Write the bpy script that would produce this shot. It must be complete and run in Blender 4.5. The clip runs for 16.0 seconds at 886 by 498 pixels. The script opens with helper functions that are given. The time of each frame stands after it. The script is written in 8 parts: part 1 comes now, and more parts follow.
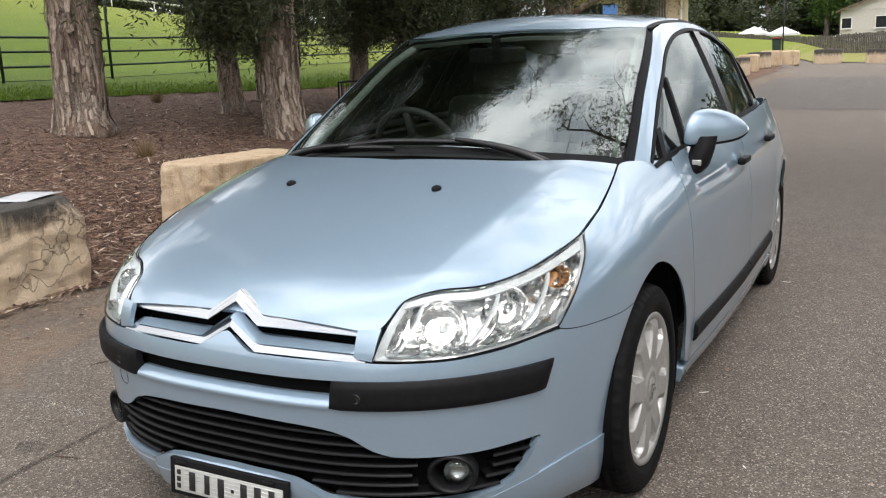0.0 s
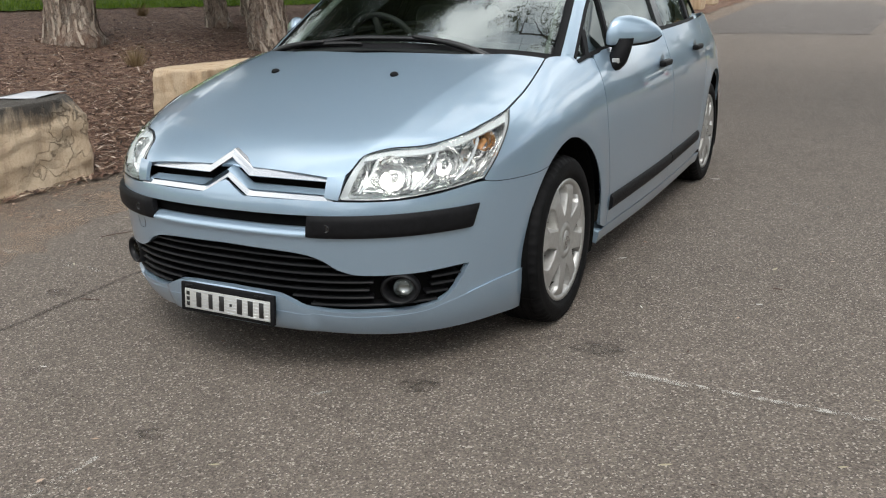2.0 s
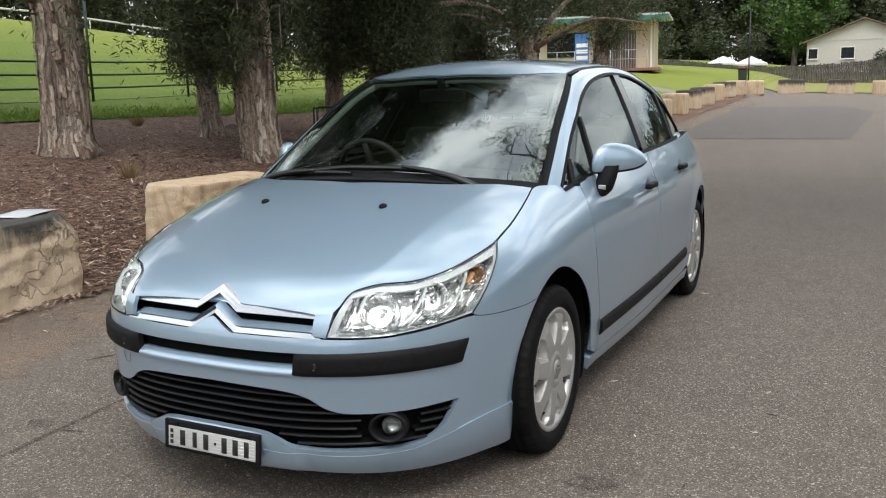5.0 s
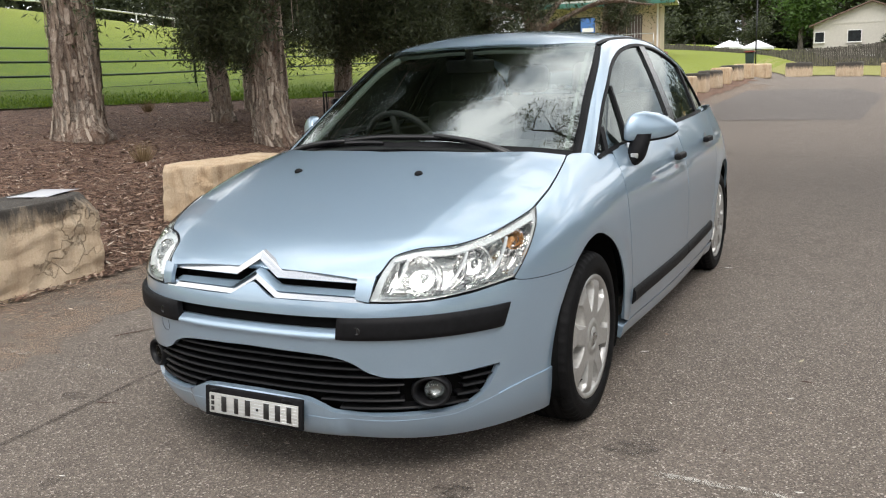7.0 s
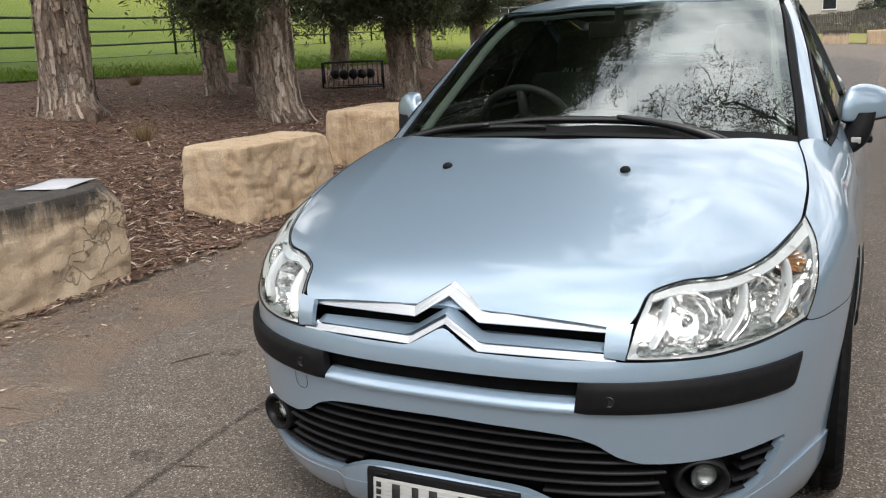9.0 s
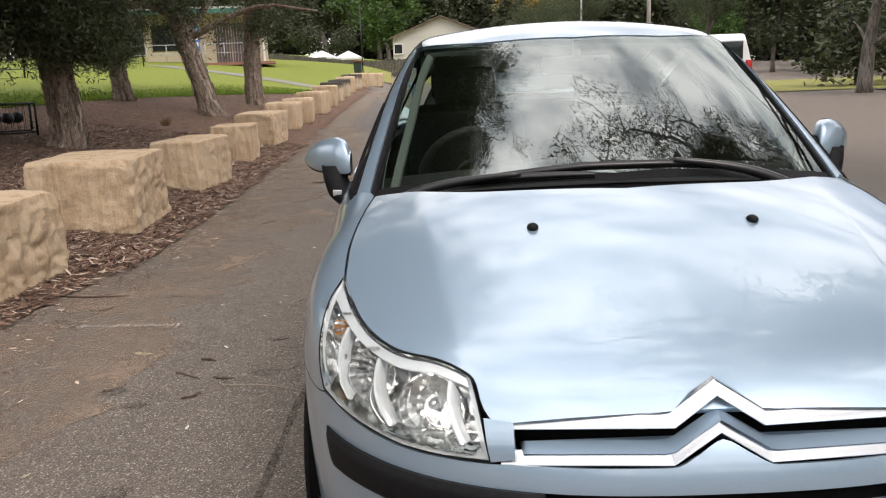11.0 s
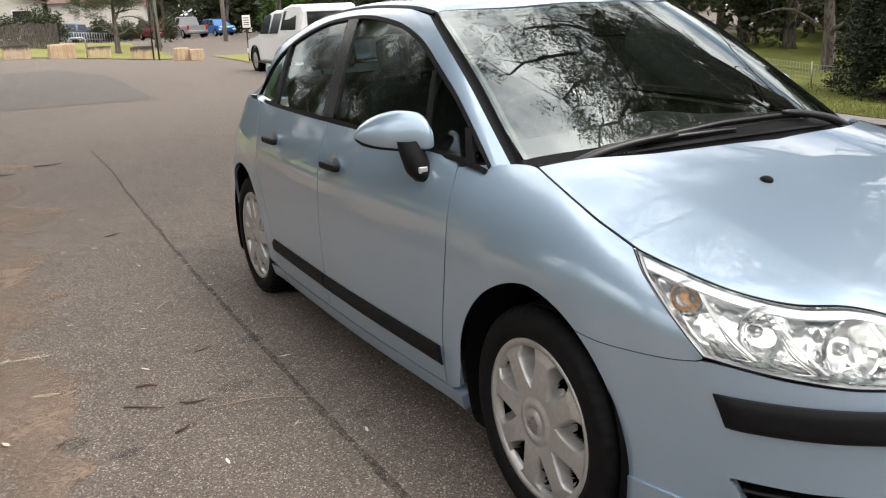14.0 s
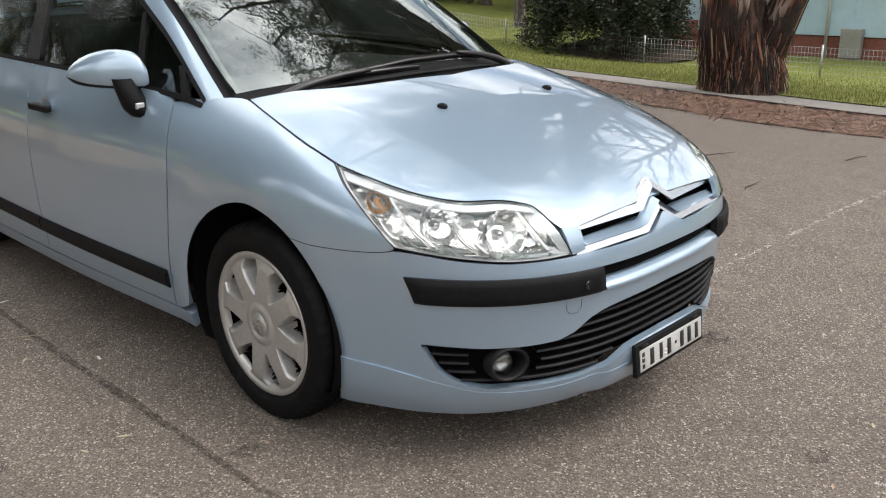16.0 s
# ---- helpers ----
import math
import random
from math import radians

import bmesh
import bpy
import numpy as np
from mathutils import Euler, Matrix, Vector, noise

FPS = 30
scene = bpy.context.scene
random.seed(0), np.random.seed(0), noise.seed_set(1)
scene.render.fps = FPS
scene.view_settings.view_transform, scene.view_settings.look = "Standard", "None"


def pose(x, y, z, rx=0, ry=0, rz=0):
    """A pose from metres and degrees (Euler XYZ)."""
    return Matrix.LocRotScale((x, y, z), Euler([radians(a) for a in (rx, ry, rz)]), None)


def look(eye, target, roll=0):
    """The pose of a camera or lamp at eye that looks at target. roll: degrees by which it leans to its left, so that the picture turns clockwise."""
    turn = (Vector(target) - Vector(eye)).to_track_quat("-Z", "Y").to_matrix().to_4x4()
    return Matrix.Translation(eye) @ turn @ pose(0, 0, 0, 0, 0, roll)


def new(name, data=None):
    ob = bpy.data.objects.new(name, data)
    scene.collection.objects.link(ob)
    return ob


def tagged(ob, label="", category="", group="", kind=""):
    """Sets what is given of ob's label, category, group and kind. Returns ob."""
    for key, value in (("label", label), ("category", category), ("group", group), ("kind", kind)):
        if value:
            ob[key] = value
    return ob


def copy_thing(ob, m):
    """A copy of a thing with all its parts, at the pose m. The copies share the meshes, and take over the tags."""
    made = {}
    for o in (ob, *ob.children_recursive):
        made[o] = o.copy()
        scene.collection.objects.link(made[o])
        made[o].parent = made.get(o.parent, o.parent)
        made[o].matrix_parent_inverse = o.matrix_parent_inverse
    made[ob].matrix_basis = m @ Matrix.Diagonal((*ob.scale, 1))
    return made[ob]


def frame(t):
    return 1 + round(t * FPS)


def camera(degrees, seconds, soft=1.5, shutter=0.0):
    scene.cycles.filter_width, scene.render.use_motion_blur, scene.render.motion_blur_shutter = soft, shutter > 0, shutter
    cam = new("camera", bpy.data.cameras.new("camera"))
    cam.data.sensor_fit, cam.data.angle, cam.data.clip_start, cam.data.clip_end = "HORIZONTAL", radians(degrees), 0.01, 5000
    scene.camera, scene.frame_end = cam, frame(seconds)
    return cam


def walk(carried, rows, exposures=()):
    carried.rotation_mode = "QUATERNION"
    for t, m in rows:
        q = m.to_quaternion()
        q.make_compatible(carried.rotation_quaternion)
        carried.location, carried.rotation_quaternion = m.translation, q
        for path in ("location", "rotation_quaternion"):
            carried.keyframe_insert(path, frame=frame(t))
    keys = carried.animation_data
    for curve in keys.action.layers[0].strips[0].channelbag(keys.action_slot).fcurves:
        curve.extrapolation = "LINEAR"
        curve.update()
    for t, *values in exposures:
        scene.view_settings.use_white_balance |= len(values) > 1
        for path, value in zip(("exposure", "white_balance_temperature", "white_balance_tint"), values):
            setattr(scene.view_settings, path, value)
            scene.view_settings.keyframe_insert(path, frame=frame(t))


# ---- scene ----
cam = camera(53.6, 16.0, 1.15)
PATH = [
    (0, (1.471, -2.431, 1.264), (0.539, -0.711, 0.85), -2.3),
    (0.5, (1.514, -2.674, 1.258), (0.597, -0.947, 0.839), -2.1),
    (1, (1.642, -2.807, 1.247), (0.766, -1.061, 0.821), -1.6),
    (1.5, (1.84, -2.885, 1.213), (0.975, -1.165, 0.672), -1.0),
    (2, (1.865, -2.953, 1.215), (0.979, -1.256, 0.636), -1.4),
    (2.5, (1.853, -2.981, 1.216), (0.899, -1.322, 0.636), -1.7),
    (3, (1.82, -2.992, 1.221), (0.871, -1.334, 0.629), -1.4),
    (3.5, (1.802, -2.985, 1.243), (0.917, -1.296, 0.639), -0.9),
    (4, (1.833, -2.948, 1.283), (0.957, -1.247, 0.699), -1.5),
    (4.5, (1.854, -2.918, 1.321), (0.97, -1.172, 0.909), -1.8),
    (4.7, (1.858, -2.909, 1.329), (0.971, -1.156, 0.954), -1.7),
    (6.8, (1.786, -2.962, 1.253), (0.892, -1.206, 0.908), -1.4),
    (7, (1.757, -2.967, 1.254), (0.861, -1.222, 0.864), -2.1),
    (7.5, (1.62, -2.853, 1.243), (0.725, -1.12, 0.8), -2.8),
    (8, (1.405, -2.73, 1.262), (0.519, -0.993, 0.819), -2.9),
    (8.5, (1.086, -2.687, 1.263), (0.216, -0.944, 0.812), -2.9),
    (9, (0.804, -2.547, 1.26), (-0.024, -0.785, 0.804), -2.4),
    (9.2, (0.691, -2.481, 1.277), (-0.047, -0.68, 0.82), -1.8),
    (11.3, (-0.662, -2.279, 1.293), (-0.634, -0.32, 0.888), -2.6),
    (11.5, (-0.784, -2.275, 1.307), (-0.744, -0.318, 0.894), -2.8),
    (12, (-1.054, -2.138, 1.281), (-0.865, -0.19, 0.871), -2.4),
    (12.5, (-1.33, -2.062, 1.301), (-1.007, -0.134, 0.881), -2.0),
    (13, (-1.625, -2.001, 1.33), (-1.171, -0.104, 0.891), -2.0),
    (13.5, (-1.83, -1.855, 1.329), (-1.215, -0.008, 0.869), -4.3),
    (14, (-2.005, -1.787, 1.344), (-1.116, -0.069, 0.837), -2.8),
    (14.5, (-2.159, -1.781, 1.349), (-1.021, -0.23, 0.801), -1.0),
    (15, (-2.199, -1.866, 1.336), (-0.862, -0.487, 0.778), 0.8),
    (15.5, (-2.188, -2.021, 1.322), (-0.805, -0.692, 0.757), 0.7),
    (16, (-2.198, -2.095, 1.331), (-0.833, -0.772, 0.709), -0.8),
]
walk(cam, [(t, look(eye, target, roll)) for t, eye, target, roll in PATH],
     [(0, .06, 6480, 11), (1, .09, 6480, 11), (2, -.10, 6380, 8), (3.5, -.14, 6330, 7), (4.5, -.10, 6330, 8), (7, .10, 6500, 10), (9, -.04, 6530, 11), (11.5, -.05, 6800, 15),
      (12.5, -.09, 6850, 16), (13.5, .03, 6750, 14), (14.5, .31, 6650, 12), (16, .18, 6600, 12)])

# ---------------------------------------------------------------- world and sun
SUN_ELEV, SUN_AZ = 55.0, 146.0        # degrees; azimuth counted from +y towards +x

world = bpy.data.worlds.new("sky")
scene.world = world
world.use_nodes = True
wn, wl = world.node_tree.nodes, world.node_tree.links
wn.clear()
w_out = wn.new("ShaderNodeOutputWorld")
w_bg = wn.new("ShaderNodeBackground")
w_sky = wn.new("ShaderNodeTexSky")
w_sky.sky_type = "NISHITA"
w_sky.sun_disc = False
w_sky.sun_elevation = radians(SUN_ELEV)
w_sky.sun_rotation = radians(SUN_AZ)
w_sky.air_density, w_sky.dust_density = 1.0, 2.0
w_co = wn.new("ShaderNodeTexCoord")
w_map = wn.new("ShaderNodeMapping")
w_map.inputs["Scale"].default_value = (1.0, 1.0, 2.2)
w_noise = wn.new("ShaderNodeTexNoise")
w_noise.inputs["Scale"].default_value = 2.6
w_noise.inputs["Detail"].default_value = 9.0
w_noise.inputs["Roughness"].default_value = 0.55
w_ramp = wn.new("ShaderNodeValToRGB")
w_ramp.color_ramp.elements[0].position, w_ramp.color_ramp.elements[1].position = 0.30, 0.45
w_ramp.color_ramp.elements[0].color = (0, 0, 0, 1)
w_ramp.color_ramp.elements[1].color = (1, 1, 1, 1)
w_noise2 = wn.new("ShaderNodeTexNoise")
w_noise2.inputs["Scale"].default_value = 5.0
w_noise2.inputs["Detail"].default_value = 7.0
w_cloud = wn.new("ShaderNodeValToRGB")
w_cloud.color_ramp.elements[0].position, w_cloud.color_ramp.elements[1].position = 0.38, 0.60
w_cloud.color_ramp.elements[0].color = (6.0, 6.4, 6.9, 1)
w_cloud.color_ramp.elements[1].color = (16.8, 16.8, 16.7, 1)
w_mix = wn.new("ShaderNodeMix")
w_mix.data_type = "RGBA"
wl.new(w_co.outputs["Generated"], w_map.inputs["Vector"])
wl.new(w_map.outputs["Vector"], w_noise.inputs["Vector"])
wl.new(w_map.outputs["Vector"], w_noise2.inputs["Vector"])
wl.new(w_noise.outputs[0], w_ramp.inputs["Fac"])
wl.new(w_noise2.outputs[0], w_cloud.inputs["Fac"])
wl.new(w_ramp.outputs["Color"], w_mix.inputs["Factor"])
wl.new(w_sky.outputs["Color"], w_mix.inputs["A"])
w_sep = wn.new("ShaderNodeSeparateXYZ")                # an overcast sky is palest overhead
w_rise = wn.new("ShaderNodeMapRange")
w_rise.inputs["To Min"].default_value, w_rise.inputs["To Max"].default_value = 0.58, 1.20
w_grad = wn.new("ShaderNodeVectorMath")
w_grad.operation = "SCALE"
wl.new(w_co.outputs["Generated"], w_sep.inputs[0])
wl.new(w_sep.outputs["Z"], w_rise.inputs["Value"])
wl.new(w_cloud.outputs["Color"], w_grad.inputs[0])
wl.new(w_rise.outputs["Result"], w_grad.inputs["Scale"])
wl.new(w_grad.outputs["Vector"], w_mix.inputs["B"])
wl.new(w_mix.outputs["Result"], w_bg.inputs["Color"])
w_bg.inputs["Strength"].default_value = 0.148
wl.new(w_bg.outputs["Background"], w_out.inputs["Surface"])

sun = new("sun", bpy.data.lights.new("sun", "SUN"))
sun.data.energy, sun.data.angle, sun.data.color = 2.1, radians(26), (1.0, 0.955, 0.905)
_e, _a = radians(SUN_ELEV), radians(SUN_AZ)
sun.matrix_world = look((40 * math.sin(_a) * math.cos(_e), 40 * math.cos(_a) * math.cos(_e), 40 * math.sin(_e)), (0, 0, 0))

# ---------------------------------------------------------------- materials
def material(name, rough=0.5, metal=0.0, colour=(0.5, 0.5, 0.5)):
    m = bpy.data.materials.new(name)
    m.use_nodes = True
    b = m.node_tree.nodes["Principled BSDF"]
    b.inputs["Base Color"].default_value = (*colour, 1)
    b.inputs["Roughness"].default_value = rough
    b.inputs["Metallic"].default_value = metal
    return m, m.node_tree.nodes, m.node_tree.links, b


def place_of(nodes, links, scale=(1, 1, 1), world=True):
    """Coordinates in metres."""
    mp = nodes.new("ShaderNodeMapping")
    mp.inputs["Scale"].default_value = scale
    if world:
        g = nodes.new("ShaderNodeNewGeometry")
        links.new(g.outputs["Position"], mp.inputs["Vector"])
    else:
        g = nodes.new("ShaderNodeTexCoord")
        links.new(g.outputs["Object"], mp.inputs["Vector"])
    return mp.outputs["Vector"]


def noise_of(nodes, links, vec, scale, detail=6.0, rough=0.6, dist=0.0):
    n = nodes.new("ShaderNodeTexNoise")
    n.inputs["Scale"].default_value = scale
    n.inputs["Detail"].default_value = detail
    n.inputs["Roughness"].default_value = rough
    n.inputs["Distortion"].default_value = dist
    links.new(vec, n.inputs["Vector"])
    return n.outputs[0]


def ramp_of(nodes, links, fac, *stops):
    r = nodes.new("ShaderNodeValToRGB")
    el = r.color_ramp.elements
    while len(el) < len(stops):
        el.new(0.5)
    for e, (p, c) in zip(el, stops):
        e.position, e.color = p, (*c, 1) if len(c) == 3 else c
    links.new(fac, r.inputs["Fac"])
    return r.outputs["Color"]


def mix_of(nodes, links, fac, a, b, kind="MIX"):
    x = nodes.new("ShaderNodeMix")
    x.data_type, x.blend_type = "RGBA", kind
    for sock, v in (("Factor", fac), ("A", a), ("B", b)):
        if isinstance(v, (int, float)):
            x.inputs[sock].default_value = v
        elif isinstance(v, tuple):
            x.inputs[sock].default_value = (*v, 1)
        else:
            links.new(v, x.inputs[sock])
    return x.outputs["Result"]


def bump_of(nodes, links, b, height, strength=0.3, dist=0.01):
    n = nodes.new("ShaderNodeBump")
    n.inputs["Strength"].default_value = strength
    n.inputs["Distance"].default_value = dist
    links.new(height, n.inputs["Height"])
    links.new(n.outputs["Normal"], b.inputs["Normal"])


def simple(name, colour, rough=0.5, metal=0.0, var=0.12, scale=30.0, bump=0.0, gloss=0.5):
    """A plain surface with faint mottling and grain."""
    m, n, l, b = material(name, rough, metal, colour)
    b.inputs["Specular IOR Level"].default_value = gloss
    v = place_of(n, l, world=False)
    f = noise_of(n, l, v, scale)
    lo = tuple(c * (1 - var) for c in colour)
    hi = tuple(min(1, c * (1 + var)) for c in colour)
    l.new(ramp_of(n, l, f, (0.3, lo), (0.7, hi)), b.inputs["Base Color"])
    if bump:
        bump_of(n, l, b, noise_of(n, l, v, scale * 6), bump, 0.004)
    return m


def car_paint():
    m, n, l, b = material("light_blue_metallic_paint", 0.34, 0.52, (0.30, 0.43, 0.56))
    v = place_of(n, l, world=False)
    fl = noise_of(n, l, v, 900.0, 2.0)
    big = noise_of(n, l, v, 3.0, 4.0)
    c = ramp_of(n, l, fl, (0.3, (0.252, 0.352, 0.455)), (0.7, (0.352, 0.464, 0.575)))
    c = mix_of(n, l, 0.06, c, ramp_of(n, l, big, (0.35, (0.36, 0.46, 0.55)), (0.7, (0.52, 0.63, 0.72))))
    l.new(c, b.inputs["Base Color"])
    b.inputs["Coat Weight"].default_value = 1.0
    b.inputs["Coat Roughness"].default_value = 0.03
    b.inputs["Coat IOR"].default_value = 1.8
    dust = noise_of(n, l, v, 14.0, 8.0, 0.7)
    r = n.new("ShaderNodeMapRange")
    r.inputs["To Min"].default_value, r.inputs["To Max"].default_value = 0.003, 0.02
    l.new(dust, r.inputs["Value"])
    l.new(r.outputs["Result"], b.inputs["Coat Roughness"])
    return m


def clear_glass(name, tint, mirror=1.0, rough=0.0, ior=2.3):
    """Thin glass: lets the view through, tinted, and mirrors by its angle."""
    m, n, l, b = material(name)
    n.remove(b)
    out = n["Material Output"]
    tr = n.new("ShaderNodeBsdfTransparent")
    tr.inputs["Color"].default_value = (*tint, 1)
    gl = n.new("ShaderNodeBsdfGlossy")
    gl.inputs["Roughness"].default_value = rough
    gl.inputs["Color"].default_value = (mirror * .93, mirror, mirror * .985, 1)
    fr = n.new("ShaderNodeFresnel")
    fr.inputs["IOR"].default_value = ior
    mx = n.new("ShaderNodeMixShader")
    l.new(fr.outputs[0], mx.inputs[0])
    l.new(tr.outputs[0], mx.inputs[1])
    l.new(gl.outputs[0], mx.inputs[2])
    l.new(mx.outputs[0], out.inputs["Surface"])
    return m


def asphalt():
    m, n, l, b = material("old_grey_brown_asphalt", 0.9)
    v = place_of(n, l)
    vo = n.new("ShaderNodeTexVoronoi")
    vo.inputs["Scale"].default_value = 190.0
    l.new(v, vo.inputs["Vector"])
    stones = ramp_of(n, l, vo.outputs["Color"], (0.10, (0.024, 0.020, 0.016)), (0.48, (0.124, 0.101, 0.082)), (0.76, (0.190, 0.156, 0.129)), (0.90, (0.52, 0.47, 0.41)))
    big = noise_of(n, l, v, 0.55, 7.0, 0.62)
    mid = noise_of(n, l, v, 4.5, 8.0, 0.7)
    c = mix_of(n, l, 0.17, stones, ramp_of(n, l, big, (0.3, (0.108, 0.089, 0.074)), (0.7, (0.188, 0.157, 0.133))))
    c = mix_of(n, l, 0.18, c, ramp_of(n, l, mid, (0.35, (0.075, 0.063, 0.053)), (0.65, (0.20, 0.17, 0.145))))
    l.new(c, b.inputs["Base Color"])
    bump_of(n, l, b, vo.outputs["Distance"], 0.8, 0.006)
    return m


def sandstone(cracks=(0.54, 0.68, 0.5)):
    m, n, l, b = material("sandstone_block", 0.92)
    v = place_of(n, l, world=False)
    oi = n.new("ShaderNodeObjectInfo")
    ad = n.new("ShaderNodeVectorMath")
    ad.operation = "MULTIPLY_ADD"
    l.new(oi.outputs["Random"], ad.inputs[0])
    ad.inputs[1].default_value = (17.0, 9.0, 5.0)
    l.new(v, ad.inputs[2])
    v = ad.outputs[0]
    mp = n.new("ShaderNodeMapping")                       # bedding, tilted
    mp.inputs["Scale"].default_value = (1.0, 1.0, 0.10)
    mp.inputs["Rotation"].default_value = (0.30, 0.5, 0.3)
    l.new(v, mp.inputs["Vector"])
    band = noise_of(n, l, mp.outputs["Vector"], 9.0, 7.0, 0.62, 0.5)
    fine = noise_of(n, l, v, 70.0, 8.0, 0.72)
    blot = noise_of(n, l, v, 3.2, 7.0, 0.62, 0.8)
    c = ramp_of(n, l, band, (0.30, (0.27, 0.155, 0.075)), (0.44, (0.44, 0.295, 0.165)), (0.56, (0.54, 0.395, 0.25)), (0.70, (0.41, 0.265, 0.14)))
    c = mix_of(n, l, ramp_of(n, l, blot, (0.50, (0, 0, 0)), (0.62, (0.55, 0.55, 0.55))), c, (0.55, 0.435, 0.30))
    c = mix_of(n, l, 0.30, c, ramp_of(n, l, fine, (0.3, (0.24, 0.17, 0.11)), (0.7, (0.76, 0.66, 0.52))))
    # weather cracks: thin lines between warped cells, only where the blotches let them
    nz = n.new("ShaderNodeTexNoise")
    nz.inputs["Scale"].default_value = 4.0
    nz.inputs["Detail"].default_value = 6.0
    l.new(v, nz.inputs["Vector"])
    wv = n.new("ShaderNodeVectorMath")
    wv.operation = "MULTIPLY_ADD"
    l.new(nz.outputs["Color"], wv.inputs[0])
    wv.inputs[1].default_value = (0.9, 0.9, 0.9)
    l.new(v, wv.inputs[2])
    vo = n.new("ShaderNodeTexVoronoi")
    vo.feature = "DISTANCE_TO_EDGE"
    vo.inputs["Scale"].default_value = 2.6
    l.new(wv.outputs[0], vo.inputs["Vector"])
    crack = ramp_of(n, l, vo.outputs["Distance"], (0.0, (1, 1, 1)), (0.018, (0, 0, 0)))
    some = mix_of(n, l, 1.0, crack, ramp_of(n, l, noise_of(n, l, v, 2.2, 3.0), (cracks[0], (0, 0, 0)), (cracks[1], (cracks[2],) * 3)), "MULTIPLY")
    c = mix_of(n, l, some, c, (0.17, 0.105, 0.06))
    l.new(c, b.inputs["Base Color"])
    h = mix_of(n, l, 0.45, mix_of(n, l, 0.5, band, fine), blot)
    h = mix_of(n, l, some, h, (0.0, 0.0, 0.0))
    bump_of(n, l, b, h, 1.0, 0.035)
    return m


def grassy(name, a, c_):
    m, n, l, b = material(name, 0.95)
    v = place_of(n, l)
    f1, f2 = noise_of(n, l, v, 0.9, 8.0, 0.7), noise_of(n, l, v, 26.0, 7.0, 0.75)
    c = mix_of(n, l, 0.45, ramp_of(n, l, f1, (0.3, a), (0.7, c_)), ramp_of(n, l, f2, (0.3, tuple(x * 0.4 for x in a)), (0.75, tuple(x * 1.35 for x in c_))))
    l.new(c, b.inputs["Base Color"])
    f3 = noise_of(n, l, v, 3.2, 5.0, 0.65)
    c = mix_of(n, l, ramp_of(n, l, f3, (0.48, (0, 0, 0)), (0.72, (0.35, 0.35, 0.35))), c, (c_[0] * 1.3, c_[1] * 1.0, c_[2] * 1.2))
    l.new(c, b.inputs["Base Color"])
    bump_of(n, l, b, f2, 0.8, 0.05)
    return m


def mulch():
    m, n, l, b = material("bark_and_leaf_litter", 0.95)
    v = place_of(n, l)
    vo = n.new("ShaderNodeTexVoronoi")
    vo.inputs["Scale"].default_value = 34.0
    mp = n.new("ShaderNodeMapping")
    mp.inputs["Scale"].default_value = (1.0, 0.35, 1.0)
    wob = noise_of(n, l, v, 6.0, 3.0)
    ad = n.new("ShaderNodeVectorMath")
    ad.operation = "ADD"
    l.new(v, ad.inputs[0])
    l.new(wob, ad.inputs[1])
    l.new(ad.outputs[0], mp.inputs["Vector"])
    l.new(mp.outputs["Vector"], vo.inputs["Vector"])
    big = noise_of(n, l, v, 0.8, 6.0, 0.65)
    c = ramp_of(n, l, vo.outputs["Color"], (0.1, (0.014, 0.008, 0.006)), (0.5, (0.13, 0.067, 0.044)), (0.85, (0.40, 0.26, 0.18)))
    c = mix_of(n, l, 0.25, c, ramp_of(n, l, big, (0.3, (0.060, 0.031, 0.021)), (0.7, (0.18, 0.098, 0.065))))
    l.new(c, b.inputs["Base Color"])
    bump_of(n, l, b, vo.outputs["Distance"], 0.9, 0.02)
    return m


def bark(name, dark, mid, light, stretch=0.18, scale=9.0):
    m, n, l, b = material(name, 0.95)
    v = place_of(n, l, world=False)
    mp = n.new("ShaderNodeMapping")
    mp.inputs["Scale"].default_value = (1.0, 1.0, stretch)
    l.new(v, mp.inputs["Vector"])
    f = noise_of(n, l, mp.outputs["Vector"], scale, 4.5, 0.55, 1.6)
    g = noise_of(n, l, mp.outputs["Vector"], scale * 5, 6.0, 0.7, 0.3)
    c = ramp_of(n, l, f, (0.41, dark), (0.48, mid), (0.58, light))
    c = mix_of(n, l, 0.38, c, ramp_of(n, l, g, (0.38, dark), (0.62, light)))
    l.new(c, b.inputs["Base Color"])
    bump_of(n, l, b, mix_of(n, l, 0.4, f, g), 1.0, 0.05)
    return m


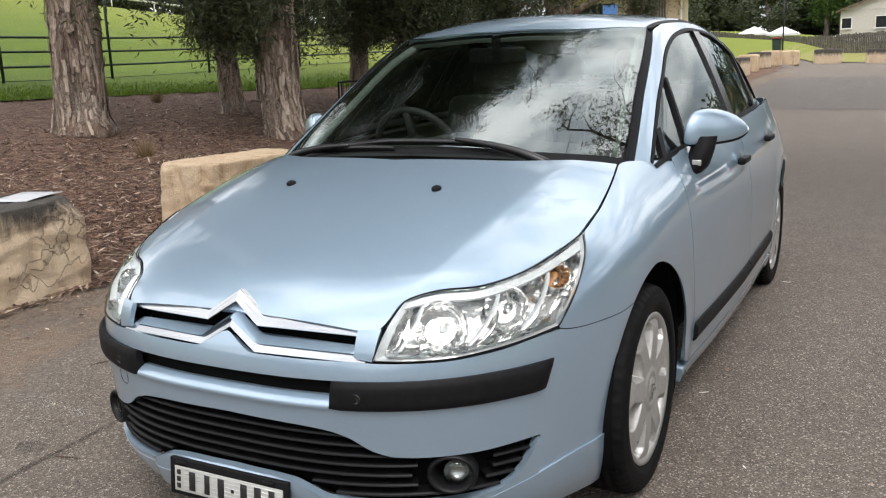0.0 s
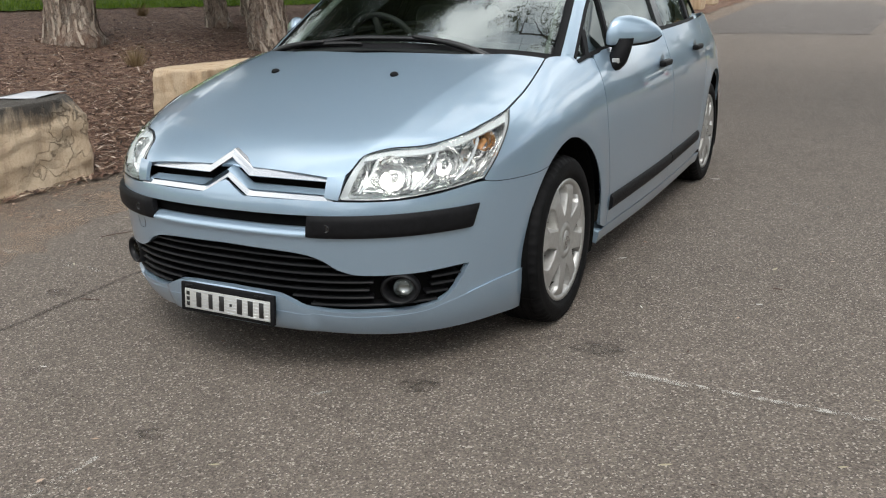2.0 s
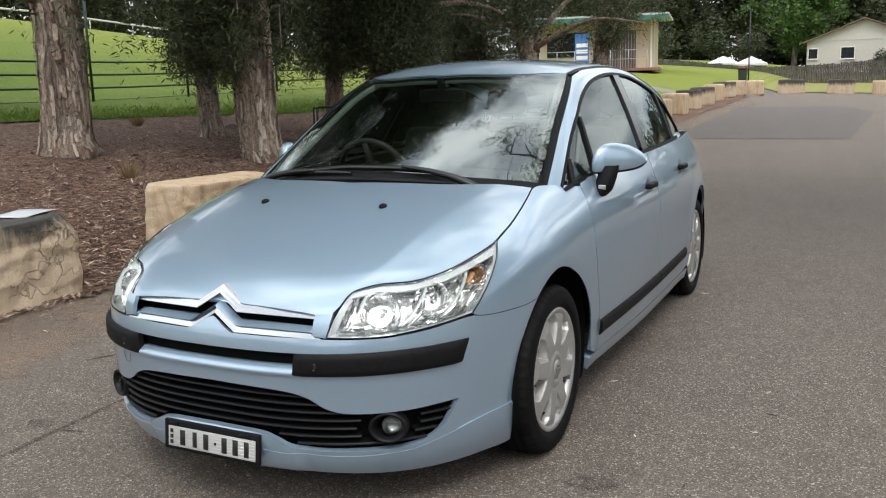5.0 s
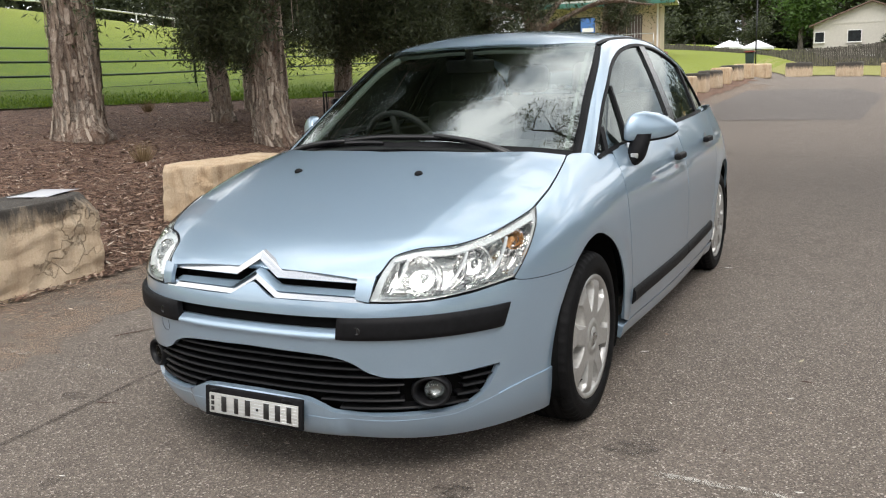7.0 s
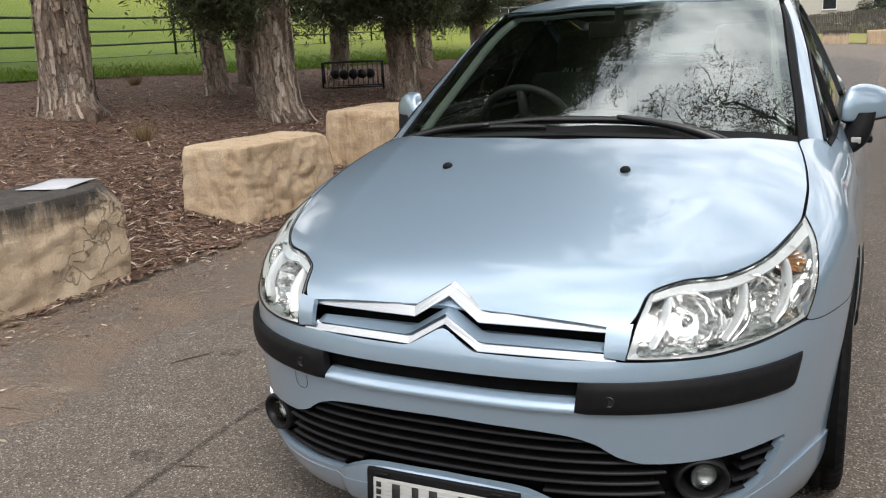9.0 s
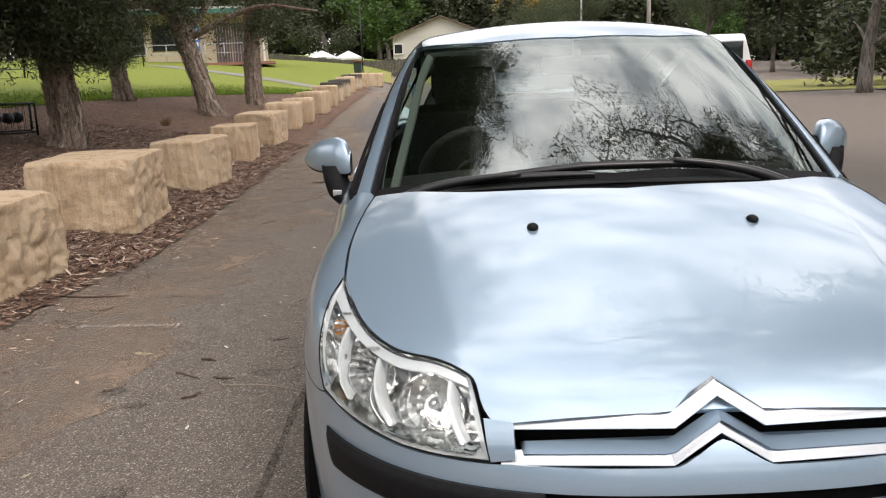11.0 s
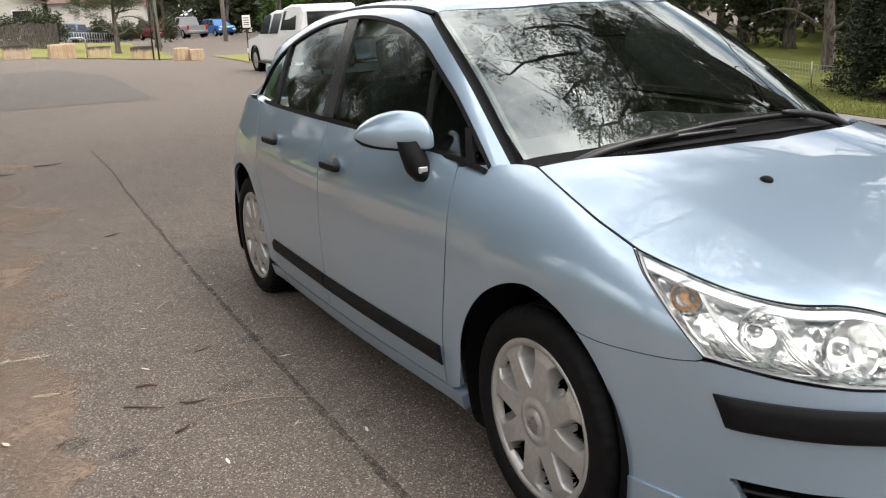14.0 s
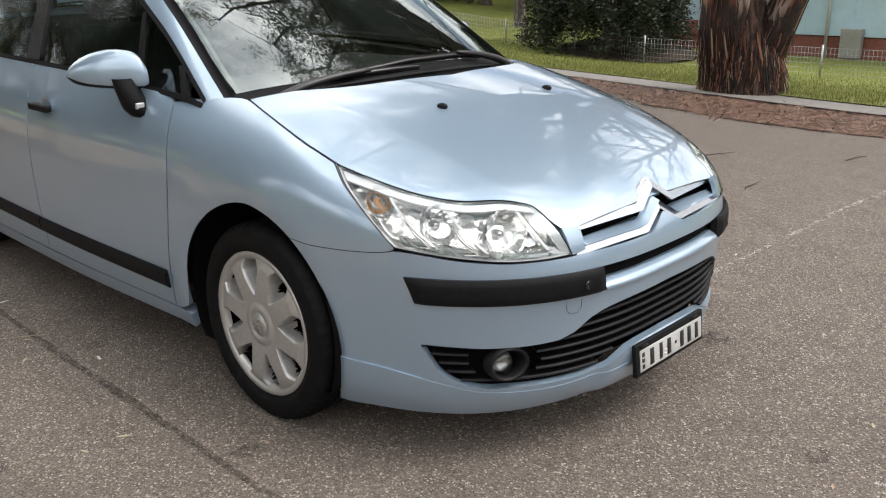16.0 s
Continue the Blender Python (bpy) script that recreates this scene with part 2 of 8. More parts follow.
def flaky_bark(name):
    """Papery bark in long curling plates, cream and tan, over dark red-brown fissures."""
    m, n, l, b = material(name, 0.95)
    v = place_of(n, l, world=False)
    nz = n.new("ShaderNodeTexNoise")
    nz.inputs["Scale"].default_value = 3.0
    nz.inputs["Detail"].default_value = 6.0
    l.new(v, nz.inputs["Vector"])
    wv = n.new("ShaderNodeVectorMath")
    wv.operation = "MULTIPLY_ADD"
    l.new(nz.outputs["Color"], wv.inputs[0])
    wv.inputs[1].default_value = (0.30, 0.30, 0.55)
    l.new(v, wv.inputs[2])
    mp = n.new("ShaderNodeMapping")
    mp.inputs["Scale"].default_value = (1.0, 1.0, 0.16)
    l.new(wv.outputs[0], mp.inputs["Vector"])
    f = noise_of(n, l, mp.outputs["Vector"], 8.5, 5.0, 0.6, 1.2)
    g = noise_of(n, l, mp.outputs["Vector"], 55.0, 7.0, 0.72, 0.4)
    big = noise_of(n, l, v, 2.0, 5.0, 0.6)
    c = ramp_of(n, l, f, (0.36, (0.13, 0.072, 0.048)), (0.44, (0.36, 0.265, 0.20)), (0.475, (0.045, 0.026, 0.019)), (0.50, (0.50, 0.42, 0.35)), (0.545, (0.34, 0.25, 0.19)), (0.57, (0.06, 0.036, 0.026)), (0.60, (0.60, 0.53, 0.45)))
    c = mix_of(n, l, 0.34, c, ramp_of(n, l, g, (0.36, (0.055, 0.034, 0.025)), (0.62, (0.62, 0.54, 0.46))))
    c = mix_of(n, l, ramp_of(n, l, big, (0.48, (0, 0, 0)), (0.62, (0.5, 0.5, 0.5))), c, (0.20, 0.095, 0.055))
    l.new(c, b.inputs["Base Color"])
    bump_of(n, l, b, mix_of(n, l, 0.45, f, g), 1.0, 0.11)
    return m


def leafy(name, a, c_):
    m, n, l, b = material(name, 0.55)
    g = n.new("ShaderNodeNewGeometry")
    c = ramp_of(n, l, g.outputs["Random Per Island"], (0.0, a), (1.0, c_))
    l.new(c, b.inputs["Base Color"])
    b.inputs["Subsurface Weight"].default_value = 0.0
    tr = n.new("ShaderNodeBsdfTranslucent")
    l.new(c, tr.inputs["Color"])
    mx = n.new("ShaderNodeMixShader")
    mx.inputs[0].default_value = 0.3
    l.new(b.outputs[0], mx.inputs[1])
    l.new(tr.outputs[0], mx.inputs[2])
    l.new(mx.outputs[0], n["Material Output"].inputs["Surface"])
    return m


PAINT = car_paint()
BLACK_PLASTIC = simple("black_textured_plastic", (0.008, 0.008, 0.009), 0.55, 0, 0.25, 60, 0.15, 0.12)
BLACK_GLOSS = simple("black_gloss_trim", (0.012, 0.012, 0.013), 0.18, 0, 0.2, 40)
RUBBER = simple("tyre_rubber", (0.0075, 0.0075, 0.008), 0.62, 0, 0.35, 30, 0.15, 0.08)
# near-black for underbody parts, gaps and the sheets that imitate shade in openings
DARK_VOID = simple("near_black_void", (0.004, 0.004, 0.004), 0.95, 0, 0.3, 20, 0, 0.1)
CHROME, *_ = material("bright_chrome", 0.16, 1.0, (0.56, 0.57, 0.58))
REFLECTOR, *_ = material("lamp_reflector", 0.12, 1.0, (0.90, 0.90, 0.90))
SILVER = simple("silver_wheel_cover_paint", (0.46, 0.455, 0.44), 0.38, 0.6, 0.1, 60)
SCREEN_GLASS = clear_glass("windscreen_glass", (0.62, 0.72, 0.66), 1.0, 0.0, 2.65)
REAR_GLASS = clear_glass("dark_rear_glass", (0.10, 0.12, 0.11))
SIDE_GLASS = clear_glass("side_window_glass", (0.55, 0.64, 0.59), 1.0, 0.0, 1.6)
LENS = clear_glass("clear_lamp_lens", (0.97, 0.97, 0.95), 0.8, 0.0, 1.5)
FLUTED, _fn, _fl, _fb = material("fluted_lamp_reflector", 0.17, 1.0, (0.93, 0.93, 0.93))
_fv = place_of(_fn, _fl, (1.0, 1.0, 0.35), world=False)
_vo = _fn.new("ShaderNodeTexVoronoi")
_vo.inputs["Scale"].default_value = 34.0
_fl.new(_fv, _vo.inputs["Vector"])
bump_of(_fn, _fl, _fb, _vo.outputs["Distance"], 0.32, 0.016)
ORANGE = simple("amber_indicator_bulb", (0.74, 0.37, 0.15), 0.25, 0, 0.15, 60)
FOG_DARK = simple("smoky_fog_lamp", (0.34, 0.36, 0.37), 0.25, 0.8, 0.2, 60)
LAMP_GREY = simple("bright_silver_lamp_housing", (0.74, 0.77, 0.80), 0.24, 0.35, 0.04, 30)
CABIN_GREY = simple("dark_grey_cabin_plastic", (0.045, 0.047, 0.05), 0.6, 0, 0.2, 40, 0.1)
CABIN_CLOTH = simple("charcoal_seat_cloth", (0.035, 0.038, 0.042), 0.95, 0, 0.3, 120, 0.2)
CABIN_LIGHT = simple("pale_grey_pillar_trim", (0.22, 0.26, 0.235), 0.8, 0, 0.08, 40)
PLATE_WHITE = simple("white_number_plate", (0.40, 0.40, 0.38), 0.4, 0, 0.05, 60)
PLATE_BLACK = simple("black_plate_marks", (0.015, 0.015, 0.015), 0.4, 0, 0.1, 60)
ASPHALT = asphalt()
SANDSTONE = sandstone()
MULCH = mulch()
def dry_end(m, y0, y1, colour):
    """The grass yellows along y."""
    n, l = m.node_tree.nodes, m.node_tree.links
    b = n["Principled BSDF"]
    old = b.inputs["Base Color"].links[0].from_socket
    v = place_of(n, l)
    sp = n.new("ShaderNodeSeparateXYZ")
    l.new(v, sp.inputs[0])
    r = n.new("ShaderNodeMapRange")
    r.interpolation_type = "SMOOTHSTEP"
    r.inputs["From Min"].default_value, r.inputs["From Max"].default_value = y0, y1
    r.inputs["To Max"].default_value = .8
    l.new(sp.outputs["Y"], r.inputs["Value"])
    l.new(mix_of(n, l, r.outputs["Result"], old, mix_of(n, l, .5, old, colour)), b.inputs["Base Color"])
    return m


LAWN = grassy("mown_green_grass", (0.046, 0.102, 0.003), (0.122, 0.178, 0.006))
dry_end(LAWN, 13, 26, (0.27, 0.28, 0.035))

# ---------------------------------------------------------------- mesh helpers
def mesh_of(name, verts, faces, mats, smooth=True, index=None):
    me = bpy.data.meshes.new(name)
    me.from_pydata([tuple(float(c) for c in v) for v in verts], [], [tuple(int(i) for i in f) for f in faces])
    for m in (mats if isinstance(mats, (list, tuple)) else [mats]):
        me.materials.append(m)
    if smooth:
        me.polygons.foreach_set("use_smooth", [True] * len(me.polygons))
    if index is not None:
        me.polygons.foreach_set("material_index", [int(i) for i in index])
    me.update()
    return me


def hang(ob, parent):
    """Makes ob a part of parent, where it stands."""
    ob.parent = parent
    if parent is not None:
        base = parent.matrix_basis.copy()
        up = parent.parent
        while up is not None:
            base = up.matrix_basis @ base
            up = up.parent
        ob.matrix_parent_inverse = base.inverted()
    return ob


def piece(name, verts, faces, mat, parent=None, label="", smooth=True, index=None):
    ob = hang(new(name, mesh_of(name, verts, faces, mat, smooth, index)), parent)
    return tagged(ob, label)


def part(name, bm, mat, parent=None, label="", smooth=True):
    """Links a bmesh as one mesh object under a thing or a part."""
    me = bpy.data.meshes.new(name)
    bm.to_mesh(me)
    bm.free()
    for m in (mat if isinstance(mat, (list, tuple)) else [mat]):
        me.materials.append(m)
    me.polygons.foreach_set("use_smooth", [smooth] * len(me.polygons))
    return tagged(hang(new(name, me), parent), label)


def thing(name, at, label, category, group="", kind="", rz=0.0):
    ob = new(name)
    ob.matrix_basis = pose(*at, 0, 0, rz)
    return tagged(ob, label, category, group, kind)


def box(bm, x, y, z, sx, sy, sz, bevel=0.0, m=None, seg=2):
    """A box with its middle at x, y, z and its full sizes, rounded by bevel."""
    r = bmesh.ops.create_cube(bm, size=1.0, matrix=(m or Matrix()) @ Matrix.Translation((x, y, z)) @ Matrix.Diagonal((sx, sy, sz, 1)))
    if bevel:
        es = list({e for v in r["verts"] for e in v.link_edges})
        bmesh.ops.bevel(bm, geom=es, offset=bevel, segments=seg, profile=0.6, affect="EDGES")
    return bm


def tube(points, radius, seg=8, closed=False):
    """Verts and faces of a round tube along points; radius may be a list."""
    pts = [Vector(p) for p in points]
    n = len(pts)
    rad = radius if isinstance(radius, (list, tuple)) else [radius] * n
    verts, faces, last = [], [], None
    for i, p in enumerate(pts):
        a = pts[(i - 1) % n] if (i or closed) else p
        b = pts[(i + 1) % n] if (i < n - 1 or closed) else p
        t = (b - a).normalized()
        if last is None:
            s = t.cross(Vector((0, 0, 1)) if abs(t.z) < 0.9 else Vector((1, 0, 0))).normalized()
        else:
            s = (last - t * last.dot(t)).normalized()
        last = s
        q = t.cross(s)
        for k in range(seg):
            a_ = 2 * math.pi * k / seg
            verts.append(p + rad[i] * (s * math.cos(a_) + q * math.sin(a_)))
    for i in range(n if closed else n - 1):
        for k in range(seg):
            j, k2 = (i + 1) % n, (k + 1) % seg
            faces.append((i * seg + k, i * seg + k2, j * seg + k2, j * seg + k))
    if not closed:
        faces.append(tuple(range(seg))[::-1])
        faces.append(tuple((n - 1) * seg + k for k in range(seg)))
    return verts, faces


def gather(*sets):
    """Joins several (verts, faces) into one."""
    vs, fs = [], []
    for v, f in sets:
        o = len(vs)
        vs += [tuple(p) for p in v]
        fs += [tuple(i + o for i in q) for q in f]
    return vs, fs


def lathe(profile, seg=48, axis="x", close=False):
    """Turns (r, h) pairs round an axis."""
    vs, fs = [], []
    n = len(profile)
    for k in range(seg):
        a = 2 * math.pi * k / seg
        for r, h in profile:
            c, s = r * math.cos(a), r * math.sin(a)
            vs.append({"x": (h, c, s), "z": (c, s, h), "y": (c, h, s)}[axis])
    for k in range(seg):
        k2 = (k + 1) % seg
        for i in range(n if close else n - 1):
            j = (i + 1) % n
            fs.append((k * n + i, k * n + j, k2 * n + j, k2 * n + i))
    return vs, fs


def pchip(xs, ys):
    """A smooth curve through few points that does not overshoot."""
    xs, ys = np.array(xs, float), np.array(ys, float)
    h = np.diff(xs)
    d = np.diff(ys) / h
    m = np.zeros(len(xs))
    m[0], m[-1] = d[0], d[-1]
    for i in range(1, len(xs) - 1):
        m[i] = 0 if d[i - 1] * d[i] <= 0 else (h[i - 1] + h[i]) / (h[i - 1] / d[i] + h[i] / d[i - 1])

    def f(x):
        x = np.clip(np.asarray(x, float), xs[0], xs[-1])
        i = np.clip(np.searchsorted(xs, x) - 1, 0, len(xs) - 2)
        t = (x - xs[i]) / h[i]
        return (1 + 2 * t) * (1 - t) ** 2 * ys[i] + t * (1 - t) ** 2 * h[i] * m[i] + t * t * (3 - 2 * t) * ys[i + 1] + t * t * (t - 1) * h[i] * m[i + 1]
    return f


def soft(xs, ys, s):
    """The same curve, rounded over s metres, so that reflections run on evenly."""
    f, h = pchip(xs, ys), 1e-4
    d0, d1 = (f(xs[0] + h) - f(xs[0])) / h, (f(xs[-1]) - f(xs[-1] - h)) / h
    t = np.arange(xs[0] - 7 * s, xs[-1] + 7 * s, s / 14)
    y = f(t) + d0 * np.minimum(t - xs[0], 0) + d1 * np.maximum(t - xs[-1], 0)
    k = np.exp(-.5 * (np.arange(-42, 43) / 14) ** 2)
    y, t = np.convolve(y, k / k.sum(), "valid"), t[42:-42]
    return lambda x: np.interp(x, t, y)


def smoothstep(a, b, x):
    t = np.clip((np.asarray(x, float) - a) / (b - a), 0, 1)
    return t * t * (3 - 2 * t)

# ---------------------------------------------------------------- the ground
def ground_z(x, y):
    """The lie of the land: a car park, a bank that rises to the playing field, a fall towards the houses."""
    x, y = np.asarray(x, float), np.asarray(y, float)
    d = np.clip(-2.75 - x, 0, None)
    d = d * d / (d + .35)
    bank = 1.85 * (1 - np.exp(-.093 * d))
    rise = .0187 * np.clip(y - 12, 0, 33) * (1 - smoothstep(-1, 9, x)) + .022 * np.clip(y - 30, 0, 20) * (1 - smoothstep(-6, -2, x)) + .03 * np.clip(y - 50, 0, 25)
    e = np.clip(x - 2.6, 0, 14.5)
    drop = -.083 * e * e / (e + .8) * (1 - smoothstep(8, 24, y))
    start = -14.5 - .6 * np.clip(y - 25, 0, 60)
    field = .14 * np.clip(start - x, 0, 36) * np.clip((start - x) / 4.5, 0, 1)
    return bank + rise + drop + field


def sheet_over(name, xs, ys, mat, lift, label, category, kind="structure", bumps=0.0, sx=None):
    """A sheet that follows the ground; xs(y, t) gives x for t from 0 to 1."""
    t = np.linspace(0, 1, sx or 40)
    Yg = np.repeat(np.asarray(ys)[:, None], len(t), 1)
    Xg = np.stack([xs(y, t) for y in ys])
    Zg = ground_z(Xg, Yg) + lift
    if bumps:
        Zg = Zg + bumps * np.array([[noise.noise((x * 2.3, y * 2.3, 1)) + .6 * noise.noise((x * 7, y * 7, 4)) for x, y in zip(r, q)] for r, q in zip(Xg, Yg)])
    n, m = Xg.shape
    f = [(i * m + j, i * m + j + 1, (i + 1) * m + j + 1, (i + 1) * m + j) for i in range(n - 1) for j in range(m - 1)]
    return tagged(piece(name, np.stack([Xg, Yg, Zg], -1).reshape(-1, 3), f, mat), label, category, kind=kind)


gx = np.r_[np.linspace(-3000, -60, 8), np.linspace(-50, -16, 18), np.linspace(-15, 18, 133), np.linspace(19, 50, 20), np.linspace(60, 3000, 8)]
gy = np.r_[np.linspace(-3000, -60, 8), np.linspace(-50, -9, 14), np.linspace(-8, 44, 209), np.linspace(46, 84, 16), np.linspace(100, 3000, 8)]
X, Y = np.meshgrid(gx, gy, indexing="ij")
n1, n2 = X.shape
f = [(i * n2 + j, (i + 1) * n2 + j, (i + 1) * n2 + j + 1, i * n2 + j + 1) for i in range(n1 - 1) for j in range(n2 - 1)]
tagged(piece("ground", np.stack([X, Y, ground_z(X, Y)], -1).reshape(-1, 3), f, ASPHALT), "worn grey-brown asphalt car park", "ground", kind="structure")


def wob(y, seed, s=1.3):
    return noise.noise((seed, y * s, .3)) + .5 * noise.noise((seed + 9, y * s * 4, .7)) + .25 * noise.noise((seed + 5, y * s * 13, .2))


road_edge = pchip([-40, 0, 2.6, 4.0, 6, 9, 15, 34, 60], [-2.9, -2.85, -2.88, -2.66, -2.70, -2.80, -2.98, -3.35, -3.5])
lawn_edge = pchip([-40, 2, 6.5, 10.5, 14, 18, 24, 28, 32, 60], [-14, -11.6, -10.8, -10.0, -9.2, -8.6, -6.6, -5.2, -4.3, -4.0])
ys = np.r_[np.arange(-30, -3, .5), np.arange(-3, 12, .06), np.arange(12, 36, .15)]
sheet_over("mulch_bed", lambda y, t: (float(road_edge(y)) + .16 * wob(y, 3)) * (1 - t) + (float(lawn_edge(y)) - .3) * t, ys, MULCH, .014, "brown bark and leaf litter bed under trees", "mulch", bumps=.016, sx=70)
ys = np.r_[np.arange(-60, -3, 1.5), np.arange(-3, 34, .12), np.arange(34, 110, .8)]
sheet_over("lawn", lambda y, t: (float(lawn_edge(y)) + .22 * wob(y, 7)) + (-90) * t ** 2.2, ys, LAWN, .03, "bright green mown playing field", "grass", sx=46)
# verge behind the far stones, and the street beyond it
VERGE = grassy("yellowed_verge_grass", (0.17, 0.18, 0.04), (0.27, 0.26, 0.075))
CONCRETE = simple("pale_weathered_concrete", (0.185, 0.172, 0.155), .9, 0, .18, 8, .2)
ys = np.r_[np.arange(40.8, 52, .3), np.arange(52, 74, 1.0)]
verge_r = pchip([40.8, 43, 46, 52, 62, 74], [5.6, 6.8, 7.6, 8.4, 9.0, 9.4])
verge_l = pchip([40.8, 42.2, 44, 74], [5.4, -1.0, -4.2, -4.5])
sheet_over("far_verge", lambda y, t: (float(verge_l(y)) - .2) * (1 - t) + (float(verge_r(y)) + .15 * wob(y, 5)) * t, ys, VERGE, .03, "yellow-green grass verge", "grass")
ys = np.arange(29, 46, .4)
sheet_over("corner_verge", lambda y, t: 7.4 + .12 * (y - 29) + (14 * t ** 1.5 + .1) * (1 if 30 < y < 45 else .2) + .1 * wob(y, 8), ys, VERGE, .03, "yellow-green grass verge", "grass")
ys = np.arange(31, 48, .5)
sheet_over("footpath", lambda y, t: -4.4 - (y - 31) * 1.05 + np.linspace(-.7, .7, len(t)) * 1.0, np.arange(31.5, 40, .4), CONCRETE, .045, "pale concrete footpath", "path", sx=6)
# the houses' side: bark island, dished kerb, front lawn
isl = pchip([-6, .5, 1.4, 2.9, 4.6, 6.4, 9], [6.6, 6.35, 6.3, 6.7, 8.0, 9.4, 11.5])
kerb_near = pchip([-12, 1, 6, 12, 18], [8.0, 8.35, 9.75, 11.6, 13.6])
RED_MULCH = mulch()
RED_MULCH.name = "red_brown_bark_litter"
ys = np.arange(-6, 6.6, .08)
sheet_over("bark_island", lambda y, t: (float(isl(y)) + .18 * wob(y, 12)) * (1 - t) + (float(kerb_near(y)) + .05) * t, ys, RED_MULCH, .010, "red-brown shed bark round the gum tree", "mulch", bumps=.010)
ys = np.arange(-12, 18, .3)
sheet_over("dished_kerb", lambda y, t: float(kerb_near(y)) + 1.15 * t, ys, CONCRETE, .042, "pale concrete kerb and gutter", "kerb", sx=14)
FRONT_LAWN = grassy("front_yard_grass", (0.075, 0.11, 0.012), (0.20, 0.22, 0.038))
sheet_over("front_lawn", lambda y, t: float(kerb_near(y)) + 1.12 + .07 * wob(y, 21) + 34 * t ** 1.6, np.arange(-30, 30, .5), FRONT_LAWN, .058, "patchy green front lawn", "grass", sx=30)

BLADE = leafy("grass_blades", (.045, .105, .004), (.19, .28, .014))
BLADE_DRY = leafy("yellow_green_grass_blades", (.06, .085, .015), (.26, .25, .07))


def turf(name, xs, ys, h, mat, label, seed):
    """Short blades of grass standing on the ground."""
    rng = np.random.default_rng(seed)
    n = len(xs)
    p = np.c_[xs, ys, ground_z(xs, ys) + .03]
    a = rng.uniform(0, 6.283, n)
    sd = np.stack([np.cos(a), np.sin(a), 0 * a], -1) * rng.uniform(.004, .011, n)[:, None]
    tip = p + np.stack([rng.normal(size=n) * .35, rng.normal(size=n) * .35, np.ones(n)], -1) * (h * rng.uniform(.4, 1.5, n))[:, None]
    v = np.stack([p - sd, p + sd, tip + sd * .2, tip - sd * .2], 1).reshape(-1, 3)
    me = bpy.data.meshes.new(name)
    me.from_pydata(v.tolist(), [], np.arange(4 * n).reshape(-1, 4).tolist())
    me.materials.append(mat)
    return tagged(new(name, me), label, "grass", kind="stuff")


rng = np.random.default_rng(55)
yy = rng.uniform(-1, 30, 42000)
xx = np.array([float(lawn_edge(y)) for y in yy]) + .12 - np.abs(rng.normal(size=len(yy))) * 1.3
turf("field_edge_grass", xx, yy, .035, BLADE, "ragged green grass along the field edge", 56)
yy = rng.uniform(-3, 14, 46000)
xx = np.array([float(kerb_near(y)) for y in yy]) + 1.1 + np.abs(rng.normal(size=len(yy))) * 2.6
turf("yard_grass", xx, yy, .06, BLADE_DRY, "uneven yellow-green grass in the front yard", 57)

DIRT = bpy.data.materials.new("tan_dirt_over_asphalt")
DIRT.use_nodes = True
_n, _l = DIRT.node_tree.nodes, DIRT.node_tree.links
_b = _n["Principled BSDF"]
_b.inputs["Roughness"].default_value = .95
_v = place_of(_n, _l)
_l.new(ramp_of(_n, _l, noise_of(_n, _l, _v, 60.0, 6.0, .7), (.3, (.15, .105, .075)), (.7, (.34, .255, .19))), _b.inputs["Base Color"])
_l.new(ramp_of(_n, _l, noise_of(_n, _l, _v, 2.2, 9.0, .72), (.38, (0, 0, 0)), (.64, (.72, .72, .72))), _b.inputs["Alpha"])
ys = np.r_[np.arange(-3, 14, .08), np.arange(14, 34, .2)]
sheet_over("dirt_edge", lambda y, t: (float(road_edge(y)) - .12) * (1 - t) + (float(road_edge(y)) + .95 + .4 * wob(y, 31)) * t, ys, DIRT, .0035, "tan dirt washed over the asphalt edge", "dirt", sx=10)
# darker mended patch, tar joints, worn marks, damp spots
PATCH = asphalt()
PATCH.name = "newer_dark_asphalt"
_pb = [n for n in PATCH.node_tree.nodes if n.type == "VALTORGB"]
for r_ in _pb:
    for e_ in r_.color_ramp.elements:
        c_ = e_.color
        e_.color = (c_[0] * .76, c_[1] * .79, c_[2] * .85, 1)
pl, pr = pchip([16.6, 29], [-2.35, -2.75]), pchip([16.2, 30], [1.2, 1.65])
sheet_over("asphalt_patch", lambda y, t: (float(pl(y)) + .03 * wob(y, 2)) * (1 - t) + (float(pr(y)) + .04 * wob(y, 4) - 1.1 * max(0, (y - 26) / 4)) * t, np.arange(16.4, 29.5, .2), PATCH, .006, "darker grey asphalt repair patch", "road")
TAR = simple("dark_tar_joint", (0.055, 0.045, 0.037), .85, 0, .3, 20)
_n, _l = TAR.node_tree.nodes, TAR.node_tree.links
_l.new(ramp_of(_n, _l, noise_of(_n, _l, place_of(_n, _l), 28.0, 7.0, .75), (.36, (.06, .06, .06)), (.60, (.62, .62, .62))), _n["Principled BSDF"].inputs["Alpha"])


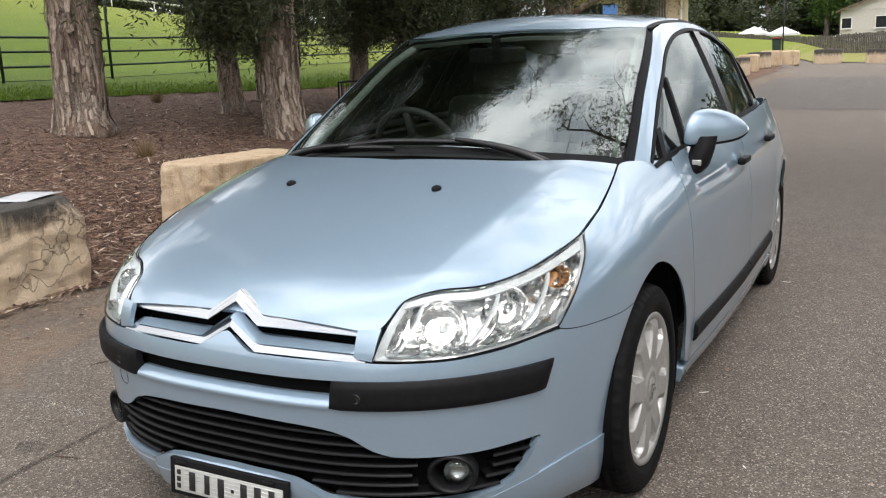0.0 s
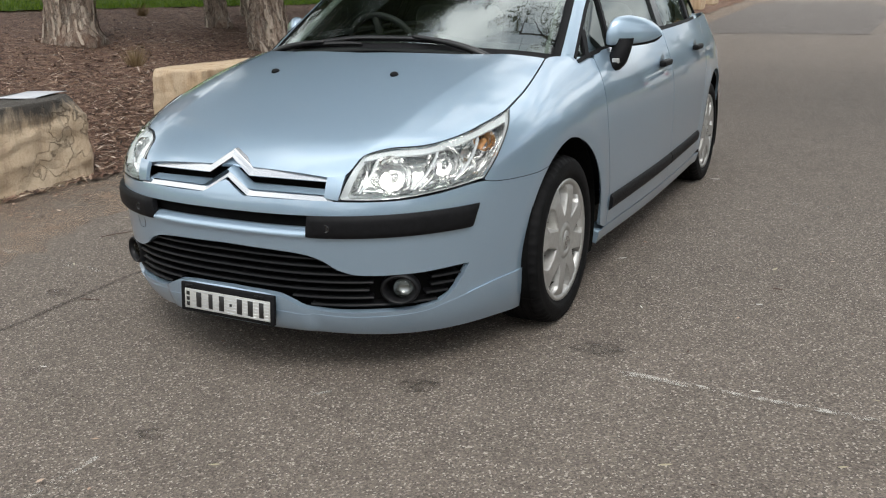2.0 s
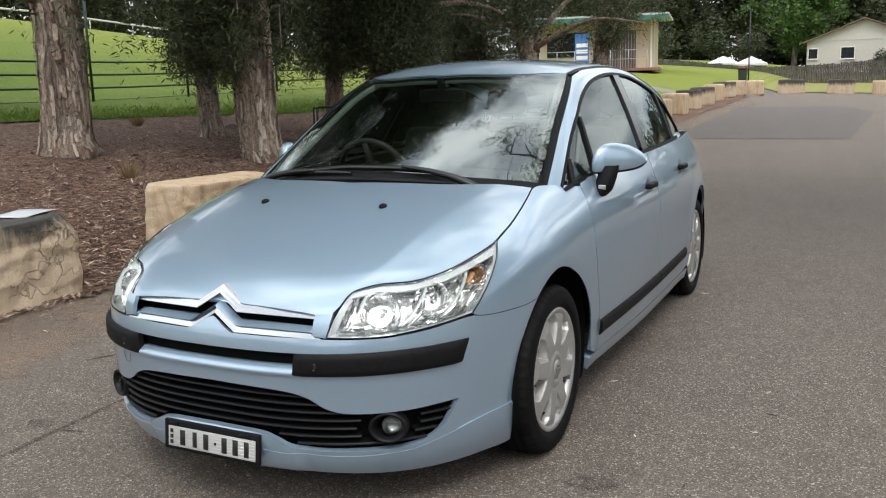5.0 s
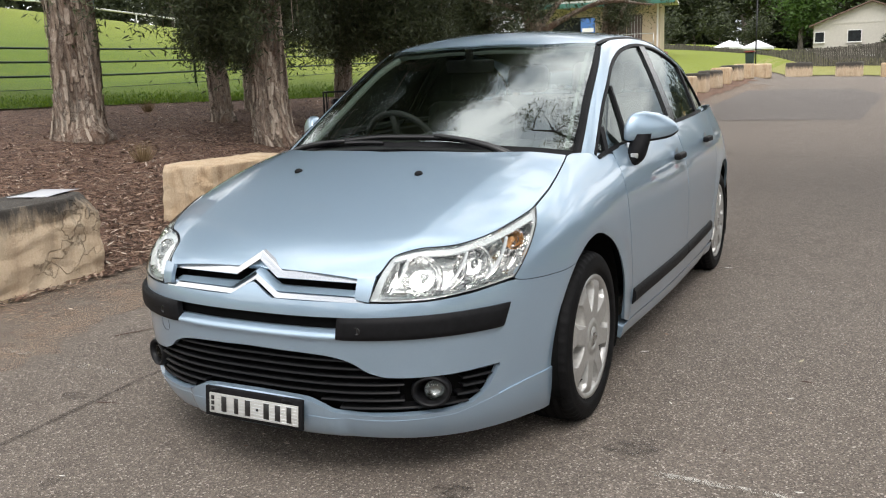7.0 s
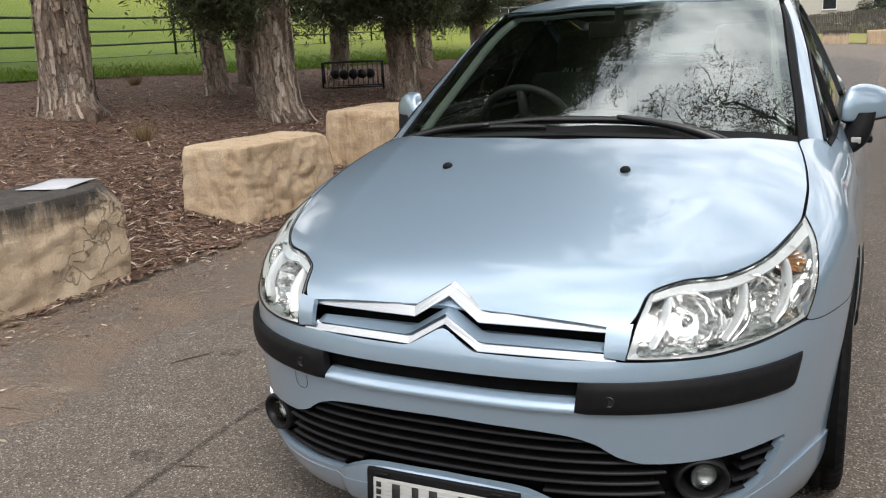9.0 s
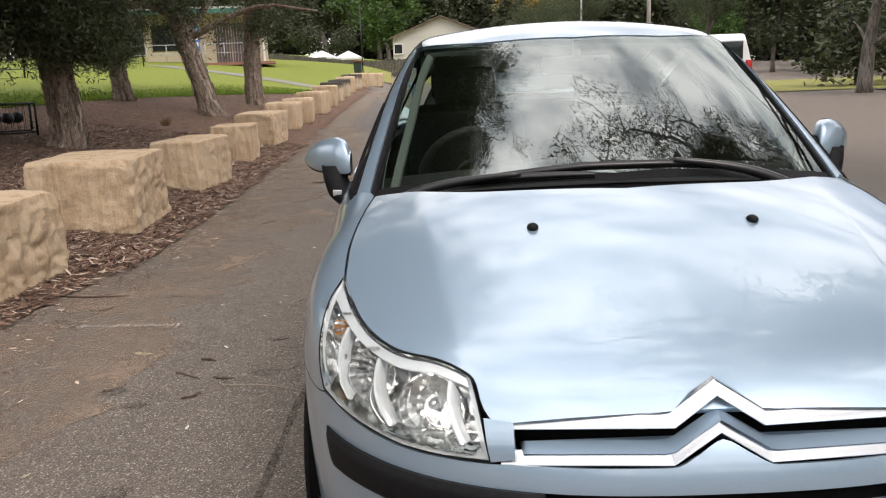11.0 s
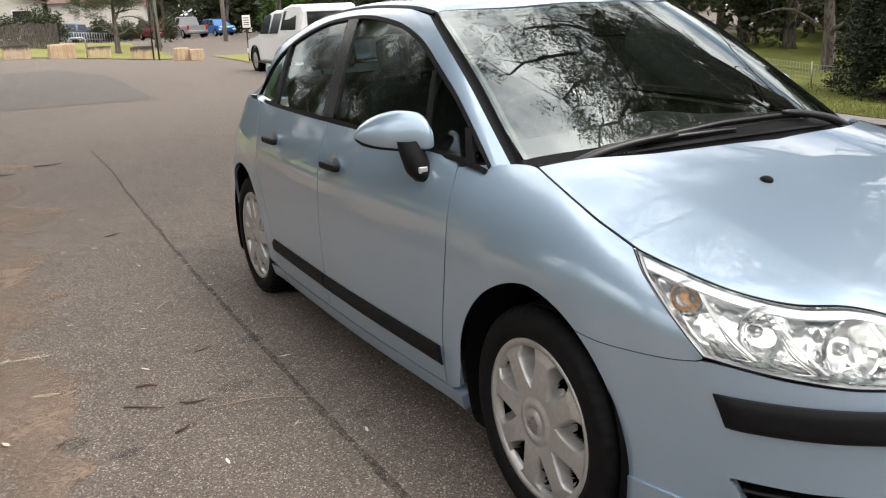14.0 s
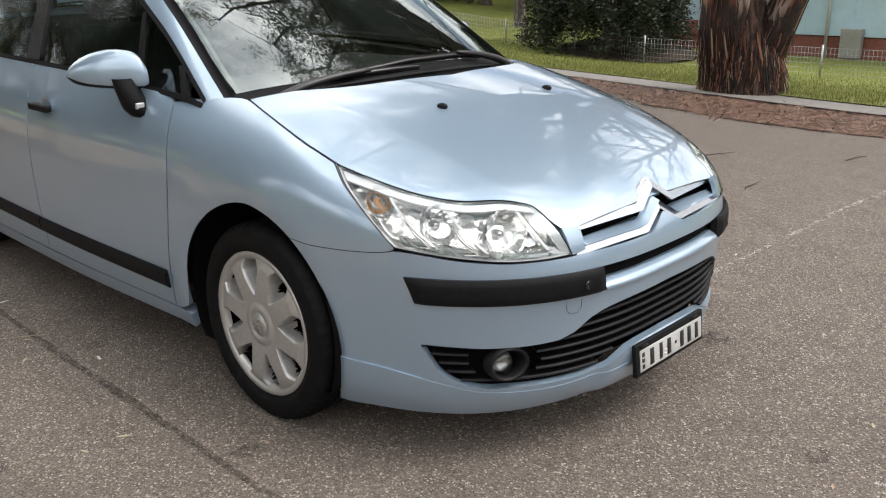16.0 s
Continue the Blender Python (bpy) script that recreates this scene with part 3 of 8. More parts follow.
def ribbon(pts, width, lift, seed, step=.08):
    p = np.array(pts, float)
    s = np.r_[0, np.cumsum(np.linalg.norm(np.diff(p, axis=0), axis=1))]
    t = np.arange(0, s[-1], step)
    c = np.stack([np.interp(t, s, p[:, k]) for k in range(2)], -1)
    d = np.gradient(c, axis=0)
    d /= np.linalg.norm(d, axis=1, keepdims=True) + 1e-9
    nrm = np.stack([-d[:, 1], d[:, 0]], -1)
    vs, fs = [], []
    for i, (q, m) in enumerate(zip(c, nrm)):
        w = width * (.65 + .7 * abs(wob(i * step, seed, 2.5)))
        o = .007 * wob(i * step, seed + 4, 1.7)
        for k in (-.5, .5):
            a = q + m * (k * w + o)
            vs.append((a[0], a[1], float(ground_z(*a)) + lift))
        if i:
            fs.append((2 * i - 2, 2 * i - 1, 2 * i + 1, 2 * i))
    return vs, fs


tagged(piece("tar_joint", *ribbon([(-.98, -4), (-1.04, -1.04), (-1.09, -.35), (-1.075, 1.3), (-1.05, 3.1), (-.95, 6.2), (-.88, 7.6), (-.85, 9.6)], .030, .005, 3), TAR), "dark tar joint along the asphalt", "road", kind="structure")
tagged(piece("tar_joint", *ribbon([(-2.3, 10.3), (-1.7, 10.1), (.4, 9.7), (3.0, 9.45), (6, 9.2)], .035, .005, 8), TAR), "dark tar joint across the asphalt", "road", kind="structure")
WORN = bpy.data.materials.new("worn_white_road_paint")
WORN.use_nodes = True
_n, _l = WORN.node_tree.nodes, WORN.node_tree.links
_b = _n["Principled BSDF"]
_b.inputs["Base Color"].default_value = (.55, .53, .48, 1)
_b.inputs["Roughness"].default_value = .9
_v = place_of(_n, _l)
_l.new(ramp_of(_n, _l, noise_of(_n, _l, _v, 22.0, 8.0, .75), (.45, (0, 0, 0)), (.62, (.62, .62, .62))), _b.inputs["Alpha"])
FAINT = bpy.data.materials.new("faint_old_road_paint")
FAINT.use_nodes = True
_n, _l = FAINT.node_tree.nodes, FAINT.node_tree.links
_b = _n["Principled BSDF"]
_b.inputs["Base Color"].default_value = (.42, .40, .36, 1)
_b.inputs["Roughness"].default_value = .9
_v = place_of(_n, _l)
_l.new(ramp_of(_n, _l, noise_of(_n, _l, _v, 9.0, 9.0, .8), (.5, (0, 0, 0)), (.7, (.6, .6, .6))), _b.inputs["Alpha"])
for a, b, w, m in (((-2.53, 2.27), (-1.82, 2.22), .05, WORN), ((.03, -1.75), (.035, -1.46), .022, WORN), ((1.16, -.41), (4.6, -.47), .032, WORN), ((-2.3, -.25), (-1.2, -.33), .06, FAINT),
                   ((1.3, 2.09), (3.4, 2.13), .06, FAINT), ((.33, -.98), (.47, -.80), .02, WORN), ((-2.5, 4.8), (-1.3, 4.6), .05, FAINT), ((2.0, -.36), (4.2, -.52), .09, FAINT)):
    tagged(piece("worn_line", *ribbon([a, b], w, .007, a[0]), m), "worn white painted bay line", "road marking", kind="structure")
SPOT = bpy.data.materials.new("oil_and_damp_stain")
SPOT.use_nodes = True
_n, _l = SPOT.node_tree.nodes, SPOT.node_tree.links
_b = _n["Principled BSDF"]
_b.inputs["Base Color"].default_value = (.035, .030, .026, 1)
_v = place_of(_n, _l)
_l.new(ramp_of(_n, _l, noise_of(_n, _l, _v, 30.0, 5.0, .7), (.40, (.0, .0, .0)), (.65, (.5, .5, .5))), _b.inputs["Alpha"])
rs = random.Random(5)
for x, y, r in ((-1.29, 1.40, .055), (-.95, .90, .035), (-1.90, 1.24, .05), (-1.0, -.14, .04), (-1.75, 1.06, .04), (-1.09, 1.9, .05), (.07, -1.35, .035), (.62, -.75, .06), (1.05, -.25, .07), (-.62, -1.2, .03), (-1.2, -.6, .05), (-1.55, .3, .05), (2.2, .6, .05), (1.6, -1.6, .06), (-1.4, -1.0, .05)):
    vs = [(x, y, float(ground_z(x, y)) + .0045)] + [(x + r * 1.4 * rs.uniform(.6, 1.2) * math.cos(a), y + r * rs.uniform(.6, 1.2) * math.sin(a), .0045) for a in np.linspace(0, 6.28, 15)[:-1]]
    tagged(piece("stain", vs, [(0, i, i % 14 + 1) for i in range(1, 15)], SPOT), "dark oil stain on asphalt", "stain", kind="structure")

# ---------------------------------------------------------------- sandstone blocks
STAINED = sandstone((0.40, 0.54, 0.75))
STAINED.name = "blackened_sandstone"
_n, _l = STAINED.node_tree.nodes, STAINED.node_tree.links
_b = _n["Principled BSDF"]
_old = _b.inputs["Base Color"].links[0].from_socket
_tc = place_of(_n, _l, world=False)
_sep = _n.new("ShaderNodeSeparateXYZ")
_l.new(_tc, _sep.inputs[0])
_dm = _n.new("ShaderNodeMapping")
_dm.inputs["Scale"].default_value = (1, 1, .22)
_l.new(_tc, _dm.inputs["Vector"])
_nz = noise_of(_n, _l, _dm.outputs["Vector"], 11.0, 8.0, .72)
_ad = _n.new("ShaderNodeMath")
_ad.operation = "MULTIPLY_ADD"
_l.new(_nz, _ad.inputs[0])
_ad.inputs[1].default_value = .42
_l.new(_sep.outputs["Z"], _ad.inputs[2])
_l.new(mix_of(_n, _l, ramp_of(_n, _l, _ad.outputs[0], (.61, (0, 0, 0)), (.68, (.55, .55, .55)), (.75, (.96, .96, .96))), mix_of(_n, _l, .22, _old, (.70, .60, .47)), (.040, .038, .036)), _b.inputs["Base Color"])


def stone_block(seed, sx, sy, sz, rough=.03, round_=.06, n=9):
    """A split sandstone block with flat broken faces and chipped edges, standing on z = 0."""
    rs_ = random.Random(seed * 13)
    bm = bmesh.new()
    bmesh.ops.create_cube(bm, size=1.0)
    bmesh.ops.subdivide_edges(bm, edges=bm.edges, cuts=n, use_grid_fill=True)
    off = Vector((seed * 7.3, seed * 3.1, seed))
    half_ = Vector((sx / 2, sy / 2, sz / 2))
    cuts = []
    for k in range(34 if round_ < .1 else 40):              # chips struck off edges and corners
        d = Vector((rs_.choice((-1, 1)) * rs_.uniform(.2, 1), rs_.choice((-1, 1)) * rs_.uniform(.2, 1), rs_.choice((-1, 1, 1)) * rs_.uniform(.05, 1)))
        d[rs_.randrange(3)] *= rs_.choice((.1, .3, 1))
        d.normalize()
        reach = abs(d.x) * half_.x + abs(d.y) * half_.y + abs(d.z) * half_.z
        cuts.append((d, reach - rs_.uniform(.006, .045 if round_ < .1 else .15)))
    for v in bm.verts:
        p = v.co * 2
        q = Vector((v.co.x * sx, v.co.y * sy, v.co.z * sz))
        for d, c in cuts:
            e = q.dot(d) - c
            if e > 0:
                q -= d * e
        d = Vector((p.x ** 5, p.y ** 5, p.z ** 5 * .3)).normalized() if p.length else Vector((0, 0, 1))
        nn = noise.noise(q * 2.6 + off) * .7 + abs(noise.noise(q * 4.5 + off)) * .6 - .5 * max(0, .12 - abs(noise.noise(q * 3.1 - off))) * 6 + noise.noise(q * 11 + off) * .34 + abs(noise.noise(q * 21 + off)) * .22
        if round_ > .1:                                       # worn layers
            nn += .35 * noise.noise(Vector((q.x * 2.3, q.y * 2.3, q.z * 10)) + off) - .9 * max(0, .2 - abs(noise.noise(Vector((q.x * 2, q.y * 2, q.z * 7)) - off)))
        if n > 20:                                            # split faces towards the road
            w_ = (.35 + .65 * float(smoothstep(.2, .9, p.x))) * (1 - .8 * float(smoothstep(.7, 1, p.z)))
            c1, c2 = noise.voronoi(q * 5.5 + off)[0], noise.voronoi(q * 14 + off)[0]
            nn += w_ * (1.6 * (c1[1] - c1[0]) + .6 * (c2[1] - c2[0]) - .6)
        q += d * nn * rough
        q.z += sz / 2
        v.co = q
    return bm


BLOCKS = [  # middle x, y, length across, along, height, turn, stained
    (-3.30, .39, .80, 1.76, .485, 3, 1), (-3.36, 3.04, .58, 1.14, .51, -3, 0), (-3.48, 5.42, .86, 1.16, .555, 3, 0), (-3.40, 8.06, .54, 1.20, .51, -5, 0), (-3.56, 10.95, .58, .95, .47, 4, 0),
    (-3.66, 13.5, .68, 1.15, .50, -3, 0), (-3.76, 16.4, .66, 1.1, .50, 3, 0), (-3.72, 18.1, .66, 1.0, .5, 5, 0), (-3.78, 21.0, .7, 1.1, .52, -4, 0), (-3.85, 24.0, .7, 1.0, .55, 3, 0)]
FAR_BLOCKS = [
    (-3.95, 26.6, .7, 1.0, .55, 3, 1), (-4.0, 29.2, .7, 1.0, .55, 0, 1), (-4.05, 31.8, .7, 1.0, .55, 5, 0), (-4.05, 34.2, .7, 1.0, .55, -5, 1), (-3.9, 36.4, .7, 1.0, .55, 0, 0), (-3.5, 38.6, .8, 1.0, .55, 12, 0),
    (-2.25, 42.1, 1.15, .7, .62, 2, 1), (-.05, 41.1, 1.1, .7, .60, -2, 1), (1.75, 41.0, 1.05, .7, .60, 3, 0), (3.65, 43.8, 1.0, .7, .5, 0, 1), (5.4, 42.5, .95, .7, .58, 0, 1), (6.55, 39.4, .6, .6, .55, 5, 0), (7.15, 39.0, .6, .6, .5, -8, 0)]
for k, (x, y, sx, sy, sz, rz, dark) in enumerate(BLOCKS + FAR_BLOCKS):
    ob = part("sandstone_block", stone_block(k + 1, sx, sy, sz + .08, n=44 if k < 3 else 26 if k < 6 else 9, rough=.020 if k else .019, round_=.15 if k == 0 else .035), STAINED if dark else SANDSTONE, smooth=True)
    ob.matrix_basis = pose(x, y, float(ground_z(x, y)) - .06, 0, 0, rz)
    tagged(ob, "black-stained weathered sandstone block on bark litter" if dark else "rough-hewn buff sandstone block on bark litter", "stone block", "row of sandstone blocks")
    if k == 0:
        spot_ = ob.matrix_basis.inverted() @ Vector((-3.26, 1.01, .6))
        paper_z = (ob.matrix_basis @ Vector((0, 0, max(v.co.z for v in ob.data.vertices if abs(v.co.x - spot_.x) < .15 and abs(v.co.y - spot_.y) < .2)))).z
bm = bmesh.new()
box(bm, 0, 0, 0, .28, .40, .002)
bmesh.ops.subdivide_edges(bm, edges=bm.edges, cuts=3, use_grid_fill=True)
for v in bm.verts:
    v.co.z += .006 * math.sin(v.co.x * 18) * math.cos(v.co.y * 9)
paper = part("paper_sheet", bm, simple("white_paper", (.47, .48, .51), .8, 0, .05, 20))
paper.matrix_basis = pose(-3.26, 1.01, paper_z + .006, 0, 0, 20)
tagged(paper, "creased white paper sheet lying on a stone block", "paper")

# ---------------------------------------------------------------- field fence
FENCE_GREEN = simple("dark_green_fence_paint", (.018, .035, .028), .5, 0, .2, 30)
WIRE = simple("dark_chain_wire", (.06, .075, .065), .5, .4, .2, 30)
fence = thing("field_fence", (-14.1, 0, 0), "dark green pipe and chain wire playing field fence", "fence")
for k, y in enumerate([-3.3, -.2, 2.8, 5.8, 8.8, 11.45, 14.5, 15.2, 18.2, 21.2, 24.2, 27.2, 30.2, 33.2, 36.2, 39.2]):
    z = float(ground_z(-14.1, y))
    piece("post", *tube([(-14.1, y, z - .1), (-14.1, y, z + 2.6)], .03, 8), FENCE_GREEN, fence)
for h in (.06, .33, .62, .90):
    pts = [(-14.1, y, float(ground_z(-14.1, y)) + h) for y in np.arange(-4, 39, 1.5)]
    piece("rail", *tube(pts, .026 if h > .1 else .008, 6), FENCE_GREEN, fence)
vs, fs = [], []
for y in np.arange(-5, 39, .085):
    for s in (-1, 1):
        y1 = y + s * 2.1
        z0 = float(ground_z(-14.1, y))
        o = len(vs)
        w = .0017
        vs += [(-14.12, y - w, z0 + .05), (-14.12, y + w, z0 + .05), (-14.12, y1 + w, z0 + 2.35), (-14.12, y1 - w, z0 + 2.35)]
        fs.append((o, o + 1, o + 2, o + 3))
tagged(piece("chain_wire", vs, fs, WIRE, fence, smooth=False), kind="stuff")
# far rail of the field
piece_ = thing("far_field_rail", (-70, 30, 2.2), "low white rail round the far side of the field", "fence")
RAIL_WHITE = simple("weathered_white_rail", (.5, .5, .47), .7)
piece("rail", *tube([(-62, y, float(ground_z(-62, y)) + .95) for y in range(-30, 100, 10)], .10, 6), RAIL_WHITE, piece_)
for y in range(-30, 100, 5):
    piece("post", *tube([(-62, y, float(ground_z(-62, y)) - .2), (-62, y, float(ground_z(-62, y)) + .95)], .06, 6), RAIL_WHITE, piece_)

# ---------------------------------------------------------------- trees
PAPERBARK = flaky_bark("peeling_paperbark")


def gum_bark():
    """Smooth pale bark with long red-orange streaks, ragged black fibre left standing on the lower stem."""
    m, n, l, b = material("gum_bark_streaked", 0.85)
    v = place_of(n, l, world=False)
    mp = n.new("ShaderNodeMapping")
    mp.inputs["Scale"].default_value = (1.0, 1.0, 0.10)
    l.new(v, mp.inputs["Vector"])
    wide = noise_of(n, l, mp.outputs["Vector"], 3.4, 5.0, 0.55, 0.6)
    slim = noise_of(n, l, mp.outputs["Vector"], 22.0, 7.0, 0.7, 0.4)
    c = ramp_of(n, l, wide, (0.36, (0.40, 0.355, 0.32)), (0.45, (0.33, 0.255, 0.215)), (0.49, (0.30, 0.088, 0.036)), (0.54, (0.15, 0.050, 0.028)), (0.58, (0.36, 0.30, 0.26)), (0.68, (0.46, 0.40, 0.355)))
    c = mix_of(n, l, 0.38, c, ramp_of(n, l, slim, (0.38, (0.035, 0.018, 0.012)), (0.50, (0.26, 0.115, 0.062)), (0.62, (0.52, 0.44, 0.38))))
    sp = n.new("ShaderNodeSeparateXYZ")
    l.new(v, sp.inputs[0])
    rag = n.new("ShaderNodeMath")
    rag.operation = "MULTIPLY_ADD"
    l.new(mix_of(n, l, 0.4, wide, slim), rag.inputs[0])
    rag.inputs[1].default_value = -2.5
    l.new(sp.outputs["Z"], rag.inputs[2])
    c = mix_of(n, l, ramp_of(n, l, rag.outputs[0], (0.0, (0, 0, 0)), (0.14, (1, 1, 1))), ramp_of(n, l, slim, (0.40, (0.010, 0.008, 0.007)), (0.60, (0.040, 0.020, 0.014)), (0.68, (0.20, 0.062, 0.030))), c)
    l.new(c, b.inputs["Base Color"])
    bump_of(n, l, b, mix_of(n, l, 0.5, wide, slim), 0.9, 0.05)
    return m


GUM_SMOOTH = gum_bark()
GUM_ROUGH = bark("gum_bark_dark_fibrous", (.014, .011, .010), (.05, .034, .026), (.13, .075, .05), .08, 9.0)
GREY_BARK = bark("grey_trunk_bark", (.05, .042, .036), (.13, .11, .095), (.24, .21, .19), .2, 8.0)
LEAF_JUNIPER = leafy("blackish_conifer_needles", (.006, .010, .005), (.030, .042, .016))
LEAF_GUM = leafy("grey_green_gum_leaves", (.05, .062, .03), (.20, .22, .12))
LEAF_DARK = leafy("dark_green_narrow_leaves", (.022, .030, .012), (.095, .115, .050))
LEAF_OLIVE = leafy("olive_gum_leaves", (.030, .045, .018), (.10, .125, .055))
LEAF_FAR = leafy("distant_foliage", (.018, .026, .011), (.075, .092, .040))
LEAF_BRIGHT = leafy("bright_green_leaves", (.035, .075, .015), (.10, .19, .035))
LEAF_AUTUMN = leafy("yellow_autumn_leaves", (.28, .16, .02), (.55, .36, .05))


def leaves(centres, spread, count, size, droop, rng, slim=.22):
    """Narrow diamond leaves round each centre: verts and faces by numpy."""
    c = np.repeat(np.asarray(centres, float), count, 0)
    n = len(c)
    p = c + rng.normal(size=(n, 3)) * np.asarray(spread)
    d = rng.normal(size=(n, 3))
    d[:, 2] = d[:, 2] * .5 - droop
    d /= np.linalg.norm(d, axis=1, keepdims=True)
    s = np.cross(d, rng.normal(size=(n, 3)))
    s /= np.linalg.norm(s, axis=1, keepdims=True) + 1e-9
    ln = (size * rng.uniform(.6, 1.3, n))[:, None]
    a, b = p - d * ln * .5, p + d * ln * .5
    v = np.stack([a, p + s * ln * slim * .5, b, p - s * ln * slim * .5], 1).reshape(-1, 3)
    f = np.arange(4 * n).reshape(-1, 4)
    return v, f


def leaf_mesh(name, v, f, mat):
    me = bpy.data.meshes.new(name)
    me.vertices.add(len(v))
    me.vertices.foreach_set("co", np.asarray(v, np.float32).ravel())
    me.loops.add(f.size)
    me.loops.foreach_set("vertex_index", f.astype(np.int32).ravel())
    me.polygons.add(len(f))
    me.polygons.foreach_set("loop_start", np.arange(0, f.size, 4, dtype=np.int32))
    me.materials.append(mat)
    me.update(calc_edges=True)
    return me


def lumpy_tube(points, radii, seed, seg=20, lump=.16, flute=.10):
    """A trunk: a tapering tube with ridges and swellings."""
    v, f = tube(points, list(radii), seg)
    out = []
    for i, p in enumerate(v):
        k = i // seg
        c = Vector(points[min(k, len(points) - 1)])
        d = p - c
        a = math.atan2(d.y, d.x)
        q = Vector((math.cos(a) * 1.6, math.sin(a) * 1.6, c.z * .9)) + Vector((seed, seed * 2, 0))
        s = 1 + lump * noise.noise(q) + flute * noise.noise(Vector((math.cos(a) * 5, math.sin(a) * 5, c.z * .6 + seed)))
        out.append(c + d * s)
    return out, f


def bend(p0, d0, length, n, rng, sag=0.0, wander=.25):
    pts, p, d = [Vector(p0)], Vector(p0), Vector([float(q) for q in d0]).normalized()
    for _ in range(n):
        d = (d + Vector([float(q) for q in rng.normal(size=3)]) * (wander / n ** .5) + Vector((0, 0, -sag / n))).normalized()
        p = p + d * float(length / n)
        pts.append(p.copy())
    return pts


def paperbark(seed, r, height, lean, low, n_sprig=330, per=40, skirt=0, side=0.0, wide=1.0, reach=()):
    """trunk mesh data, limb data, crown data; low: height at which foliage starts."""
    rng = np.random.default_rng(seed)
    n = 70
    zs = [float(z) for z in np.linspace(-.15, height * .7, n)]
    path = [Vector((lean[0], lean[1], 0)) * (max(z, 0) * (max(z, 0) / 8.5) ** .2) + Vector((0, 0, z)) + Vector((.06 * math.sin(z * 1.3 + seed), .06 * math.cos(z * 1.1 + seed), 0)) * float(z > 0) for z in zs]
    rad = [r * (.92 + .34 * math.exp(-max(z, 0) / .12)) * (1 - .6 * max(0, z) / (height * .7)) for z in zs]
    trunk = lumpy_tube(path, rad, seed, 40, .26, .34)
    limbs, tips, over = [], [], []
    for k in range(15):
        i = int(rng.integers(n // 5, n - 2))
        a = rng.uniform(0, 6.28)
        pts = bend(path[i], (math.cos(a), math.sin(a), rng.uniform(.3, 1.2)), rng.uniform(1.6, 3.6) * wide, 9, rng, .5)
        r0 = rad[i] * .42
        limbs.append(lumpy_tube(pts, [r0 * (1 - .85 * j / 9) + .008 for j in range(10)], seed + k, 9, .12, .05))
        tips += pts[4:]
    tips += path[-6:]
    for tx, ty, tz in reach:                      # long limbs that hang over
        i = n - 4 - int(rng.integers(16))
        e = Vector((tx, ty, tz))
        lp = [path[i].lerp(e, j / 14) + Vector((0, 0, .8 * math.sin(math.pi * j / 14))) + Vector([float(q) for q in rng.normal(size=3)]) * .10 for j in range(15)]
        limbs.append(lumpy_tube(lp, [.075 * (1 - .85 * j / 14) + .008 for j in range(15)], seed + 3, 8, .1, .04))
        for q in lp[5:]:
            for _ in range(20):
                over.append(np.array(q) + rng.normal(size=3) * [.62, .62, .5])
    cen = over
    n_sprig += len(over)
    while len(cen) < n_sprig:
        t = tips[int(rng.integers(len(tips)))]
        q = np.array(t) + rng.normal(size=3) * [.55, .55, .5]
        if q[2] > low + .5 * rng.random():
            cen.append(q)
    for k in range(skirt):
        a = side + rng.normal() * 1.1
        rr = rng.uniform(.2, .82) * wide
        z = low + 1.9 * rng.random() + .25 * abs(math.sin(a * 3))
        i = min(n - 1, int(max(0, z) / (height * .7) * n))
        cen.append(np.array(path[i]) + [rr * math.cos(a), rr * math.sin(a), z - path[i].z])
        if k % 9 == 0:
            up = Vector(cen[-1]) + Vector((0, 0, .5))
            limbs.append(tube([path[min(n - 1, i + 2)], path[min(n - 1, i + 2)].lerp(up, .6) + Vector((0, 0, .15)), up, Vector(cen[-1])], [.02, .014, .009, .004], 5))
    # hanging sprays
    cen = np.array(cen)
    high = cen[:, 2] > 4.2
    a, b = leaves(cen[~high], (.085, .085, .17), per + 26, .092, .7, rng, .20), leaves(cen[high], (.16, .16, .20), per + 50, .10, .5, rng, .28)
    crown = np.r_[a[0], b[0]], np.r_[a[1], b[1] + len(a[0])]
    return trunk, limbs, crown


FLAKE, _n, _l, _b = material("curled_bark_flake", .95)
_g = _n.new("ShaderNodeNewGeometry")
_c = ramp_of(_n, _l, _g.outputs["Random Per Island"], (0, (.055, .032, .022)), (.35, (.19, .125, .088)), (.7, (.36, .28, .215)), (1, (.52, .44, .365)))
_c = mix_of(_n, _l, .4, _c, ramp_of(_n, _l, noise_of(_n, _l, place_of(_n, _l, (1, 1, .2), world=False), 60.0, 6.0, .7), (.38, (.10, .065, .046)), (.62, (.60, .52, .44))))
_l.new(_c, _b.inputs["Base Color"])


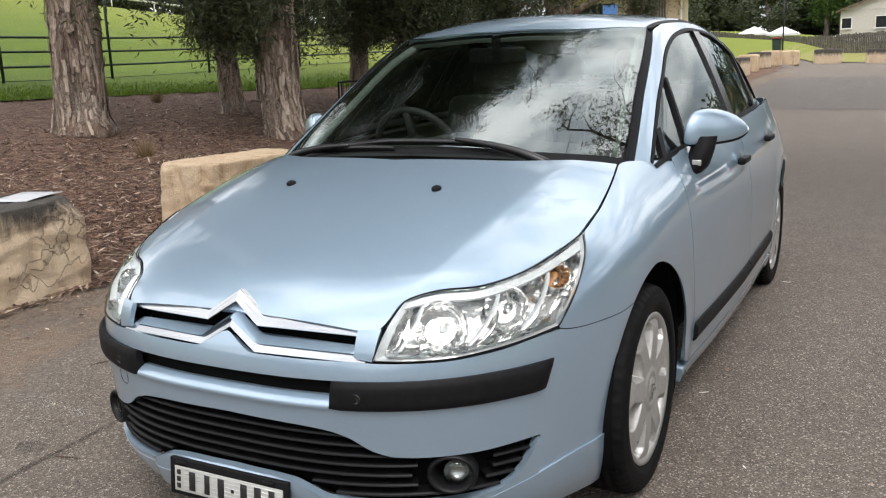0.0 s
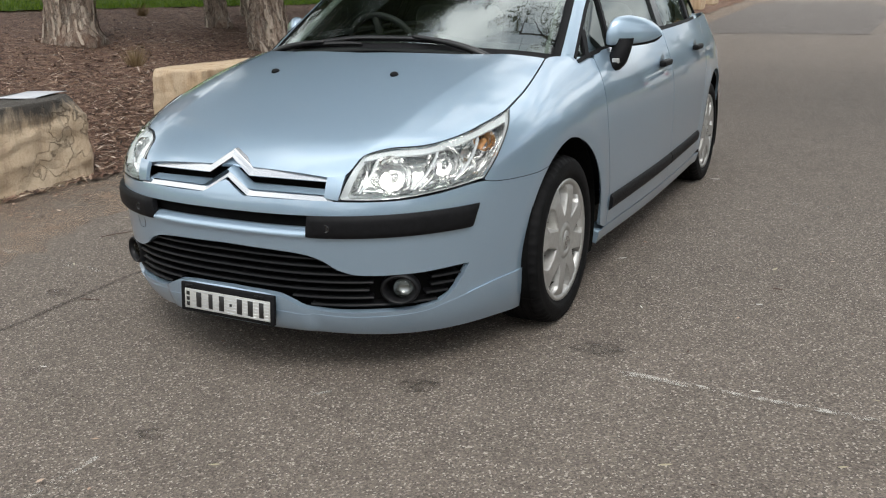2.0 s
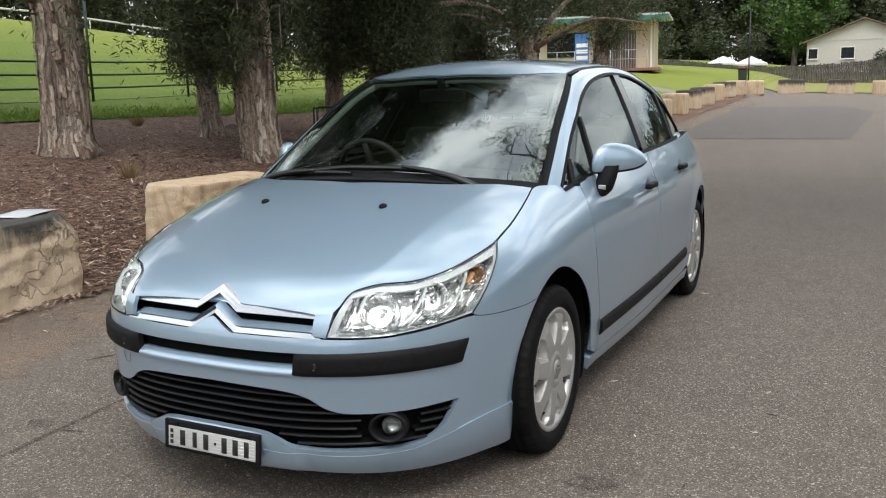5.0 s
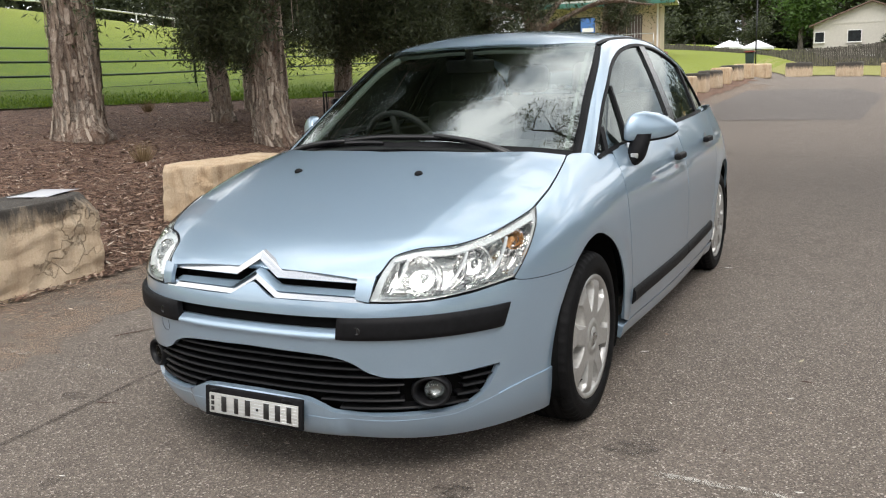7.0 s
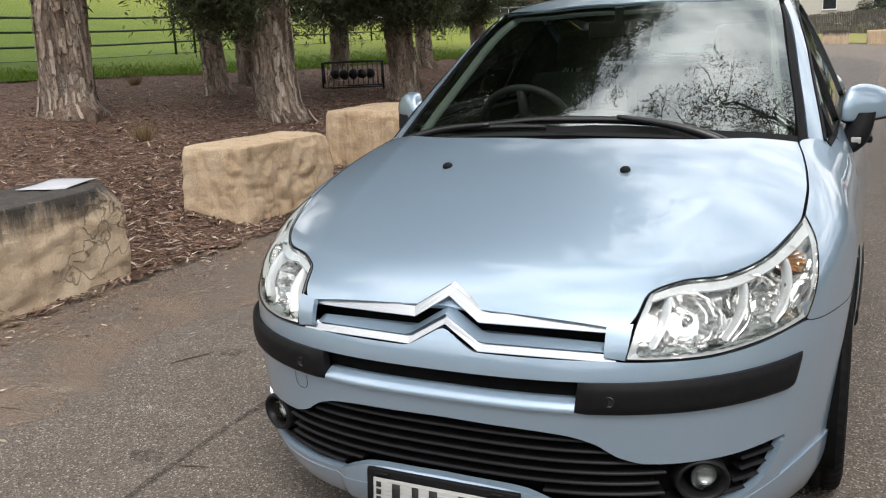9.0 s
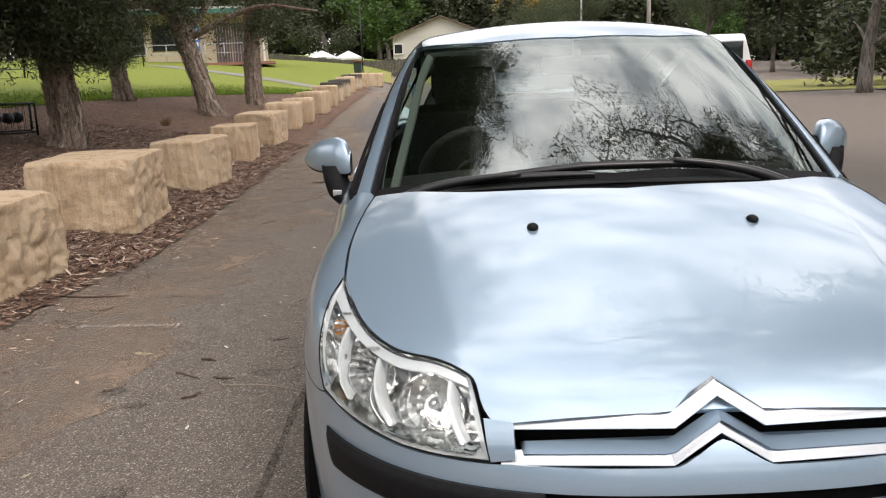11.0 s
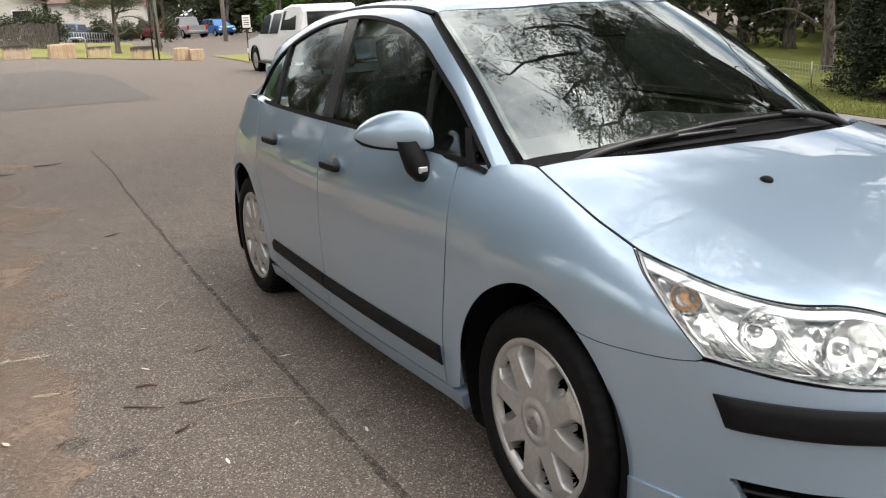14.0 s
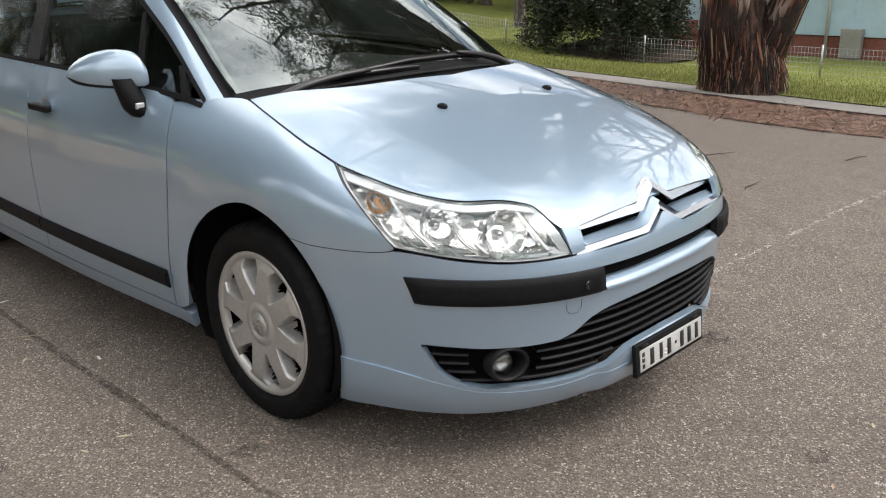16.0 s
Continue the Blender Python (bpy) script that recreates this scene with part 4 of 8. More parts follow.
def flakes(trunk, seed, count=1100, seg=40):
    """Curled strips of bark that stand off the stem, most of them low down."""
    rng = np.random.default_rng(seed)
    p = np.array([tuple(q) for q in trunk[0]]).reshape(-1, seg, 3)
    vs, fs = [], []
    top = next((i for i in range(len(p)) if p[i, 0, 2] > 4.2), len(p) - 3)
    for _ in range(count):
        i, j = int(rng.integers(1, top - 2)), int(rng.integers(seg))
        ln, w, lift = rng.uniform(.07, .28), rng.uniform(.008, .034), rng.uniform(.003, .026)
        mid = p[i].mean(0)
        base = p[i, j] + (p[i + 1, j] - p[i, j]) * rng.random()
        out = np.array([base[0] - mid[0], base[1] - mid[1], 0.0])
        out /= np.linalg.norm(out) + 1e-9
        side = np.array([-out[1], out[0], rng.normal() * .12])
        up = p[i + 1, j] - p[i, j]
        up = up / np.linalg.norm(up) + side * rng.normal() * .12
        o = len(vs)
        for k in range(5):
            t = k / 4
            q = base + up * ln * (t - .5) + out * (.004 + lift * (2 * t - 1) ** 2 * (1 if t > .5 else .5))
            ww = w * (.55 + .45 * math.sin(math.pi * (t * .8 + .1)))
            for u in (-1, 0, 1):
                vs.append(q + side * u * ww + out * (.010 if u == 0 else .002))
            if k:
                a = o + 3 * k
                fs += [(a - 3, a - 2, a + 1, a), (a - 2, a - 1, a + 2, a + 1)]
    return vs, fs


def tree_thing(name, data, at, rz, label, group, barkmat, leafmat, scale=1.0):
    trunk, limbs, crown = data
    t = thing(name, at, label, "tree", group, rz=rz)
    t.scale = (scale,) * 3
    tr = new("trunk", mesh_of("trunk", *gather(trunk, *limbs), barkmat))
    tr.parent = t
    if barkmat is PAPERBARK:
        fl = new("loose_bark", mesh_of("loose_bark", *flakes(trunk, len(crown[0])), FLAKE))
        fl.parent = t
        fl["kind"] = "stuff"
    cr = new("crown", leaf_mesh("crown", *crown, leafmat))
    cr.parent = t
    cr["kind"] = "stuff"
    return t


LOW_LIMBS = ((4.0, -1.4, 6.8), (4.3, -.6, 7.8), (3.4, .6, 7.6), (2.6, -.6, 7.6), (3.9, -2.2, 7.0), (4.2, .5, 8.6), (3.2, -2.2, 6.2))          # where limbs reach out over the road
OUTER_LIMBS = ((3.2, -.6, 7.8), (3.5, .7, 8.6), (2.4, -1.8, 7.2), (2.6, 1.6, 8.2), (3.9, 1.3, 9.6), (2.0, -.8, 9.0), (1.5, 2.2, 10.0), (3.2, .2, 10.2))
# high limbs out of view, added to keep sky off the car's side
SKY_BLOCK_LIMBS = ((1.5, -1.0, 8.0), (2.5, .5, 9.0), (.5, -2.5, 9.0), (-1.0, 1.0, 10.0), (-1.5, -2.0, 10.5), (1.0, 2.0, 10.0), (2.5, -2.0, 10.5), (-2.5, .2, 9.0))
kinds = [paperbark(11, .30, 13.0, (-.084, -.062), 3.7, 620, 40, 0, 0, 1.2, LOW_LIMBS),
         paperbark(23, .25, 13.0, (-.05, .06), 1.08, 760, 40, 820, 2.6, 1.25), paperbark(37, .19, 13.5, (-.20, -.02), 1.12, 720, 40, 620, .5), paperbark(41, .23, 13.0, (.03, .04), 1.75, 620, 40, 190, 0), paperbark(47, .22, 11.5, (-.19, -.33), 1.9, 620, 40, 150, 0),
         paperbark(23, .22, 13.0, (-.05, .06), 1.08, 760, 40, 820, 2.6, 1.25, [(x * .766 + y * .643, y * .766 - x * .643, z) for x, y, z in OUTER_LIMBS]),
         paperbark(23, .21, 13.0, (-.05, .06), 1.08, 760, 40, 820, 2.6, 1.25, [(-x * .94 + y * .342, -y * .94 - x * .342, z) for x, y, z in SKY_BLOCK_LIMBS])]
LBL = "paperbark tree with peeling bark and drooping dark leaves"
protos = {}
for k, x, y, rz, s in ((0, -7.30, 4.95, 0, 1.0), (2, -7.65, 7.95, 20, .88), (5, -5.66, 6.72, 40, 1.04), (2, -8.40, 9.75, 130, .95), (2, -7.85, 11.6, 250, .85), (6, -5.75, 10.1, 160, 1.02), (2, -7.9, 15.6, 70, .9), (4, -5.45, 17.2, 300, 1.0), (3, -5.4, 21.5, 10, .95), (1, -8.1, 19.2, 80, .8),
                      # unseen extra tree, added so its canopy shows in reflections
                      (0, -10.5, 1.2, 120, 1.0)):
    at = (x, y, float(ground_z(x, y)))
    if k not in protos:
        protos[k] = tree_thing("paperbark_tree", kinds[k], at, rz, LBL, "paperbark trees on the bank", PAPERBARK, LEAF_DARK, s)
    else:
        c = copy_thing(protos[k], pose(*at, 0, 0, rz))
        c.scale = (s,) * 3

def grow(name, data, mat, parent, label=""):
    ob = new(name, mesh_of(name, *data, mat))
    ob.parent = parent
    return tagged(ob, label)


# ---- the big gum by the kerb, with a forked trunk
rng = np.random.default_rng(4)
gum = thing("gum_tree", (9.92, 3.62, float(ground_z(9.92, 3.62))), "large gum tree with a forked trunk and streaming red-brown bark", "tree")
zs = [float(z) for z in np.linspace(-.3, 1.35, 16)]
stump = lumpy_tube([Vector((0, 0, z)) for z in zs], [.51 * (1 + .14 * math.exp(-max(z, 0) / .2)) * (1 - .62 * float(smoothstep(.30, 1.35, z))) for z in zs], 3, 40, .22, .14)
grow("trunk_base", stump, GUM_ROUGH, gum, "dark fibrous bark at the base")
stems, limbs, tips, over_tips, courses = [], [], [], [], []
REACH = [(.6, 2.9, 9.0), (1.3, 2.0, 8.6), (2.0, 4.1, 9.2), (1.2, 1.0, 9.2), (3.0, 2.6, 9.6), (4.3, 5.3, 9.3), (3.4, 4.0, 8.6), (2.4, .4, 8.6), (2.9, 1.4, 9.7), (3.9, 3.2, 8.2), (5.2, 2.2, 8.8), (4.6, .9, 8.0)]
for (dx, dy), r0, ln, tilt, sd in (((-.18, .27), .36, 13, (-.10, .06), 5), ((.12, -.28), .25, 11, (.08, -.36), 9)):
    pts = [Vector((dx * .45, dy * .45, -.1))] + bend((dx * .75, dy * .75, .45), (tilt[0], tilt[1], 1), ln, 22, rng, 0, .22)
    pts = pts[:23]
    rad = [r0 * (1 - .75 * i / 22) for i in range(23)]
    stems.append(lumpy_tube(pts, rad, sd, 28, .14, .16))
    courses.append((pts, rad))
    for k in range(24):
        i = int(rng.integers(7, 22))
        a = rng.uniform(0, 6.28)
        lp = bend(pts[i], (math.cos(a), math.sin(a), rng.uniform(.15, .9)), rng.uniform(3.5, 8.0), 12, rng, .35, .5)
        limbs.append(lumpy_tube(lp, [rad[i] * .45 * (1 - .9 * j / 12) + .012 for j in range(13)], sd + k, 8, .1, .04))
        for m_ in range(5):
            b = lp[int(rng.integers(4, 12))]
            a2 = rng.uniform(0, 6.28)
            tw = bend(b, (math.cos(a2), math.sin(a2), rng.uniform(-.2, .6)), rng.uniform(1.0, 2.4), 6, rng, .6, .5)
            limbs.append(tube(tw, [.022, .018, .015, .012, .009, .007, .005], 5))
            tips += tw[2:]
for tx, ty, tz in [(-1.2 - 6.6 * ((k * .618) % 1), -4.6 + 7.6 * ((k * .377 + .2) % 1), 7.4 + 3.6 * ((k * .731) % 1)) for k in range(17)] + [(x - 9.92, y - 3.62, z) for x, y, z in REACH]:
    e = Vector((tx, ty, tz))
    b0 = Vector((-.7, .7, 4.6 + .2 * abs(ty)))
    lp = [b0.lerp(e, j / 16) + Vector((0, 0, .9 * math.sin(math.pi * j / 16))) + Vector([float(q) for q in rng.normal(size=3)]) * .14 for j in range(17)]
    limbs.append(lumpy_tube(lp, [.11 * (1 - .9 * j / 16) + .010 for j in range(17)], tx, 8, .1, .04))
    for q in lp[7:]:
        for m_ in range(2):
            a2 = rng.uniform(0, 6.28)
            tw = bend(q, (math.cos(a2), math.sin(a2), rng.uniform(-.4, .5)), rng.uniform(.7, 1.7), 6, rng, .6, .5)
            limbs.append(tube(tw, [.020, .016, .013, .011, .009, .007, .005], 5))
            over_tips += tw[2:]
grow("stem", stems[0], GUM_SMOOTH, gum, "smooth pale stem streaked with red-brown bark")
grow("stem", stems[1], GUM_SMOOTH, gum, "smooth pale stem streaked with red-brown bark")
grow("limbs", gather(*limbs), GREY_BARK, gum)
tips = [q for q in tips if q.z > 8.2]
cen = [np.array(tips[int(rng.integers(len(tips)))]) + rng.normal(size=3) * .35 for _ in range(420)] + [np.array(over_tips[k]) + rng.normal(size=3) * (.30, .30, .16) for k in rng.integers(len(over_tips), size=420) for _ in range(4)]
cr = hang(new("crown", leaf_mesh("crown", *leaves(np.array(cen) + [9.92, 3.62, float(ground_z(9.92, 3.62))], (.15, .15, .17), 60, .115, .5, rng, .22), LEAF_GUM)), gum)
cr["kind"] = "stuff"
# long slabs of loose bark round the foot and the stems
STRIP, _n, _l, _b = material("loose_gum_bark", .95)
_g = _n.new("ShaderNodeNewGeometry")
_l.new(ramp_of(_n, _l, _g.outputs["Random Per Island"], (0, (.008, .006, .005)), (.55, (.024, .013, .010)), (.76, (.085, .034, .020)), (.90, (.19, .078, .040)), (.98, (.30, .22, .16))), _b.inputs["Base Color"])
vs, fs = [], []
g0 = gum.matrix_basis.translation
for k in range(2600):
    a = rng.uniform(0, 6.28)
    base_ = k % 4 > 1
    z0 = rng.uniform(0, .65) if base_ else rng.uniform(.02, .75) if k % 8 else rng.uniform(.9, 3.4)
    ln = rng.uniform(.2, .5) if base_ or k % 8 else rng.uniform(.3, 1.2)
    cp, cr_ = courses[0 if k % 5 < 3 else 1]
    w = rng.uniform(.003, .016) * (1 if k % 3 else .4)
    ln *= rng.uniform(.25, 1)
    o = len(vs)
    lift_ = rng.random()
    for j in range(6):
        z = z0 + ln * j / 5
        i = max(1, next(q for q in range(1, 23) if cp[q].z > z))
        t_ = (z - cp[i - 1].z) / (cp[i].z - cp[i - 1].z)
        c, r = cp[i - 1].lerp(cp[i], t_), cr_[i - 1] + (cr_[i] - cr_[i - 1]) * t_
        low_ = .51 * (1 + .14 * math.exp(-z / .2)) * (1 - .62 * float(smoothstep(.30, 1.35, z)))
        if base_:
            c, r = Vector((0, 0, z)), low_ * (1 + .2 * noise.noise((math.cos(a) * 1.6 + 3, math.sin(a) * 1.6 + 6, z * .9)))
        bow = .012 + .05 * lift_ ** 3 * (1 - j / 5)
        for u_ in (-w, 0, w):
            aa = a + u_ / r * (.35 + .65 * math.sin(.4 + 2.5 * j / 5)) + .10 * math.sin(1.3 * k) * j / 5
            rr = r * 1.03 + bow + (.010 if u_ == 0 else 0)
            vs.append(g0 + Vector((c.x + rr * math.cos(aa), c.y + rr * math.sin(aa), z)))
        if j:
            q = o + 3 * j
            fs += [(q - 3, q - 2, q + 1, q), (q - 2, q - 1, q + 2, q + 1)]
st = hang(new("loose_bark", mesh_of("loose_bark", vs, fs, STRIP)), gum)
st["kind"] = "stuff"

# ---- other trees, from few masters


def round_tree(seed, height, wide, leafmat, trunk_r=.18, n=150, per=30, size=.35, base=.25, barkmat=GREY_BARK, cone=False):
    rng = np.random.default_rng(seed)
    pts = bend((0, 0, -.2), (0, 0, 1), height * .7, 10, rng, 0, .12)
    trunk = lumpy_tube(pts, [trunk_r * (1.35 if i == 0 else 1) * (1 - .07 * i) for i in range(11)], seed, 10, .12, .08)
    limbs, cen = [], []
    for k in range(8):
        i = int(rng.integers(3, 10))
        a = rng.uniform(0, 6.28)
        lp = bend(pts[i], (math.cos(a), math.sin(a), rng.uniform(.2, 1)), wide * rng.uniform(.5, .9), 7, rng, .2, .4)
        limbs.append(tube(lp, [trunk_r * .4 * (1 - .12 * j) for j in range(8)], 6))
    lobes = [(rng.uniform(-.5, .5) * wide, rng.uniform(-.5, .5) * wide, height * rng.uniform(base + .15, .88), wide * rng.uniform(.32, .6)) for _ in range(9)]
    while len(cen) < n:
        if cone:
            z = rng.uniform(.02, 1) ** .8
            rr = wide * (1 - z) ** .65 * (.75 + .35 * rng.random())
            a = rng.uniform(0, 6.28)
            cen.append((rr * math.cos(a), rr * math.sin(a), height * (base * .3 + z * (1 - base * .3))))
        else:
            lx, ly, lz, lr = lobes[int(rng.integers(9))]
            d = rng.normal(size=3)
            d /= np.linalg.norm(d)
            rr = lr * rng.uniform(.55, 1.05)
            cen.append((lx + d[0] * rr, ly + d[1] * rr, lz + d[2] * rr * .8))
    crown = leaves(cen, (max(.13, size * .9),) * 3, per, size, .2, rng, .42)
    return trunk, limbs, crown


masters = {
    "far": [round_tree(61, 11, 3.8, LEAF_FAR, .25, 230, 34, .55), round_tree(62, 14, 4.5, LEAF_FAR, .3, 260, 34, .60, .12), round_tree(63, 9, 4.0, LEAF_FAR, .22, 220, 34, .55, .02)],
    "bright": [round_tree(71, 8.5, 3.8, LEAF_BRIGHT, .22, 200, 36, .36, .08)],
    "autumn": [round_tree(81, 9, 2.6, LEAF_AUTUMN, .18, 120, 26, .32)],
    "cypress": [round_tree(91, 9, 2.7, LEAF_DARK, .25, 260, 46, .28, .12, GREY_BARK, True)],
    "shrub": [round_tree(95, 1.7, 1.1, LEAF_FAR, .05, 70, 30, .16, .05)],
    "near": [round_tree(97, 6.5, 2.8, LEAF_OLIVE, .20, 420, 90, .085, .26)],
    "juniper": [round_tree(99, 5.6, 2.1, LEAF_JUNIPER, .2, 1300, 120, .095, .08, GREY_BARK, True)],
}
MATS = {"far": LEAF_FAR, "bright": LEAF_BRIGHT, "autumn": LEAF_AUTUMN, "cypress": LEAF_DARK, "shrub": LEAF_FAR, "near": LEAF_OLIVE, "juniper": LEAF_JUNIPER}
WORDS = {"far": ("background_tree", "tall dark green eucalypt in the distance"), "bright": ("broadleaf_tree", "dense bright green garden tree"), "autumn": ("autumn_tree", "yellow autumn-leaved tree by the street"),
         "cypress": ("conifer_tree", "dark conical conifer in a garden"), "shrub": ("shrub", "rounded green garden shrub"), "near": ("street_tree", "olive-green tree on the front lawn"), "juniper": ("conifer_shrub", "dense dark conifer on the front lawn")}
made = {}


def plant(kind, k, x, y, rz=0, s=1.0, z=None):
    at = (x, y, float(ground_z(x, y)) if z is None else z)
    key = (kind, k)
    if key not in made:
        nm, lb = WORDS[kind]
        made[key] = tree_thing(nm, masters[kind][k], at, rz, lb, lb if kind == "far" else "", GREY_BARK, MATS[kind], s)
        return made[key]
    c = copy_thing(made[key], pose(*at, 0, 0, rz))
    c.scale = (s,) * 3
    return c


plant("bright", 0, -6.5, 90, 0, 1.25)
plant("cypress", 0, 7.2, 88, 0, 1.05)
plant("autumn", 0, 9.6, 100, 0, 1.2)
plant("autumn", 0, 13, 104, 50, 1.0)
plant("juniper", 0, 17.2, 10.8, 0, 1.0)
plant("near", 0, 19.4, 15.4, 0, 1.0)
plant("near", 0, 22.5, 19.5, 80, 1.1)
plant("near", 0, 23, 22, 30, 1.2)
plant("near", 0, 13.5, 27, 160, 1.3)
for x, y, s in ((3.6, 76, 1.3), (4.6, 77, 1.5), (8.2, 80, 1.2), (9.4, 79, 1.0), (10.6, 78, 1.0), (1.4, 77.5, 1.2), (-9, 76, 1.5), (-12, 78, 1.6), (-15, 70, 1.5), (12.2, 70, 1.1)):
    plant("shrub", 0, x, y, x * 40, s)
plant("near", 0, 9.8, 62, 10, 1.2)
plant("near", 0, 6.0, 54, 60, .9)
plant("near", 0, 21, 70, 100, 1.4)
plant("bright", 0, 24, 78, 40, .9)
rt = random.Random(8)
for k in range(150):
    a = radians(rt.uniform(-180, 180))
    d = rt.uniform(92, 125)
    x, y = d * math.sin(a), d * math.cos(a) + 10
    if -12 < x < 40 and 0 < y < 96:
        continue
    plant("far", k % 3, x, y, rt.uniform(0, 360), rt.uniform(.8, 1.3), float(ground_z(x, y)) - .3)
for k in range(26):                       # nearer woods beyond the houses and behind the car park
    a = radians(rt.choice((rt.uniform(35, 80), rt.uniform(95, 175), rt.uniform(-175, -150))))
    d = rt.uniform(36, 60)
    plant("far", k % 3, d * math.sin(a), d * math.cos(a), rt.uniform(0, 360), rt.uniform(.6, .95))
for x, y, s in ((-22, 88, 1.0), (-28, 84, 1.1), (-17, 92, 1.1), (-12, 95, 1.0), (-3, 104, 1.2), (3, 108, 1.1), (18, 100, 1.1), (24, 98, 1.2), (30, 92, 1.1), (27, 80, .9), (33, 76, 1.0), (34, 60, .9), (29, 50, .8), (26, 40, .75), (31, 33, .8), (38, 68, 1.1), (30, 66, .8), (26, 58, .7), (36, 50, .9), (24, 50, .6), (22, 58, .55), (40, 40, 1.0), (34, 42, .8), (30, 25, .8), (27, 30, .7), (33, 18, .9)):
    plant("far", int(abs(x)) % 3, x, y, x * 17, s)
for x, y, k in ((24, 17, 2.4), (27, 20, 2.8), (22.5, 21, 2.2), (29, 24, 3.0), (26, 13.5, 2.6), (31, 15, 3.0), (19, 26, 2.4), (23, 28, 3.0), (28, 9.5, 2.6), (16, 33, 2.2), (20, 36, 2.8)):
    plant("shrub", 0, x, y, x * 70, k)
# tussocks on the bank
TUFT = leafy("dry_straw_tussock", (.14, .09, .045), (.30, .22, .12))
tuft_me = None
for x, y, s in ((-5.72, 4.3, 1.0), (-9.3, 8.0, .9), (-4.9, 12.4, 1.0), (-5.6, 14.2, .9), (-6.3, 11.9, .8), (-4.6, 23.5, 1.0), (-4.3, 26.0, 1.0), (-8.4, 1.5, .9), (-4.8, 19.0, 1.0)):
    if tuft_me is None:
        rg = np.random.default_rng(3)
        vs, fs = [], []
        for k in range(160):
            a, t = rg.uniform(0, 6.28), rg.uniform(.1, 1.0)
            h = rg.uniform(.12, .26)
            o = len(vs)
            bx, by = .07 * math.cos(a) * t, .07 * math.sin(a) * t
            ex, ey = bx + .16 * t * math.cos(a), by + .16 * t * math.sin(a)
            vs += [(bx - .003, by, 0), (bx + .003, by, 0), (ex, ey, h)]
            fs.append((o, o + 1, o + 2))
        tuft_me = mesh_of("grass_tussock", vs, fs, TUFT, False)
    ob = new("grass_tussock", tuft_me)
    ob.matrix_basis = pose(x, y, float(ground_z(x, y)) + .01, 0, 0, x * 90) @ Matrix.Diagonal((s, s, s, 1))
    tagged(ob, "dry straw-coloured grass tussock in bark litter", "grass", "dry tussocks")

# ---------------------------------------------------------------- the hatchback
# Forward is -y, the front axle stands at y = 0, the rear one at y = 2.608.
BASE = soft([.14, .2, .32, .45, .6, .72, .82, .9, .96, 1.02], [.815, .84, .856, .866, .869, .862, .84, .805, .775, .745], 0.03)
PLAN = soft([-.2, .1, .6, 1.3, 2.0, 2.6, 3.0, 3.3], [.962, .97, .992, 1.012, 1.005, .98, .94, .87], 0.12)
NOSE = soft([.12, .18, .25, .32, .42, .5, .56, .62, .68, .72, .78, .84, .95], [-.80, -.85, -.872, -.878, -.885, -.89, -.887, -.868, -.838, -.80, -.72, -.64, -.55], 0.022)
TAIL = pchip([.14, .3, .5, .8, .9, 1.0], [3.2, 3.3, 3.33, 3.3, 3.25, 3.2])
CROWN = soft([-.95, -.8, -.7, -.5, -.225, 0, .15, .3, .6, 1.0], [.62, .705, .755, .83, .917, .972, 1.001, 1.024, 1.115, 1.25], 0.06)
PROF = soft([-.1, .08, .45, .82, .95, 1.2, 1.5, 1.9, 2.4, 2.8, 3.1, 3.3], [.875, .985, 1.196, 1.385, 1.425, 1.45, 1.458, 1.44, 1.365, 1.275, 1.16, 1.0], 0.075)
BELT_X = soft([-.1, .1, .44, 1.46, 2.56, 3.0, 3.3], [.70, .72, .748, .777, .722, .65, .55], 0.12)
BELT_Z = pchip([.33, .45, .73, 1.13, 1.52, 2.2, 2.8], [.925, .937, .953, .972, .980, .986, .99])
ARCH_Z = soft([.33, .5, .66, .77, .97, 1.27, 1.6, 1.93, 2.14, 2.42, 2.71, 2.83], [0.937, 1.045, 1.138, 1.19, 1.284, 1.36, 1.388, 1.375, 1.342, 1.277, 1.15, 1.0], .04)
NX, Y0 = 2.8, .1
WHEEL_Z, ARCH_R, ARCH_C = .302, .362, .318
AX_F, AX_R = .03, 2.635


def smax(a, b, k):
    h = np.maximum(k - np.abs(a - b), 0) / k
    return np.maximum(a, b) + h * h * k * .25


def bonnet_top(x, y):
    x = np.abs(x)
    rid = .43 + .12 * np.clip((y + .8) / .9, 0, 1)
    out = .5 * (x - rid + np.sqrt((x - rid) ** 2 + .007 ** 2))
    fade = 1 - .2 * smoothstep(-.35, .15, y)
    return CROWN(y) - .13 * x * x - .125 * fade * out - .10 * out * out


def body_form(x, y, z):
    w = BASE(z) * PLAN(y)
    r1, r2 = np.hypot(y - AX_F, z - ARCH_C), np.hypot(y - AX_R, z - ARCH_C)
    w = w + .007 * np.exp(-((r1 - .385) / .06) ** 2) + .007 * np.exp(-((r2 - .385) / .06) ** 2)
    f = np.clip(Y0 - y, 0, None) / (Y0 - NOSE(z))
    b = np.clip(y - 2.7, 0, None) / (TAIL(z) - 2.7)
    e = (np.abs(x) / w) ** NX + f ** NX + b ** 3.5
    return smax((e ** (1 / NX) - 1) * .85, (z - bonnet_top(x, y)) * .95, .065 + .06 * smoothstep(-.25, .2, y))


def cabin_form(x, y, z):
    d = z - .96
    g = BELT_X(y) - .42 * d - .2 * d * np.abs(d)
    return smax(np.abs(x) - g, (z - (PROF(y - .4 * x * x) - .15 * x * x)) * .85, .05)


